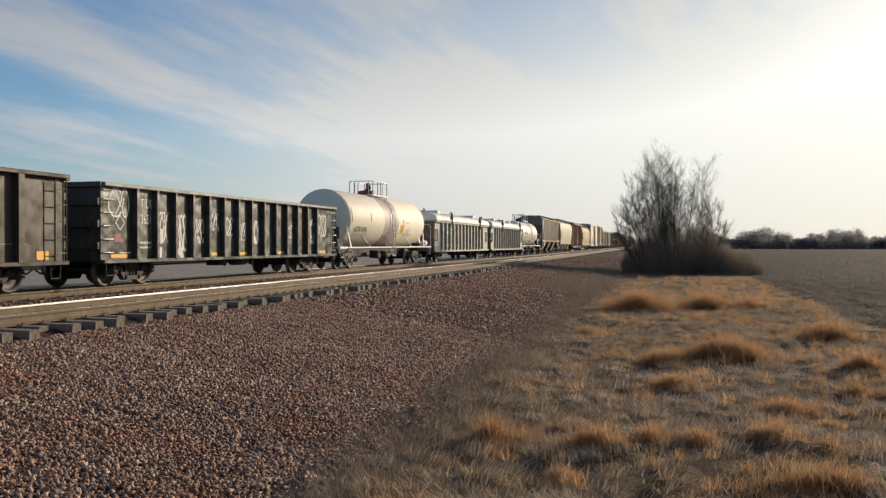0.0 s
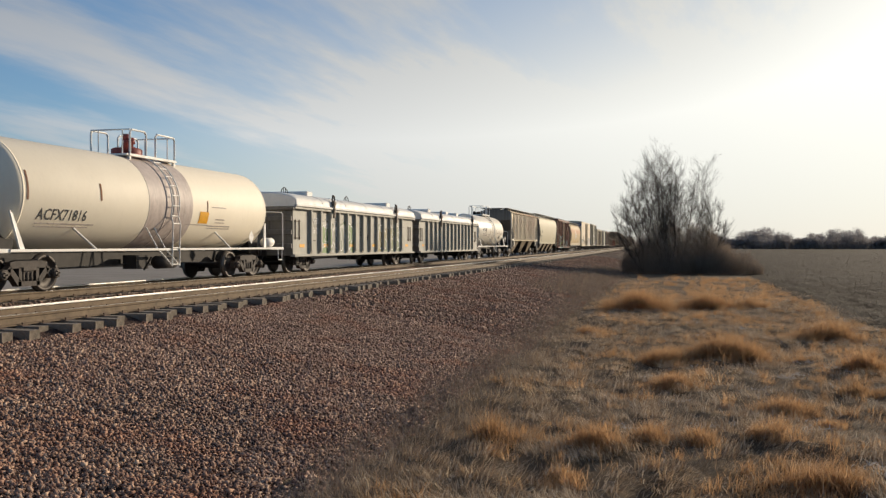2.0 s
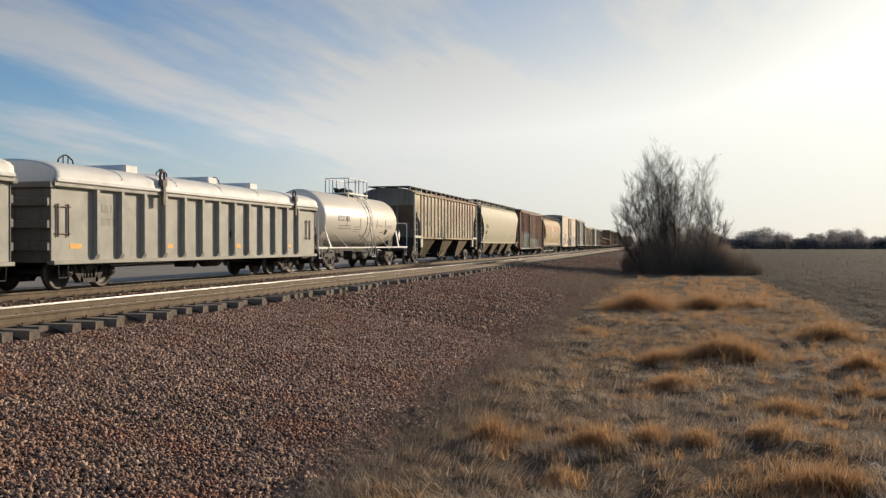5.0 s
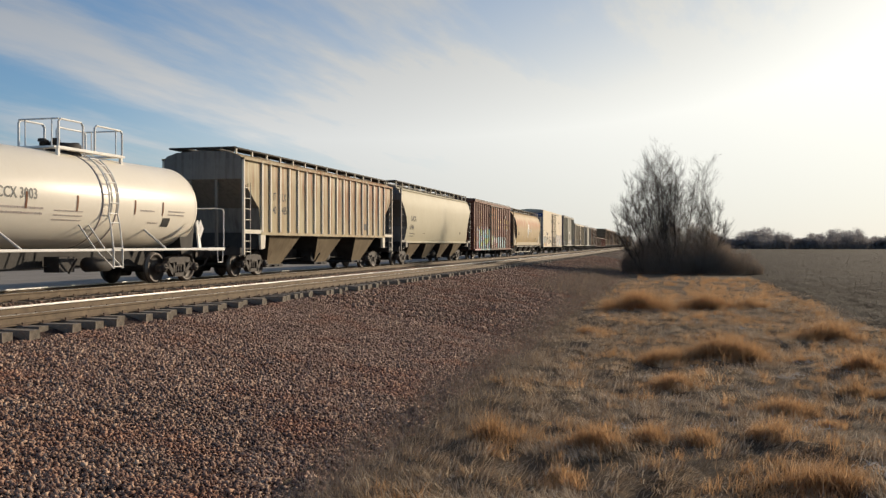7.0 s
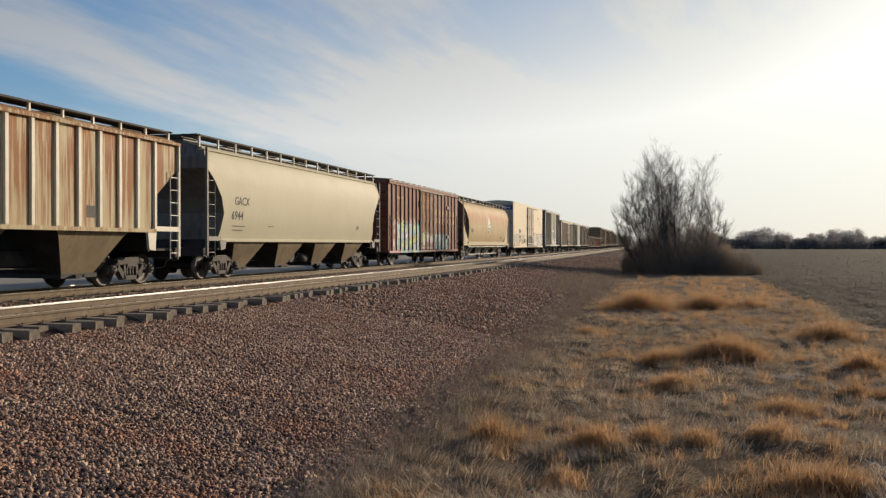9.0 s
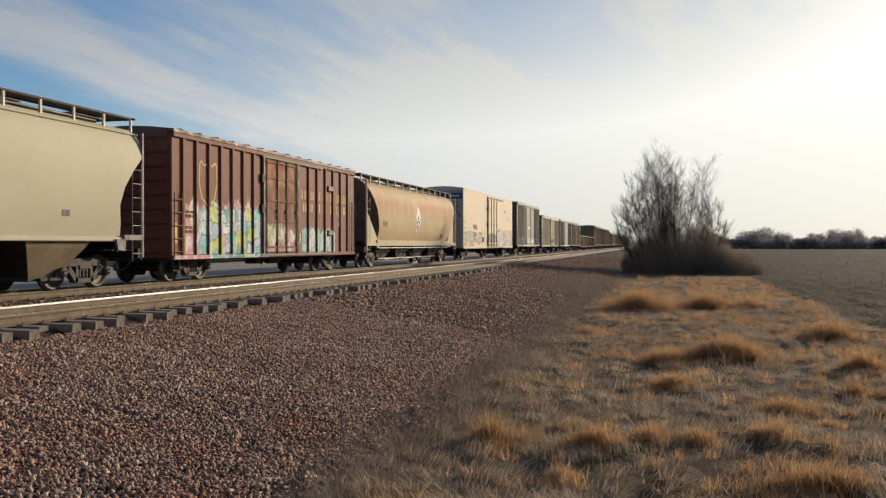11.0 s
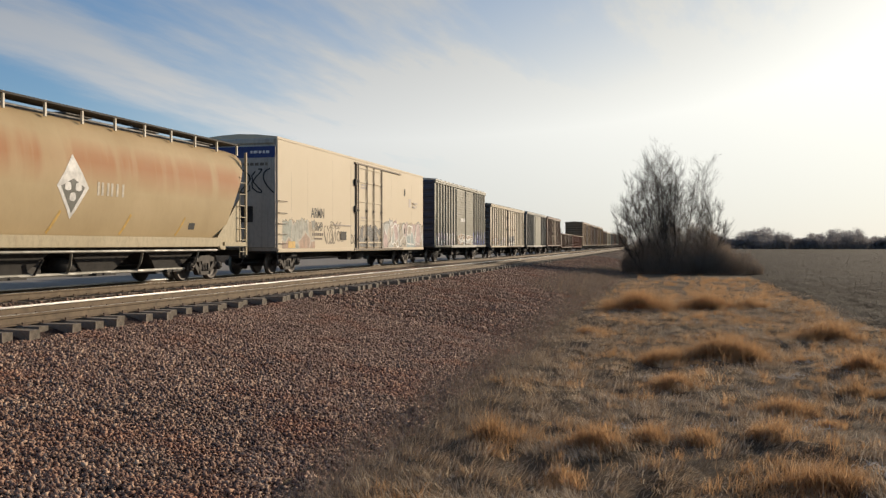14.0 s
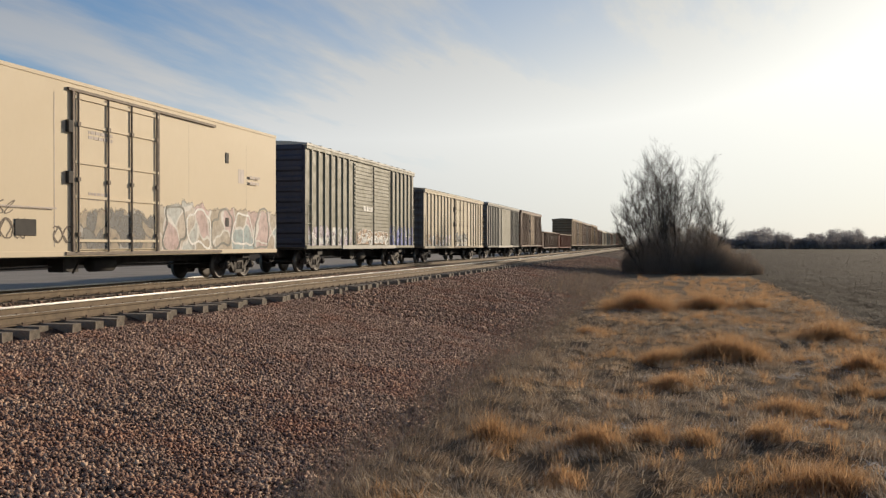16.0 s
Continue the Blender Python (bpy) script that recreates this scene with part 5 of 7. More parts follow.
# two pale gondolas with rounded white lids
def lidded_gondola(start, n, label, boxes, latches, eyes):
    """boxes, latches, eyes: where these stand along the lid."""
    car = gondola(start, n, 0.67, 2.66, [1.7 + 1.06 * k for k in range(13)], MAT["dull"], MAT["dull"], label, foot=0.09, width=0.14, name="covered_gondola_car", end_mat=MAT["shaded_grimy_white"], xo=1.57)
    bm = bmesh.new()
    rows = []
    for y, rise in ((0.03, 0.40), (0.25, 0.46), (0.9, 0.48), (n - 0.9, 0.48), (n - 0.25, 0.46), (n - 0.03, 0.40)):
        rows.append([bm.verts.new((1.58 * math.cos(a), y, 2.67 + 0.14 * (i not in (0, 16)) + rise * math.sin(a) ** 0.8)) for i, a in enumerate(np.linspace(0.0, math.pi, 17))])
    for a, b in zip(rows, rows[1:]):
        for i in range(16):
            f = bm.faces.new((a[i], a[i + 1], b[i + 1], b[i]))
            f.smooth = True
    bm.faces.new(rows[0][::-1])
    bm.faces.new(rows[-1])
    bmesh.ops.recalc_face_normals(bm, faces=bm.faces[:])
    lid = part("lid", bm, MAT["lid"], car, "long rounded white fibreglass lid")
    for s in (-1, 1):
        x = sorted((s * 1.50, s * 1.63))
        part("lid_rim", cut_edges(boxed(x[0], x[1], 0.03, n - 0.03, 2.665, 2.76), 0.02), MAT["lid"], lid)
    seam = bmesh.new()
    for k in range(1, 6):
        y = n * k / 6
        points = [(1.585 * math.cos(a), y, 2.675 + 0.14 + 0.48 * math.sin(a) ** 0.8) for a in np.linspace(0.08, math.pi - 0.08, 14)]
        bars(seam, points, 0.012, 4)
    part("lid_seam", seam, MAT["lid"], lid)
    for y in boxes:
        bm = bmesh.new()
        slab(bm, [(y - 0.3, 2.95), (y + 0.3, 2.95), (y + 0.3, 3.40), (y - 0.3, 3.40)], -0.9, 1.0)
        part("lid_box", cut_edges(bm, 0.03), MAT["lid"], lid, "raised white box on the lid")
    for y in eyes:
        bm = bmesh.new()
        for d in (-0.35, 0.35):
            bars(bm, [(0.2, y + d, 3.2), (0.2, y + d * 0.8, 3.42), (0.2, y + d * 0.3, 3.52), (0.2, y, 3.54)], 0.02)
        bar(bm, (0.2, y - 0.1, 3.2), (0.2, y - 0.1, 3.52), 0.015)
        bar(bm, (0.2, y + 0.1, 3.2), (0.2, y + 0.1, 3.52), 0.015)
        part("lifting_eye", bm, MAT["under"], lid)
    for y in latches:
        bm = bmesh.new()
        box(bm, 1.60, 1.68, y - 0.06, y + 0.06, 2.30, 2.95)
        bars(bm, [(1.63, y - 0.05, 2.9), (1.58, y - 0.10, 3.10), (1.58, y - 0.02, 3.28), (1.60, y + 0.10, 3.24), (1.62, y + 0.08, 3.0)], 0.04)
        box(bm, 1.55, 1.70, y - 0.12, y + 0.10, 2.84, 3.02)
        bars(bm, [(1.62, y, 2.98), (1.55, y + 0.25, 3.05), (1.40, y + 0.55, 3.06)], 0.025)
        part("lid_latch", bm, MAT["hardware"], lid, "dark lid latch")
    for y in (0.45, n - 0.75):
        bm = bmesh.new()
        for d in (-0.19, 0.19):
            bar(bm, (1.47, y + d, 1.35), (1.47, y + d, 2.15), 0.022)
        for z in (1.42, 2.08):
            bar(bm, (1.45, y - 0.28, z), (1.45, y + 0.28, z), 0.022)
        part("grab_frame", bm, MAT["hardware"], car)
    for y in (0.4, n - 0.4):
        stirrup(car, y, 0.67, 1.5, MAT["under"])
    return car


car = lidded_gondola(52.4, 16.8, "grey-white covered gondola with green and grey graffiti", (2.8, 13.6), (4.0, 13.1), (2.0, 9.3))
lettering("MHFX", 0.36, CHALK, car, 2.02, 2.02, 1.443, 0.72)
lettering("5612", 0.36, CHALK, car, 2.06, 1.62, 1.443, 0.72)
reflectors(car, [0.95, 3.5, 6.7, 9.9, 15.6], 1.442, 1.04, 0.5, 0.14)
GREENS = mural("green_letters", ((0.20, 0.29, 0.14), (0.40, 0.42, 0.36), (0.31, 0.42, 0.20), (0.47, 0.46, 0.41)), 0.7, 2.35, 0.5, 0.85, 0.9, (0.72, 0.71, 0.66))
OLIVES = mural("olive_letters", ((0.30, 0.33, 0.19), (0.44, 0.37, 0.20), (0.50, 0.49, 0.43), (0.24, 0.29, 0.19)), 0.7, 2.3, 0.5, 0.85, 0.9, (0.66, 0.65, 0.58))
sprayed(car, GREENS, 1.441, 2.95, 7.1, 0.80, 2.25, "green and grey sprayed letters with white outlines")
sprayed(car, OLIVES, 1.441, 10.4, 15.0, 0.80, 2.2, "olive and grey sprayed letters with pale outlines")
for k in (2, 3, 4, 9, 10, 11):
    sprayed(car, GREENS if k < 6 else OLIVES, 1.571, 1.64 + 1.06 * k, 1.76 + 1.06 * k, 0.92, 2.1)
for k, (y, w) in enumerate(((3.0, 1.3), (4.3, 1.2), (5.6, 1.3), (10.6, 1.3), (12.0, 1.2), (13.4, 1.3))):
    rnd = random.Random(60 + k)
    line = bmesh.new()
    o = blob(rnd, y + w / 2, 1.5, w * 0.44, 0.58, 0.16, 30)
    stroke(line, o + o[:1], 1.4435, 0.045)
    o = blob(rnd, y + w / 2, 1.55, w * 0.18, 0.26, 0.2, 18)
    stroke(line, o + o[:1], 1.4435, 0.03)
    tagged(part("graffiti_outline", line, CHALK, car), kind="stuff")
bm = bmesh.new()
flat_shape(bm, [(8.85, 1.5), (9.1, 1.78), (9.35, 1.5), (9.1, 1.22)], 1.441)
part("diamond", bm, INK, car, "black diamond mark")
bars_of_writing(car, [(7.9, 1.85, 0.4, 0.09), (7.9, 1.7, 0.4, 0.09), (7.9, 1.55, 0.4, 0.09), (1.9, 1.3, 0.5, 0.03)], 1.442, INK)
car = lidded_gondola(70.5, 16.3, "grey-white covered gondola with stained panels and a white lid", (4.0, 8.6, 11.6), (4.6, 13.9), (2.2, 6.8, 10.2))
reflectors(car, [0.95, 5.2, 9.5, 13.7], 1.442, 1.05, 0.45, 0.13)
bars_of_writing(car, [(2.0, 2.0, 0.6, 0.2), (2.0, 1.65, 0.6, 0.2)], 1.442, MAT["cap"])
bm = bmesh.new()
flat_shape(bm, [(8.9, 1.5), (9.1, 1.75), (9.3, 1.5), (9.1, 1.25)], 1.441)
part("diamond", bm, INK, car, "black diamond mark")


# ---- tank cars ----
def tank_car(start, n, y0, y1, r, zc, skin, band, label, platform, top_fittings, mid, half, marks, small=1.0):
    """y0, y1: where the straight shell ends; n: length of the frame."""
    car = thing("tank_car", label, "freight car", "cars of the freight train")
    bm = bmesh.new()
    head = [(math.cos(a) * 0.45, math.sin(a)) for a in np.linspace(0.06, math.pi / 2, 8)]
    prof = [(y0 - u, w * r) for u, w in head] + [(y1 + u, w * r) for u, w in reversed(head)]
    lathe(bm, prof, 48, "y", (0, 0, zc))
    bmesh.ops.recalc_face_normals(bm, faces=bm.faces[:])
    tank = part("tank", bm, skin, car, "large white cylindrical tank")
    for y in (y0 + 0.02, y1 - 0.02):
        bm = bmesh.new()
        lathe(bm, [(y - 0.03, r - 0.01), (y - 0.025, r + 0.003), (y + 0.025, r + 0.003), (y + 0.03, r - 0.01)], 48, "y", (0, 0, zc))
        part("weld_seam", bm, skin, tank)
    if band:
        bm = bmesh.new()
        lathe(bm, [(mid - 1.25, r - 0.01), (mid - 1.249, r + 0.004), (mid - 1.235, r + 0.0042), (mid - 1.21, r + 0.0042), (mid + 1.11, r + 0.0042), (mid + 1.135, r + 0.0042), (mid + 1.15, r + 0.004), (mid + 1.151, r - 0.01)], 48, "y", (0, 0, zc))
        part("painted_band", bm, MAT["band"], tank, "grey stained band round the tank")
    for y in (mid - 0.35, mid + 0.28):
        bm = bmesh.new()
        lathe(bm, [(y - 0.03, r - 0.01), (y - 0.028, r + 0.012), (y + 0.028, r + 0.012), (y + 0.03, r - 0.01)], 48, "y", (0, 0, zc))
        part("strap", bm, MAT["band"], tank)
    # frame: end platforms, side rail, cradles
    for y, d in ((0.0, 1), (n, -1)):
        a = sorted((y, y + d * 1.15))
        bm = boxed(-1.45, 1.45, a[0], a[1], 0.96, 1.06)
        part("end_platform", cut_edges(bm, 0.015), MAT["white"], car, "white end platform")
        e = y + d * 1.5
        for s in (-1, 1):
            bm = bmesh.new()
            v = [(s * 1.42, e - d * 0.02, 1.04), (s * 1.42, e + d * 0.14, 1.04), (s * r * 0.93, e - d * 0.22 + d * 0.1, zc - r * 0.36), (s * r * 0.93, e - d * 0.22, zc - r * 0.30)]
            q = [bm.verts.new(p) for p in v] + [bm.verts.new((p[0] - s * 0.05, p[1], p[2])) for p in v]
            for f in ((0, 1, 2, 3), (7, 6, 5, 4), (0, 4, 5, 1), (1, 5, 6, 2), (2, 6, 7, 3), (3, 7, 4, 0)):
                bm.faces.new([q[i] for i in f])
            bmesh.ops.recalc_face_normals(bm, faces=bm.faces[:])
            part("side_brace", bm, MAT["white"], car)
        bm = bmesh.new()
        slab(bm, [(e - 0.3, 0.85), (e + 0.3, 0.85), (e + 0.5, zc - 0.4), (e - 0.5, zc - 0.4)], -0.9, 0.9)
        part("cradle", bm, MAT["under"], car)
        bm = bmesh.new()
        for s in (-1, 1):
            bars(bm, [(s * 1.42, y + d * 0.04, 1.06), (s * 1.42, y + d * 0.04, zc - 0.05), (s * 1.36, y + d * 0.05, zc + 0.02), (s * 1.0, y + d * 0.06, zc + 0.04)], 0.02)
        bar(bm, (-1.0, y + d * 0.06, zc + 0.04), (1.0, y + d * 0.06, zc + 0.04), 0.02)
        part("end_handrail", bm, MAT["white"], car)
        for s in (-1, 1):
            bm = bmesh.new()
            bars(bm, [(s * 1.43, y + d * 0.12, 0.98), (s * 1.43, y + d * 0.14, 0.58), (s * 1.43, y + d * 0.45, 0.58), (s * 1.43, y + d * 0.48, 0.98)], 0.018)
            part("sill_step", bm, MAT["white"], car)
    for s in (-1, 1):
        part("side_rail", cut_edges(boxed(min(s * 1.42, s * 1.48), max(s * 1.42, s * 1.48), 1.1, n - 1.1, 0.98, 1.05), 0.01), MAT["white"], car, "white side rail")
        for k in (0.27, 0.73):
            bm = bmesh.new()
            bar(bm, (s * 1.45, n * k, 1.02), (s * r * 0.82, n * k - 0.55, zc - r * 0.57), 0.03)
            part("rail_brace", bm, MAT["white"], car)
        # ladder to the top platform
        bm = bmesh.new()
        arc = [(s * (r + 0.10) * math.cos(a), zc + (r + 0.10) * math.sin(a)) for a in np.linspace(-0.25, 1.2, 8)]
        rail = [(s * 1.50, 0.52), (s * 1.50, 1.0), (s * (r + 0.12), zc - 0.6)] + arc
        for d in (-0.2, 0.2):
            bars(bm, [(x, mid + d, z) for x, z in rail], 0.022)
        for k in range(11):
            u = k / 10 * (len(rail) - 1.2) + 0.1
            i = int(u)
            x, z = (rail[i][j] + (rail[i + 1][j] - rail[i][j]) * (u - i) for j in (0, 1))
            bar(bm, (x, mid - 0.2, z), (x, mid + 0.2, z), 0.018)
        for d in (-0.2, 0.2):
            bars(bm, [(s * 1.50, mid + d, 0.52), (s * 1.45, mid + d - 0.7, 1.03), (s * r * 0.85, mid + d - 0.9, zc - r * 0.5)], 0.02)
        part("ladder", bm, MAT["white"], car, "white steel ladder")
    # top platform
    pa, pb, za, zb = platform
    for s in (-1, 1):
        bm = bmesh.new()
        box(bm, min(s * 0.42, s * (half + 0.03)), max(s * 0.42, s * (half + 0.03)), pa, pb, za - 0.07, za)
        for y in (pa + 0.05, pb - 0.05):
            box(bm, min(s * (half - 0.07), s * (half + 0.01)), max(s * (half - 0.07), s * (half + 0.01)), y - 0.04, y + 0.04, za - 0.45, za)
        part("walkway", bm, MAT["white"], car, "white grated walkway")
        gap = (mid - 0.25, mid + 0.25)
        for a, b in ((pa + 0.04, gap[0]), (gap[1], pb - 0.04)):
            bm = bmesh.new()
            bars(bm, [(s * half, a, za), (s * half, a, zb - 0.08), (s * half, a + 0.08, zb), (s * half, b - 0.08, zb), (s * half, b, zb - 0.08), (s * half, b, za)], 0.03)
            part("guard_rail", bm, MAT["white"], car, "white guard rail")
    for y in (pa + 0.04, pb - 0.04):
        bm = bmesh.new()
        box(bm, -half, half, y - 0.15, y + 0.15, za - 0.06, za - 0.01)
        bars(bm, [(-half, y, zb), (half, y, zb)], 0.022)
        for x in (-0.4, 0.4):
            bar(bm, (x, y, za), (x, y, zb), 0.018)
        part("end_guard_rail", bm, MAT["white"], car)
    bm = bmesh.new()
    lathe(bm, [(zc + r - 0.15, 0.45), (zc + r + 0.22, 0.45), (zc + r + 0.26, 0.40)], 20, "z", (0, mid - 0.25, 0))
    part("manway", bm, top_fittings, car, "manway with valves")
    bm = bmesh.new()
    rnd = random.Random(int(start))
    for k in range(7):
        x, y = rnd.uniform(-0.35, 0.35), mid - 0.25 + rnd.uniform(-0.75, 0.45)
        h = rnd.uniform(0.2, 0.5) * small
        lathe(bm, [(zc + r + 0.15, 0.08), (zc + r + 0.15 + h * 0.6, 0.07), (zc + r + 0.15 + h * 0.62, 0.12), (zc + r + 0.15 + h, 0.10)], 10, "z", (x, y, 0))
    part("valves", bm, top_fittings, car)
    running_gear(car, start, n, 2.2, True, (0.55, 0.98), 0.05)
    for y, za, zb in marks:
        on_shell(part("rust_mark", curved_panel(r + 0.004, y - 0.03, y + 0.03, za, zb), MAT["door"], car, "rust-brown streak"), r, zc)
    return car, tank


def curved_panel(x, y0, y1, z0, z1):
    """A thin panel with enough rows to follow a shell."""
    bm = bmesh.new()
    for i in range(8):
        box(bm, x - 0.004, x, y0, y1, z0 + (z1 - z0) * i / 8, z0 + (z1 - z0) * (i + 1) / 8)
    bmesh.ops.remove_doubles(bm, verts=bm.verts[:], dist=0.0005)
    return bm


def on_shell(ob, r, zc):
    """Wraps flat writing round the shell of a tank."""
    me, m = ob.data, ob.matrix_basis.copy()
    ob.matrix_basis = Matrix()
    for v in me.vertices:
        p = m @ v.co
        a = (p.z - zc) / r
        rr = r + 0.006 + (p.x - r)
        v.co = (rr * math.cos(a), p.y, zc + rr * math.sin(a))
    return ob


car, tank = tank_car(35.9, 15.7, 1.6, 14.2, 1.405, 2.37, MAT["tank"], True, "cream-white tank car with a grey band and railed top platform", (6.85, 9.3, 3.80, 4.50), MAT["red"], 7.95, 0.65, ((1.75, 2.2, 2.9), (4.5, 2.3, 2.75), (10.0, 2.2, 2.55)))
on_shell(lettering("ACFX71816", 0.40, INK, car, 2.15, 1.74, 1.405, 0.92), 1.405, 2.37)
on_shell(bars_of_writing(car, [(2.2, 1.62, 2.2, 0.035), (2.2, 1.54, 2.0, 0.03), (10.3, 2.35, 0.9, 0.03), (10.6, 1.95, 0.6, 0.04), (10.6, 1.85, 0.6, 0.03), (10.2, 1.72, 1.5, 0.04), (10.2, 1.64, 1.5, 0.03), (8.9, 1.75, 1.3, 0.03)], 1.405, MAT["band"]), 1.405, 2.37)
on_shell(part("placard", curved_panel(1.409, 9.55, 10.1, 1.82, 2.2), MAT["reflector"], car, "square yellow-orange panel"), 1.405, 2.37)
bm = bmesh.new()
flat_shape(bm, [(12.75, 1.42), (12.95, 1.66), (13.15, 1.42), (12.95, 1.18)], 1.46)
part("diamond_placard", bm, CHALK, car, "white diamond placard")
bm = bmesh.new()
lathe(bm, [(14.35, 0.05), (14.4, 0.17), (14.95, 0.17), (15.0, 0.05)], 14, "y", (1.25, 0, 1.24))
part("air_tank", bm, MAT["white"], car, "small white air tank")
car, tank = tank_car(87.2, 13.1, 1.3, 11.55, 1.28, 2.32, MAT["tank_gloss"], False, "glossy cream-white tank car with red marks and a top platform", (5.85, 8.65, 3.70, 4.40), MAT["under"], 7.12, 0.6, ((3.9, 2.0, 2.4), (5.75, 2.0, 2.4), (8.25, 2.0, 2.4), (9.65, 2.0, 2.4)), 0.45)
on_shell(lettering("RCCX 3003", 0.36, MAT["slate"], car, 2.75, 2.24, 1.28, 0.85), 1.28, 2.32)
on_shell(bars_of_writing(car, [(2.9, 2.0, 1.6, 0.05), (2.9, 1.87, 1.6, 0.05), (4.9, 1.98, 1.1, 0.03), (4.9, 1.86, 1.1, 0.03), (4.9, 1.74, 1.1, 0.03), (8.5, 2.1, 0.7, 0.04), (9.0, 1.75, 0.5, 0.04), (9.95, 2.12, 0.9, 0.04), (9.95, 2.02, 0.9, 0.04)], 1.28, MAT["band"]), 1.28, 2.32)
on_shell(part("panel", curved_panel(1.284, 9.72, 10.1, 1.66, 1.94), INK, car, "small black panel"), 1.28, 2.32)
bm = bmesh.new()
flat_shape(bm, [(11.3, 1.65), (11.5, 1.95), (11.7, 1.65), (11.5, 1.35)], 1.45)
part("diamond_placard", bm, CHALK, car, "white diamond placard")


# ---- covered hoppers ----
def hug(ob, profile):
    """Lays painted marks on a curved side whose section is profile, (half width, z) upwards."""
    bm = bmesh.new()
    bm.from_mesh(ob.data)
    bm.transform(ob.matrix_basis)
    ob.matrix_basis = Matrix()
    for w, z in profile:
        bmesh.ops.bisect_plane(bm, geom=bm.verts[:] + bm.edges[:] + bm.faces[:], plane_co=(0, 0, z), plane_no=(0, 0, 1))
    x0 = min(v.co.x for v in bm.verts)
    for v in bm.verts:
        z = v.co.z
        for (wa, za), (wb, zb) in zip(profile, profile[1:]):
            if za <= z <= zb:
                v.co.x += wa + (wb - wa) * (z - za) / (zb - za) + 0.003 - x0
                break
    bm.to_mesh(ob.data)
    bm.free()
    return ob


def lift(ob, d):
    for v in ob.data.vertices:
        v.co.x += d
    return ob


def span(table, z):
    """The value at height z in rows of (z, value), highest first."""
    for (za, a), (zb, b) in zip(table, table[1:]):
        if z >= zb:
            return a + (b - a) * (za - z) / (za - zb) if za > zb else b
    return table[-1][1]


def hopper_body(profile, ends, n, far=0.0):
    """A body whose section is profile, (half width, z) from the sill to the crown; its ends slope by ends, (z, inset); far: how much less at the far end."""
    bm = bmesh.new()
    rows = []
    for w, z in profile:
        e = span(ends, z)
        rows.append([bm.verts.new(p) for p in ((-w, e, z), (w, e, z), (w, n - max(0.0, e - far), z), (-w, n - max(0.0, e - far), z))])
    for a, b in zip(rows, rows[1:]):
        for k in range(4):
            f = bm.faces.new((a[k], a[(k + 1) % 4], b[(k + 1) % 4], b[k]))
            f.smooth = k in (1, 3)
            # end faces take the second material, darkened to stand for shade
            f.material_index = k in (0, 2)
        for k in range(4):
            bm.edges.get((a[k], b[k])).smooth = False
    bm.faces.new(rows[0][::-1])
    bm.faces.new(rows[-1])
    return bm


def bays(car, centres, half, zt, wide, skin, low=0.36):
    for c in centres:
        bm = bmesh.new()
        t = [bm.verts.new(p) for p in ((-wide, c - half, zt), (wide, c - half, zt), (wide, c + half, zt), (-wide, c + half, zt))]
        m = [bm.verts.new(p) for p in ((-wide + 0.1, c - half * 0.86, zt - 0.22), (wide - 0.1, c - half * 0.86, zt - 0.22), (wide - 0.1, c + half * 0.86, zt - 0.22), (-wide + 0.1, c + half * 0.86, zt - 0.22))]
        b = [bm.verts.new(p) for p in ((-0.92, c - half * 0.42, low), (0.92, c - half * 0.42, low), (0.92, c + half * 0.42, low), (-0.92, c + half * 0.42, low))]
        for p, q in ((t, m), (m, b)):
            for k in range(4):
                bm.faces.new((q[k], q[(k + 1) % 4], p[(k + 1) % 4], p[k]))
        bm.faces.new(b[::-1])
        bm.faces.new(t)
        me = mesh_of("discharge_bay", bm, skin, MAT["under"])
        for p in me.polygons:            # the sloping sheets' shade is painted on as black, with their grime
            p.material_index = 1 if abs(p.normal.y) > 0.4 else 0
        bay = part("discharge_bay", me, None, car)
        bm = bmesh.new()
        box(bm, -0.98, 0.98, c - half * 0.48, c + half * 0.48, low - 0.10, low + 0.01)
        bar(bm, (-1.15, c, low - 0.05), (1.15, c, low - 0.05), 0.035)
        box(bm, 1.0, 1.12, c - 0.32, c + 0.32, low - 0.09, low - 0.02)
        part("outlet_gate", bm, MAT["under"], bay)


def roof_walk(car, n, z_eave, z_top, hatch_mat, supports):
    bm = bmesh.new()
    for x in (-0.95, 0.95):
        box(bm, x - 0.32, x + 0.32, -0.02, n + 0.02, z_top - 0.05, z_top)
    for y in (0.02, n - 0.02):
        box(bm, -1.27, 1.27, y - 0.1, y + 0.1, z_top - 0.045, z_top + 0.005)
    part("running_board", bm, MAT["under"], car, "dark roof running boards")
    me = mesh_of("board_bracket", boxed(1.20, 1.26, -0.03, 0.03, z_eave - 0.10, z_top + 0.01), MAT["tan_rib"])
    for k in range(supports):
        part("board_bracket", me, None, car, at=pose(0, 0.1 + (n - 0.2) * k / (supports - 1), 0))
    bm = bmesh.new()
    box(bm, -0.42, 0.42, 0.5, n - 0.5, z_eave + 0.02, z_top - 0.06)
    for k in range(6):
        y = 0.9 + (n - 1.8) * k / 5
        box(bm, -0.45, 0.45, y - 0.55, y + 0.55, z_top - 0.04, z_top + 0.03)
    part("roof_hatch", cut_edges(bm, 0.02), hatch_mat, car, "long roof hatch covers")


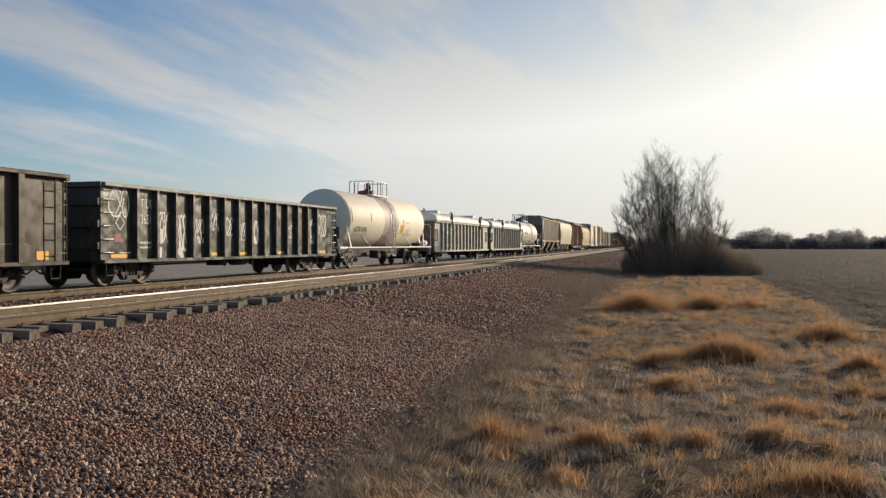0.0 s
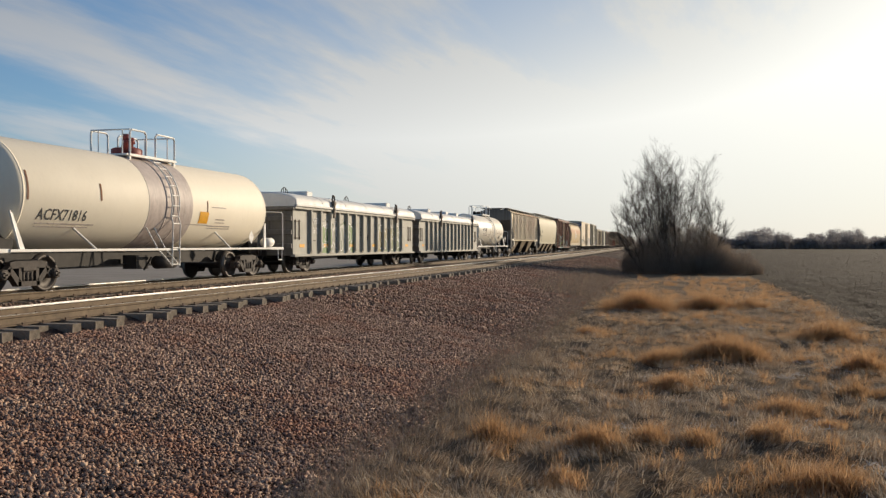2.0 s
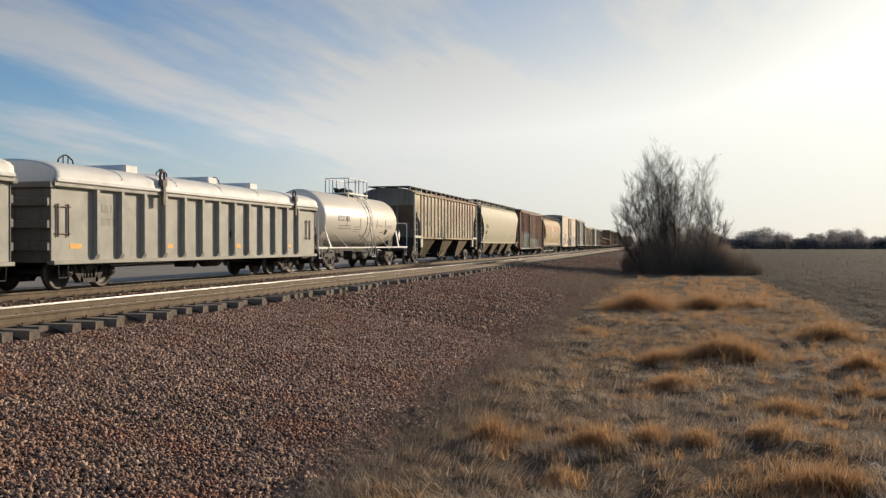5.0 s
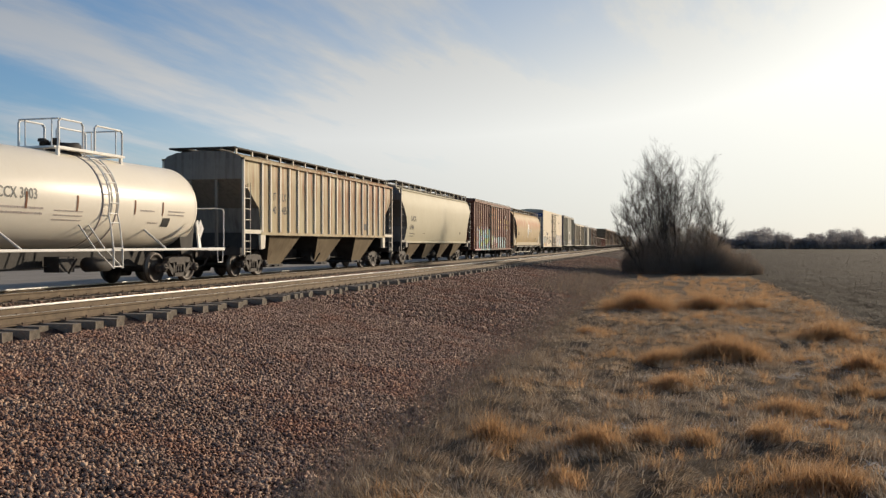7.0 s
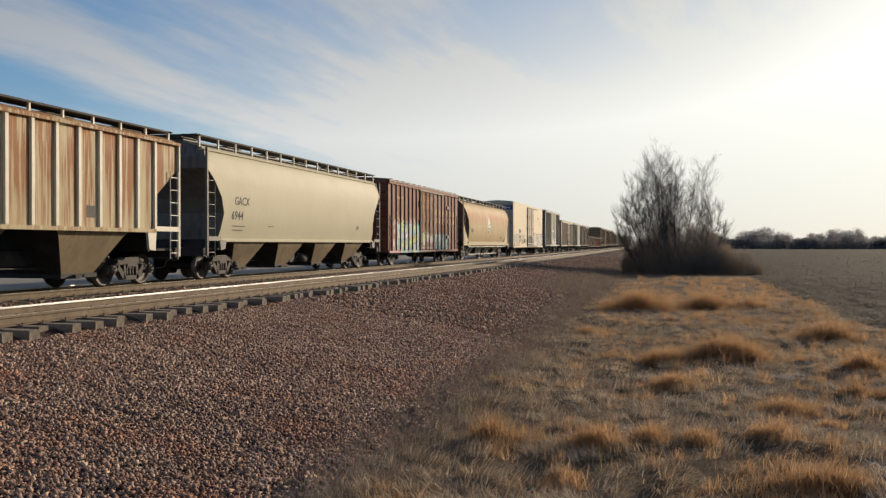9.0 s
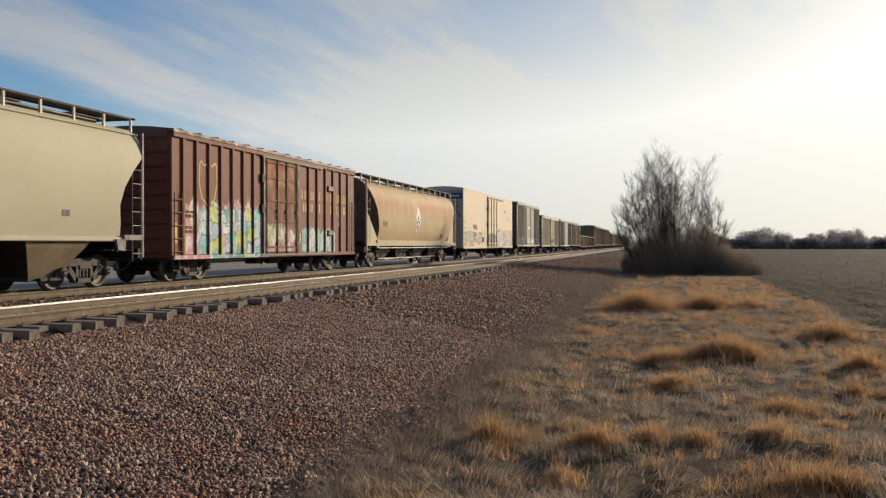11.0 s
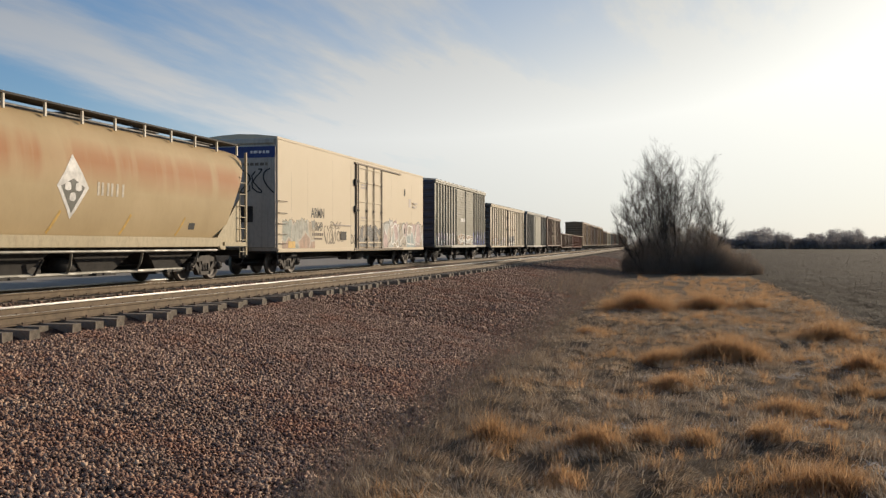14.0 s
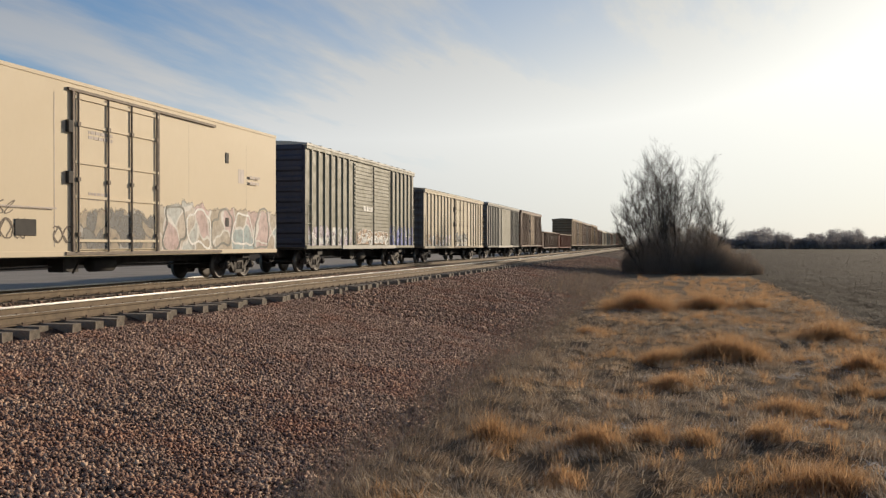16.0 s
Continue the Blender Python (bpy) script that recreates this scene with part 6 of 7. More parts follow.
def hopper_ends(car, n, z_sill, z_top, post_mat, shear=1.35):
    """End sills, corner posts, ladders and the bolster plates at both ends."""
    for y, d in ((0.0, 1), (n, -1)):
        e = lambda a, b: sorted((y + d * a, y + d * b))
        a = e(-0.05, 0.12)
        part("end_sill", boxed(-1.45, 1.45, a[0], a[1], 0.78, 1.05), MAT["under"], car)
        a = e(0.0, 1.5)
        part("end_deck", boxed(-1.35, 1.35, a[0], a[1], 0.98, 1.04), MAT["under"], car)
        for s in (-1, 1):
            x = sorted((s * 1.50, s * 1.58))
            a = e(0.0, 0.07)
            part("corner_post", boxed(x[0], x[1], a[0], a[1], 0.80, z_top), post_mat, car)
            a = e(0.05, shear)
            part("side_extension", boxed(x[0], x[1], a[0], a[1], z_sill - 0.02, z_sill + 0.12), post_mat, car)
            o = [(y + d * q, z) for q, z in ((shear - 0.08, z_sill), (shear + 0.36, z_sill), (shear + 0.28, 1.02), (shear - 0.02, 0.98))]
            bm = bmesh.new()
            slab(bm, o[::d], x[0], x[1])
            bmesh.ops.recalc_face_normals(bm, faces=bm.faces[:])
            part("bolster_plate", bm, post_mat, car)
        a = e(shear + 0.03, shear + 0.08)
        part("bolster_web", boxed(-1.40, 1.40, a[0], a[1], 0.96, z_sill + 0.03), MAT["under"], car)
        for x in (-0.5, 0.5):
            bm = bmesh.new()
            beam(bm, (x, y + d * 0.06, 1.0), (x, y + d * 0.06, z_top - 0.15), 0.10, 0.07)
            part("end_post", bm, MAT["shade_end"], car)
        a = e(0.10, 0.52)
        ladder(car, 1.56, a[0], a[1], 0.72, z_top * 0.80, 7, post_mat)
        bm = bmesh.new()
        slab(bm, [(y + d * 0.4, 0.62), (y + d * 2.6, 0.62), (y + d * 2.6, 1.3), (y + d * 0.4, 1.0)][::d], -0.28, 0.28)
        bmesh.ops.recalc_face_normals(bm, faces=bm.faces[:])
        part("shear_plate", bm, MAT["under"], car)


# ribbed tan hopper, streaked with rust
car = thing("covered_hopper_car", "tan ribbed covered hopper streaked with rust", "freight car", "cars of the freight train")
ends = ((4.6, 0.0), (3.43, 0.0), (2.47, 1.30), (1.55, 1.45))
prof = ((1.50, 1.56), (1.50, 2.47), (1.50, 3.43), (1.50, 4.15), (1.38, 4.26), (1.0, 4.38), (0.0, 4.44))
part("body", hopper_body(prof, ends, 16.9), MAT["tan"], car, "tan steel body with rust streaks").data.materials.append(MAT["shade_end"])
for y in (-0.012, 16.9):
    part("end_sheet", boxed(-1.48, 1.48, y, y + 0.012, 3.44, 4.14), MAT["shaded_grimy_white"], car)
posts(car, [1.5, 2.2] + [3.02 + 0.84 * k for k in range(16)], 1.50, 1.565, 1.58, 4.12, 0.12, MAT["tan_rib"], name="rib")
for s in (-1, 1):
    part("side_sill", boxed(min(s * 1.46, s * 1.60), max(s * 1.46, s * 1.60), 1.3, 15.6, 1.50, 1.60), MAT["tan"], car)
    part("top_chord", boxed(min(s * 1.46, s * 1.60), max(s * 1.46, s * 1.60), 0, 16.9, 4.10, 4.18), MAT["tan"], car)
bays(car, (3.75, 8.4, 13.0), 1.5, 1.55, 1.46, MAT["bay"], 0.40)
roof_walk(car, 16.9, 4.26, 4.54, MAT["shade_end"], 15)
hopper_ends(car, 16.9, 1.56, 4.15, MAT["tan_rib"])
for text, y, z in (("IT", 2.48, 2.80), ("LX", 3.27, 2.80), ("40", 2.46, 2.30), ("485", 3.24, 2.30)):
    lettering(text, 0.42, INK, car, y, z, 1.503, 0.72)
part("stencil", boxed(1.501, 1.505, 12.6, 12.95, 1.85, 2.15), INK, car, "small black stencil panel")
running_gear(car, 101.4, 16.9, 1.75)

# smooth cream hopper with rounded sides
car = thing("covered_hopper_car", "smooth cream covered hopper with a curved side", "freight car", "cars of the freight train")
ends = ((4.6, 0.30), (3.95, 0.02), (3.55, 0.02), (3.0, 0.75), (2.3, 1.12), (1.36, 0.92))
prof = ((1.44, 1.34), (1.52, 1.7), (1.58, 2.2), (1.60, 2.7), (1.60, 3.2), (1.57, 3.6), (1.49, 3.95), (1.40, 4.16), (1.22, 4.33), (0.7, 4.45), (0.0, 4.48))
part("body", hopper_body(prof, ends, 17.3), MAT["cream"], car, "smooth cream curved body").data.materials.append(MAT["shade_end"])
for s in (-1, 1):
    part("side_sill", cut_edges(boxed(min(s * 1.42, s * 1.52), max(s * 1.42, s * 1.52), 0.9, 16.4, 1.24, 1.36), 0.02), MAT["cream"], car)
    part("roof_edge", cut_edges(boxed(min(s * 1.22, s * 1.44), max(s * 1.22, s * 1.44), 0.05, 17.25, 4.17, 4.22), 0.015), MAT["cream"], car)
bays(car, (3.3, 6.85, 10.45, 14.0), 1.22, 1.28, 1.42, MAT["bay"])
roof_walk(car, 17.3, 4.38, 4.68, MAT["shade_end"], 15)
hopper_ends(car, 17.3, 1.30, 4.25, MAT["shade_end"], 0.9)
hug(lettering("GACX", 0.40, INK, car, 1.80, 2.50, 1.606, 0.95), prof)
hug(lettering("6944", 0.42, INK, car, 1.62, 2.00, 1.598, 1.0), prof)
hug(bars_of_writing(car, [(1.75, 1.76, 0.9, 0.04), (1.75, 1.62, 0.8, 0.04), (4.5, 1.8, 0.5, 0.03), (13.9, 1.85, 0.3, 0.16)], 1.565, MAT["shade_end"]), prof)
running_gear(car, 119.9, 17.3, 1.9)

def letter_blocks(car, y, z, widths, h, x, material, label="faded yellow letter block", profile=None):
    """A company's name as plain blocks, one for each letter."""
    for p, w in widths:
        bm = boxed(0, 0.003, 0, min(0.09, w), 0, h)
        if w > 0.2:                           # two uprights
            box(bm, 0, 0.003, w - 0.09, w, 0, h)
        block = part("letter_block", bm, material, car, label, at=pose(x, y + p, z))
        if profile:
            hug(block, profile)


# rounded hopper, cream below and rusted above, with a diamond emblem
car = thing("covered_hopper_car", "rust-stained cream covered hopper with a white diamond emblem", "freight car", "cars of the freight train")
ends = ((4.6, 0.55), (4.15, 0.60), (3.6, 1.0), (2.9, 1.55), (2.1, 2.0), (1.36, 2.2))
prof = ((1.34, 1.36), (1.44, 1.6), (1.54, 2.0), (1.60, 2.5), (1.62, 2.95), (1.58, 3.35), (1.48, 3.75), (1.34, 4.05), (1.12, 4.28), (0.7, 4.42), (0.0, 4.46))
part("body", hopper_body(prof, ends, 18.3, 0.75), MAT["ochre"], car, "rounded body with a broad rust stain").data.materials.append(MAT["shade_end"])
for s in (-1, 1):
    part("side_sill", cut_edges(boxed(min(s * 1.40, s * 1.56), max(s * 1.40, s * 1.56), 1.7, 16.6, 1.08, 1.38), 0.015), MAT["ochre_low"], car, "cream side sill")
    bm = bmesh.new()
    bar(bm, (s * 1.50, 2.0, 0.98), (s * 1.50, 16.3, 0.98), 0.035)
    bar(bm, (s * 0.95, 2.6, 0.40), (s * 0.95, 15.7, 0.40), 0.05)
    for k in range(5):
        y = 3.0 + 3.05 * k
        bars(bm, [(s * 1.48, y, 1.0), (s * 1.2, y + 0.3, 0.62), (s * 0.95, y + 0.5, 0.40)], 0.035)
    bmesh.ops.recalc_face_normals(bm, faces=bm.faces[:])
    part("discharge_pipe", bm, MAT["cap"], car, "pale discharge pipes under the car")
    for y, d in ((0.0, 1), (18.3, -1)):
        bm = bmesh.new()
        slab(bm, [(y + d * 0.25, 1.12), (y + d * 1.95, 1.12), (y + d * 1.95, 1.36), (y + d * 0.35, 2.75)][::d], min(s * 1.45, s * 1.49), max(s * 1.45, s * 1.49))
        bmesh.ops.recalc_face_normals(bm, faces=bm.faces[:])
        part("gusset_plate", bm, MAT["ochre_low"], car, "cream gusset plate")
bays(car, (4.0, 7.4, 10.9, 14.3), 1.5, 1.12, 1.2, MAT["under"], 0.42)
roof_walk(car, 18.3, 4.34, 4.63, MAT["shade_end"], 14)
hopper_ends(car, 18.3, 1.12, 4.34, MAT["ochre_low"], 1.6)
bm = bmesh.new()
flat_shape(bm, [(8.40, 2.58), (9.0, 3.38), (9.6, 2.58), (9.0, 1.78)], 1.622)
hug(part("emblem", bm, CHALK, car, "white diamond emblem"), prof)
bm = bmesh.new()
flat_shape(bm, [(8.55, 2.58), (9.0, 2.78), (9.45, 2.58), (9.0, 1.93)], 1.626)
lift(hug(part("emblem_field", bm, MAT["slate"], car), prof), 0.003)
bm = bmesh.new()
for y, z in ((8.8, 2.58), (9.2, 2.58), (9.0, 2.33)):
    flat_shape(bm, blob(random.Random(3), y, z, 0.11, 0.11, 0.05), 1.629)
lift(hug(part("emblem_dots", bm, CHALK, car), prof), 0.006)
letter_blocks(car, 9.95, 2.42, ((0.0, 0.26), (0.40, 0.26), (0.80, 0.34)), 0.34, 1.621, MAT["faint"], "faint pale letter block", prof)
hug(lettering("51342", 0.36, INK, car, 2.55, 2.10, 1.60, 0.8), prof)
bm = bmesh.new()
for y in (2.7, 5.4, 8.3, 11.2, 14.0):
    stroke(bm, [(y, 1.45), (y + 0.3, 1.95)], 1.56, 0.09)
hug(part("yellow_marks", bm, MAT["gold"], car, "slanting yellow paint marks"), prof)
hug(part("stencil", boxed(1.560, 1.563, 14.6, 14.95, 1.62, 1.82), INK, car), prof)
running_gear(car, 156.0, 18.3, 2.0)


# ---- boxcars ----
def boxcar(start, n, z0, z1, skin, roof, label, post_ys, doors, door_mat, inset=2.0, xi=1.53, xo=1.60, end_mat=None, door_style="plug", turning=True, name="boxcar", ribs=True, door_bar=None, smooth=False):
    car = thing(name, label, "freight car", "cars of the freight train")
    body = part("body", cut_edges(boxed(-xi, xi, 0.0, n, z0 + 0.05, z1 - 0.12), 0.02), skin, car)
    bm = bmesh.new()
    rows = []
    over = 0.004 - (xo - xi) if smooth else 0.02
    for x, z in ((-xo - over, z1 - 0.12), (-xo - over, z1 - 0.03), (-0.8, z1 + 0.06), (0, z1 + 0.10), (0.8, z1 + 0.06), (xo + over, z1 - 0.03), (xo + over, z1 - 0.12)):
        rows.append([bm.verts.new((x, y, z)) for y in (-0.02, n + 0.02)])
    for a, b in zip(rows, rows[1:]):
        bm.faces.new((a[0], b[0], b[1], a[1]))
    bm.faces.new([r[0] for r in rows][::-1])
    bm.faces.new([r[1] for r in rows])
    bm.faces.new((rows[0][0], rows[0][1], rows[-1][1], rows[-1][0]))
    if ribs:
        for k in range(int(n / 1.1)):
            y = 0.55 + 1.1 * k
            for s in (-1, 1):
                beam(bm, (s * 0.02, y, z1 + 0.115), (s * (xo - 0.02), y, z1 - 0.005), 0.10, 0.05, (0, 1, 0))
    bmesh.ops.recalc_face_normals(bm, faces=bm.faces[:])
    part("roof", bm, roof, car)
    for s in (-1, 1):
        part("side_sill", cut_edges(boxed(min(s * (xi - 0.05), s * (xo - 0.005)), max(s * (xi - 0.05), s * (xo - 0.005)), 0, n, z0, z0 + 0.14), 0.012), skin, car)
        if not smooth:
            part("eave", cut_edges(boxed(min(s * (xi - 0.05), s * (xo + 0.005)), max(s * (xi - 0.05), s * (xo + 0.005)), 0, n, z1 - 0.26, z1 - 0.125), 0.012), skin, car)
    for y, d in ((0.0, 1), (n, -1)):
        bm = bmesh.new()
        k = int((z1 - z0) / 0.42)
        for i in range(k):
            z = z0 + 0.3 + (z1 - z0 - 0.5) * i / (k - 1)
            o = [(y + d * 0.01, z - 0.15), (y - d * 0.07, z - 0.06), (y - d * 0.07, z + 0.06), (y + d * 0.01, z + 0.15)]
            slab(bm, o[::d], -xi + 0.12, xi - 0.12)
        bmesh.ops.recalc_face_normals(bm, faces=bm.faces[:])
        part("end_corrugation", bm, end_mat or skin, car)
        a = sorted((y - d * 0.006, y + d * 0.004))
        part("end_panel", boxed(-xi + 0.015, xi - 0.015, a[0], a[1], z0 + 0.06, z1 - 0.13), end_mat or skin, car)
        a = sorted((y + d * 0.06, y + d * 0.48))
        if not smooth:
            ladder(car, xo - 0.01, a[0], a[1], z0 + 0.05, z0 + (2.0 if d == 1 else 2.4), 5, skin)
        stirrup(car, y + d * 0.28, z0, 1.5, MAT["under"])
    if post_ys:
        posts(car, post_ys, xi, xo, z0 + 0.10, z1 - 0.22, 0.13, skin)
    for a, b in doors:
        zt, zb = z1 - 0.33, z0 + 0.16
        door = part("door", cut_edges(boxed(xi - 0.01, xi + 0.05, a, b, zb, zt), 0.01), door_mat, car)
        if door_style == "plug":
            h = zt - zb
            for y in (a + 0.12, a + (b - a) * 0.36, a + (b - a) * 0.64, b - 0.12):
                bm = bmesh.new()
                bar(bm, (xi + 0.09, y, zb - 0.05), (xi + 0.09, y, zt), 0.028)
                for z in (zb + h * 0.1, zb + h * 0.45, zb + h * 0.8):
                    box(bm, xi + 0.05, xi + 0.13, y - 0.05, y + 0.05, z - 0.05, z + 0.05)
                part("lock_rod", bm, MAT["hardware"], door)
            for k in (0.06, 0.34, 0.56, 0.8, 0.97):
                part("door_bar", boxed(xi + 0.045, xi + 0.085, a + 0.01, b - 0.01, zb + h * k - 0.035, zb + h * k + 0.035), door_bar or door_mat, door)
            for y in (a - 0.02, b + 0.02):
                part("door_frame", cut_edges(boxed(xi, xi + 0.075, y - 0.045, y + 0.045, zb - 0.04, zt + 0.02), 0.008), MAT["hardware"], door)
            for z in (zb + h * 0.42, zb + h * 0.74):
                part("hinge_box", cut_edges(boxed(xi, xi + 0.10, a - 0.26, a - 0.08, z, z + 0.30), 0.01), MAT["under"], door)
            part("upper_door_track", boxed(xi, xo + 0.03, a - 0.2, b + (b - a) * 0.9, zt + 0.02, zt + 0.09), MAT["hardware"], car)
            part("lower_door_track", boxed(xi, xo + 0.03, a - 0.3, b + (b - a) * 1.0, zb - 0.12, zb - 0.04), MAT["hardware"], car)
        else:
            bm = bmesh.new()
            k = int((zt - zb) / 0.17)
            for i in range(k):
                z = zb + (zt - zb) * (i + 0.5) / k
                slab(bm, [(a + 0.08, z - 0.06), (b - 0.08, z - 0.06), (b - 0.08, z + 0.04), (a + 0.08, z + 0.04)], xi + 0.045, xi + 0.085)
            part("door_corrugation", bm, door_mat, door)
            bm = bmesh.new()
            bar(bm, (xi + 0.12, b - 0.06, zb), (xi + 0.12, b - 0.06, zt), 0.025)
            part("lock_rod", bm, MAT["hardware"], door)
    if doors and door_style != "plug":
        a, b = doors[0][0], doors[-1][1]
        part("door_track", boxed(xi, xo + 0.04, a - 1.6, b + 0.9, z0 - 0.02, z0 + 0.15), MAT["grey_top"], car, "pale door track")
    part("underside", boxed(-xi + 0.1, xi - 0.1, 0.1, n - 0.1, z0 - 0.04, z0 + 0.06), MAT["under"], car)
    for y in (inset, n - inset):
        part("bolster", boxed(-1.35, 1.35, y - 0.25, y + 0.25, max(0.7, z0 - 0.25), z0 + 0.02), MAT["under"], car)
    running_gear(car, start, n, inset, turning)
    return car


car = boxcar(138.7, 15.6, 0.70, 4.62, MAT["maroon"], MAT["maroon_roof"], "maroon boxcar with yellow markings and colourful graffiti", [0.60 + 0.78 * k for k in range(7)] + [10.2 + 0.9 * k for k in range(6)], [(6.1, 9.0)], MAT["door"], xi=1.53)
part("door_panel", cut_edges(boxed(1.579, 1.586, 6.35, 8.75, 3.30, 4.12), 0.002), MAT["rust_panel"], car, "rust-orange upper door panel")
for y in (6.02, 9.08):
    part("door_post", cut_edges(boxed(1.53, 1.625, y - 0.06, y + 0.06, 0.80, 4.36), 0.012), MAT["maroon_roof"], car, "dark door post")
letter_blocks(car, 9.55, 2.98, ((0.0, 0.4), (0.72, 0.09), (0.92, 0.3), (1.55, 0.36), (2.32, 0.38), (3.08, 0.36), (3.84, 0.3), (4.22, 0.08), (4.6, 0.34)), 0.36, 1.532, MAT["gold"])
letter_blocks(car, 9.55, 2.48, ((0.16, 0.3), (0.80, 0.3), (1.56, 0.34), (2.32, 0.3), (3.08, 0.34), (3.84, 0.34), (4.62, 0.26)), 0.36, 1.532, MAT["gold"])
bm = bmesh.new()
stroke(bm, [(1.62, 3.7), (1.73, 3.78), (1.91, 3.66), (2.15, 3.72), (2.39, 3.66), (2.57, 3.78), (2.68, 3.7), (2.71, 3.1), (2.55, 2.62), (2.15, 2.38), (1.75, 2.62), (1.59, 3.1), (1.62, 3.7)], 1.532, 0.05)
part("shield_emblem", bm, MAT["gold"], car, "faded yellow shield outline")
bars_of_writing(car, [(0.75, 1.98, 0.5, 0.10), (0.75, 2.12, 0.5, 0.08), (0.75, 1.5, 0.5, 0.10), (0.75, 1.64, 0.5, 0.08)], 1.532, MAT["gold"])
PINKS = mural("pink_mist", ((0.55, 0.20, 0.20), (0.72, 0.62, 0.58), (0.62, 0.28, 0.29)), 0.7, 2.95, 0.9, 0.85, 2.6)
BRIGHTS = mural("bright_letters", ((0.05, 0.22, 0.27), (0.50, 0.62, 0.04), (0.20, 0.60, 0.62), (0.50, 0.58, 0.03), (0.68, 0.66, 0.66), (0.42, 0.48, 0.62), (0.58, 0.28, 0.32), (0.12, 0.48, 0.47), (0.40, 0.62, 0.60)), 0.7, 2.6, 0.5, 1.0, 2.7, (0.10, 0.13, 0.14))
DOORS = mural("door_scrawls", ((0.30, 0.18, 0.10), (0.60, 0.50, 0.46), (0.52, 0.20, 0.20), (0.45, 0.52, 0.16), (0.66, 0.64, 0.60)), 0.7, 2.2, 0.8, 0.8, 2.6, (0.66, 0.64, 0.60))
AQUAS = mural("aqua_letters", ((0.16, 0.36, 0.38), (0.40, 0.56, 0.55), (0.30, 0.50, 0.50), (0.52, 0.55, 0.53)), 0.7, 2.0, 0.5, 0.95, 2.0, (0.12, 0.16, 0.17))
sprayed(car, PINKS, 1.533, 0.75, 6.0, 0.86, 2.95, "pink sprayed mist behind the letters")
sprayed(car, BRIGHTS, 1.536, 1.3, 6.0, 0.86, 2.6, "aqua, lime and white sprayed letters with dark outlines")
sprayed(car, PINKS, 1.5955, 0.1, 2.2, 0.71, 0.83)
sprayed(car, BRIGHTS, 1.5955, 2.2, 6.4, 0.71, 0.83)
sprayed(car, DOORS, 1.5835, 6.2, 8.95, 0.9, 2.3, "white, red and lime scrawls across the door")
sprayed(car, AQUAS, 1.533, 9.6, 13.2, 0.86, 2.0, "aqua sprayed letters")
for k in range(1, 7):
    sprayed(car, BRIGHTS if k > 1 else PINKS, 1.601, 0.545 + 0.78 * k, 0.655 + 0.78 * k, 0.82, 2.6)
for k in range(4):
    sprayed(car, AQUAS, 1.601, 10.145 + 0.9 * k, 10.255 + 0.9 * k, 0.82, 1.9)
part("yellow_mark", boxed(1.532, 1.536, 0.15, 0.3, 1.2, 1.8), MAT["gold"], car)
part("yellow_mark", boxed(1.532, 1.536, 9.35, 9.47, 1.2, 1.6), MAT["gold"], car)
for z in (3.45, 1.55):
    part("door_stop", cut_edges(boxed(1.47, 1.64, 12.2, 12.75, z, z + 0.22), 0.02), MAT["maroon_roof"], car)
scrawl(car, 1.534, 13.6, 1.95, 0.35, 0.55, CHALK, 8, 2)

# white refrigerator car
car = boxcar(176.8, 20.2, 0.86, 5.24, MAT["reefer"], MAT["reefer"], "cream-white refrigerator car with graffiti along its lower side", [], [(8.55, 12.25)], MAT["reefer"], xi=1.56, xo=1.60, end_mat=MAT["reefer_end"], name="refrigerator_car", ribs=False, smooth=True)
part("end_panel", boxed(-1.52, 1.52, -0.095, -0.075, 1.05, 4.85), MAT["reefer_end"], car, "grimy white end panel")
part("blue_stripe", boxed(-1.50, 1.50, -0.103, -0.097, 4.42, 4.84), MAT["blue"], car, "blue stripe across the end")
part("machinery_recess", boxed(-0.9, 0.6, -0.103, -0.097, 2.0, 2.6), MAT["under"], car)
scr = scrawl(car, 0.0, 0.2, 3.1, 1.9, 0.9, INK, 41, 4)
scr.matrix_basis = pose(-0.6, -0.098, 0, 0, 0, -90)
# grab irons coloured dark to stand for their shadow lines
grabs(car, 1.56, 0.05, 0.75, (1.2, 1.55, 1.95, 2.35, 2.8), MAT["hardware"])
lettering("ARMN", 0.58, INK, car, 3.2, 2.27, 1.566, 0.88)
lettering("110649", 0.56, INK, car, 3.2, 1.72, 1.566, 0.74)
bars_of_writing(car, [(3.3, 1.52, 1.2, 0.12), (3.5, 1.36, 0.9, 0.08)], 1.5695, MAT["hardware"])
writing = bars_of_writing(car, [(1.1, 4.58, 0.8, 0.10)], 0.0, CHALK)
writing.matrix_basis = pose(-0.6, -0.106, 0, 0, 0, -90)
writing = bars_of_writing(car, [(0.4, 4.12, 1.4, 0.11)], 0.0, MAT["hardware"])
writing.matrix_basis = pose(-0.6, -0.098, 0, 0, 0, -90)
for y, z0, z1 in ((1.25, 2.4, 4.0), (2.85, 2.3, 4.7), (5.6, 1.1, 4.8), (14.0, 1.1, 4.8), (17.8, 2.4, 4.6)):
    part("panel_seam", boxed(1.56, 1.5612, y, y + 0.016, z0, z1), MAT["reefer_seam"], car)
bars_of_writing(car, [(17.95, 3.45, 0.8, 0.10), (17.95, 3.25, 0.7, 0.10), (9.1, 3.95, 1.0, 0.08), (9.1, 3.82, 1.0, 0.08), (9.1, 2.4, 0.9, 0.07), (9.1, 2.28, 0.9, 0.07), (5.5, 2.0, 2.4, 0.04)], 1.615, MAT["band"])
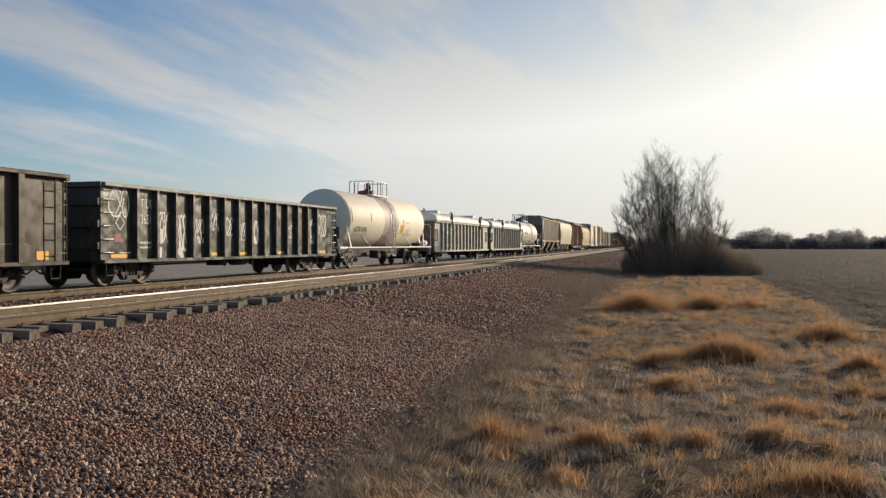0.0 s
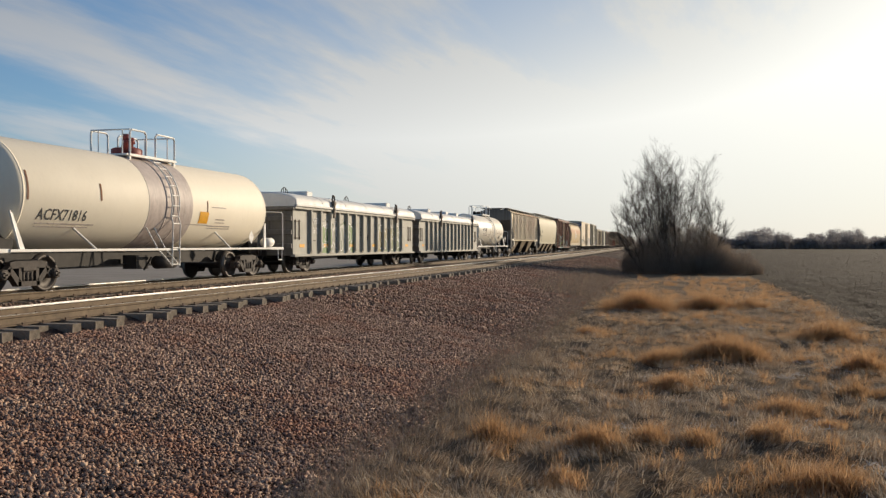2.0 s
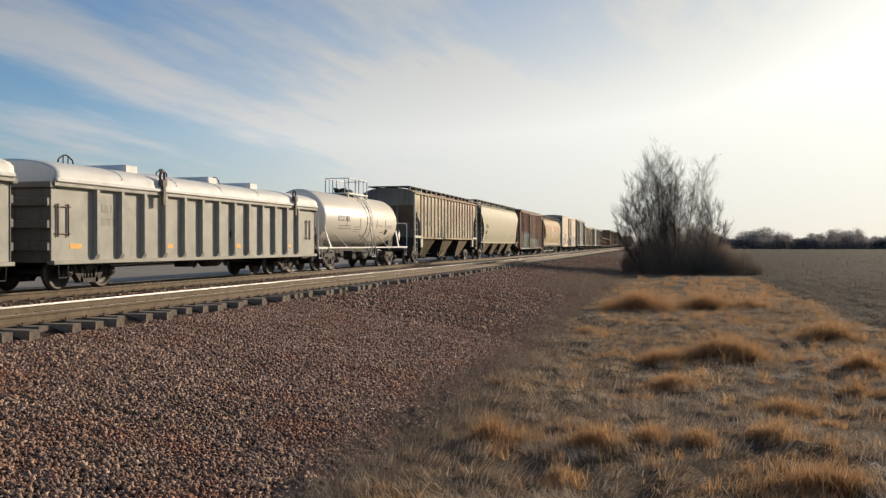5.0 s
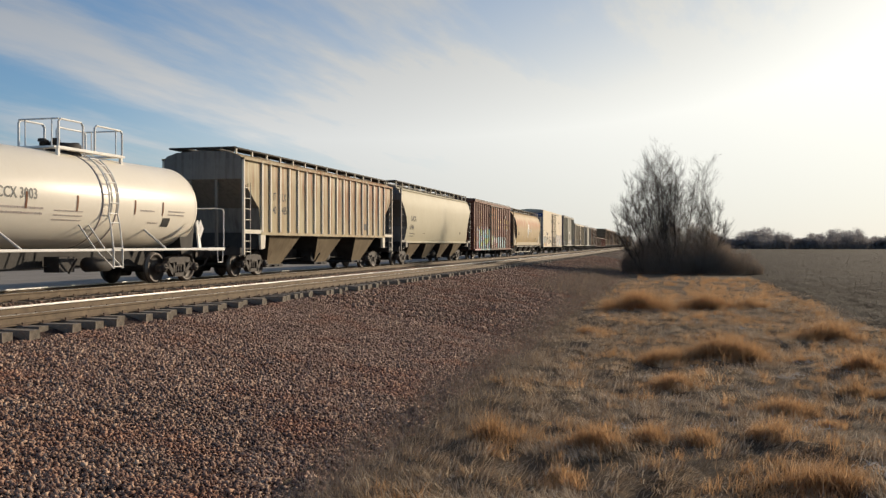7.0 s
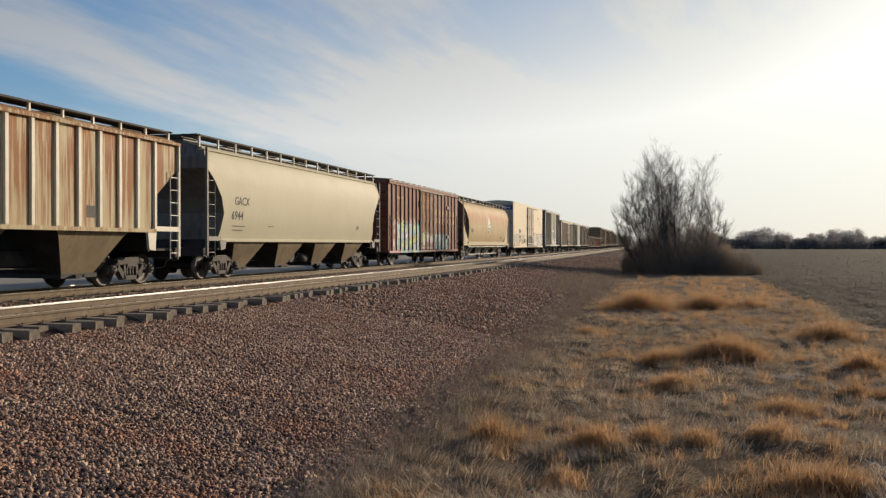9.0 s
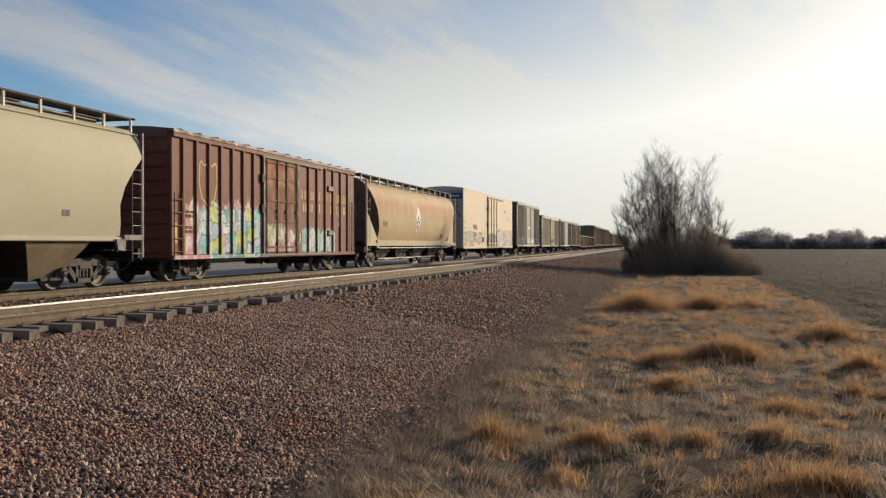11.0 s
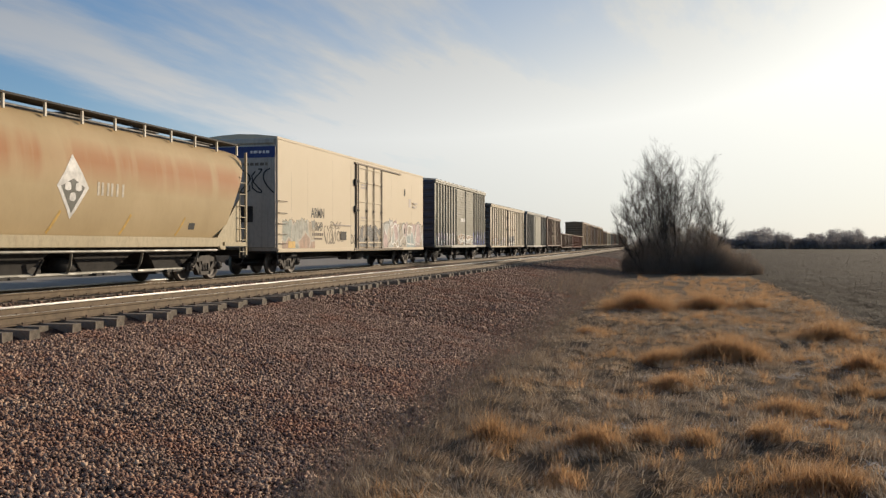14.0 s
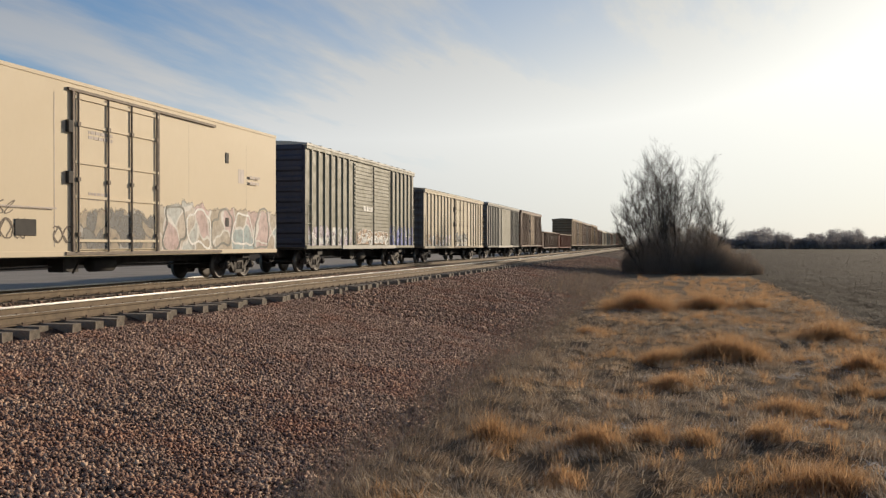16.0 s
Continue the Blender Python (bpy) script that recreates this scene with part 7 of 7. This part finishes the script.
part("emblem", boxed(1.562, 1.566, 17.2, 17.62, 3.25, 3.72), MAT["band"], car, "small faded shield emblem")
part("vent", cut_edges(boxed(1.56, 1.58, 16.3, 16.52, 3.85, 4.2), 0.01), MAT["under"], car, "small dark vent")
part("vent", cut_edges(boxed(1.56, 1.58, 16.3, 16.52, 1.75, 2.05), 0.01), MAT["under"], car, "small dark vent")
part("panel", cut_edges(boxed(1.56, 1.585, 6.55, 7.25, 1.36, 1.74), 0.01), MAT["under"], car, "dark square vent panel")
part("seam", boxed(1.56, 1.566, 7.88, 7.90, 1.1, 4.8), MAT["band"], car)
FADED = mural("faded_letters", ((0.30, 0.33, 0.28), (0.55, 0.44, 0.30), (0.35, 0.38, 0.33), (0.50, 0.30, 0.20), (0.42, 0.42, 0.36)), 0.8, 2.35, 0.5, 0.8, 1.2, (0.58, 0.52, 0.43))
SANDY = mural("sandy_letters", ((0.36, 0.28, 0.19), (0.28, 0.38, 0.40), (0.52, 0.44, 0.36), (0.40, 0.33, 0.24), (0.52, 0.36, 0.34), (0.46, 0.48, 0.46)), 0.8, 2.5, 0.4, 0.95, 1.15, (0.68, 0.66, 0.62))
INKY = mural("inky_letters", ((0.20, 0.20, 0.19), (0.48, 0.46, 0.42), (0.42, 0.34, 0.24), (0.14, 0.14, 0.14)), 0.8, 2.2, 0.5, 0.75, 2.2, (0.08, 0.08, 0.08))
sprayed(car, FADED, 1.562, 0.4, 3.6, 0.88, 2.4, "faded grey-green and rust graffiti")
part("yellow_mark", boxed(1.566, 1.570, 0.95, 1.6, 1.02, 1.28), MAT["gold"], car)
sprayed(car, SANDY, 1.562, 12.35, 20.2, 0.88, 2.55, "sand, blue-grey and pink graffiti with white outlines")
sprayed(car, INKY, 1.612, 8.7, 12.1, 1.05, 2.15, "black and grey scrawls across the door")
for k in range(5):
    rnd = random.Random(70 + k)
    line = bmesh.new()
    o = blob(rnd, 13.2 + 1.45 * k, 1.65, 0.62, 0.60, 0.17, 30)
    stroke(line, o + o[:1], 1.5655, 0.07)
    tagged(part("graffiti_outline", line, CHALK if k % 2 else MAT["slate"], car), kind="stuff")
for k, (y, z, n2, h) in enumerate(((4.6, 1.2, 1.4, 0.75), (6.1, 1.3, 0.8, 0.45), (5.2, 1.85, 1.4, 0.3), (7.85, 1.2, 0.7, 0.4))):
    scrawl(car, 1.564, y, z, n2, h, MAT["hardware"], 50 + k, 4)

# grey-green high boxcar with ribbed double doors
car = boxcar(199.8, 15.6, 0.98, 5.30, MAT["grey"], MAT["grey_top"], "tall grey-green boxcar with corrugated double doors and blue graffiti", [0.6 + 0.72 * k for k in range(7)] + [11.5 + 0.72 * k for k in range(6)], [(5.6, 8.3), (8.3, 11.0)], MAT["grey"], door_style="ribbed", end_mat=MAT["dark_end"])
graffiti(car, 1.533, 11.1, 15.4, 1.1, 2.2, ("navy", "slate"), None, 6, 61)
graffiti(car, 1.533, 0.3, 5.4, 1.1, 2.0, ("mauve", "silver"), None, 4, 62)
graffiti(car, 1.620, 5.8, 10.6, 1.15, 1.9, ("brownish", "silver", "slate"), CHALK, 6, 63)
sprayed_posts(car, [11.5 + 0.72 * k for k in range(6)], 1.60, 1.1, 2.25, ("navy", "navy", "slate"), 64)
sprayed_posts(car, [0.6 + 0.72 * k for k in range(4)], 1.60, 1.1, 1.8, ("mauve", "silver"), 65)
bars_of_writing(car, [(6.8, 2.75, 1.3, 0.24)], 1.619, CHALK)

# yellowed insulated boxcar
car = boxcar(217.6, 17.2, 0.92, 4.54, MAT["yellow_white"], MAT["yellow_white"], "yellowed white insulated boxcar with a plug door", [0.8 + 0.85 * k for k in range(8)] + [12.9 + 0.85 * k for k in range(5)], [(7.8, 11.6)], MAT["yellow_white"], end_mat=MAT["shade_end"])
graffiti(car, 1.533, 0.5, 7.0, 1.0, 1.8, ("silver", "brownish", "mauve"), MAT["band"], 6, 71)
graffiti(car, 1.585, 8.0, 11.4, 1.05, 2.0, ("silver", "slate"), INK, 4, 72)
boxcar(236.6, 15.4, 0.92, 4.58, MAT["slate"], MAT["grey_top"], "dark slate boxcar with pale corrugated doors", [0.6 + 0.72 * k for k in range(7)] + [11.2 + 0.72 * k for k in range(6)], [(6.0, 10.4)], MAT["grey"], door_style="ribbed")
boxcar(253.4, 14.8, 0.95, 4.58, MAT["brown"], MAT["maroon_roof"], "brown boxcar with a pale pinkish door", [0.6 + 0.7 * k for k in range(7)] + [9.9 + 0.7 * k for k in range(7)], [(5.8, 9.0)], MAT["tanbox"], turning=False)

# the far end of the train
s = 270.0
gondola(s, 15.6, 0.7, 2.7, [1.2 + 1.1 * k for k in range(13)], MAT["brown"], MAT["brown"], "low rust-brown gondola far down the train", turning=False)
gondola(287.2, 16.6, 0.7, 2.6, [1.2 + 1.1 * k for k in range(14)], MAT["maroon"], MAT["brown"], "low dark gondola far down the train", turning=False)
for k, (a, n, z1, m) in enumerate(((305.4, 19.0, 5.15, "tanbox"), (326.2, 18.4, 5.1, "brown"), (346.4, 18.4, 5.15, "tanbox"), (366.6, 16.0, 4.5, "brown"), (384.4, 16.0, 4.4, "yellow_white"), (402.2, 15.6, 4.5, "slate"), (419.6, 18.0, 4.4, "brown"), (439.4, 16.0, 4.6, "grey"), (457.2, 16.0, 4.4, "maroon"), (475.0, 19.0, 5.0, "tanbox"), (495.8, 16.0, 4.4, "slate"), (513.6, 16.0, 4.4, "brown"), (531.4, 16.0, 4.4, "yellow_white"))):
    boxcar(a, n, 0.95, z1, MAT[m], MAT["grey_top"] if m in ("yellow_white", "grey") else MAT[m], {"tanbox": "tan-brown", "brown": "brown", "yellow_white": "yellowed white", "slate": "dark slate", "grey": "grey", "maroon": "maroon"}[m] + " boxcar far down the train", [0.7 + 1.3 * j for j in range(int((n / 2 - 2.4) / 1.3) + 1)] + [n - 0.7 - 1.3 * j for j in range(int((n / 2 - 2.4) / 1.3) + 1)], [(n / 2 - 1.6, n / 2 + 1.6)], MAT[m], turning=False)


def motions():
    """The train rolls by; its wheels turn with the way that it has gone."""
    for car, start, n, sets in train:
        rows = []
        for k in range(33):
            t = k * 0.5
            y = start - travelled(t)
            b0, b1 = bend(y), bend(y + n)
            rows.append((t, pose(TRAIN_TRACK + b0, y, 0, 0, 0, math.degrees(math.atan2(b0 - b1, n)))))
        walk(car, rows)
        for wheel, d in sets:
            walk(wheel, [(k / FPS, pose(0, d, WHEEL_R, math.degrees(travelled(k / FPS) / WHEEL_R) % 360, 0, 0)) for k in range(int(CLIP * FPS) + 1)])


motions()
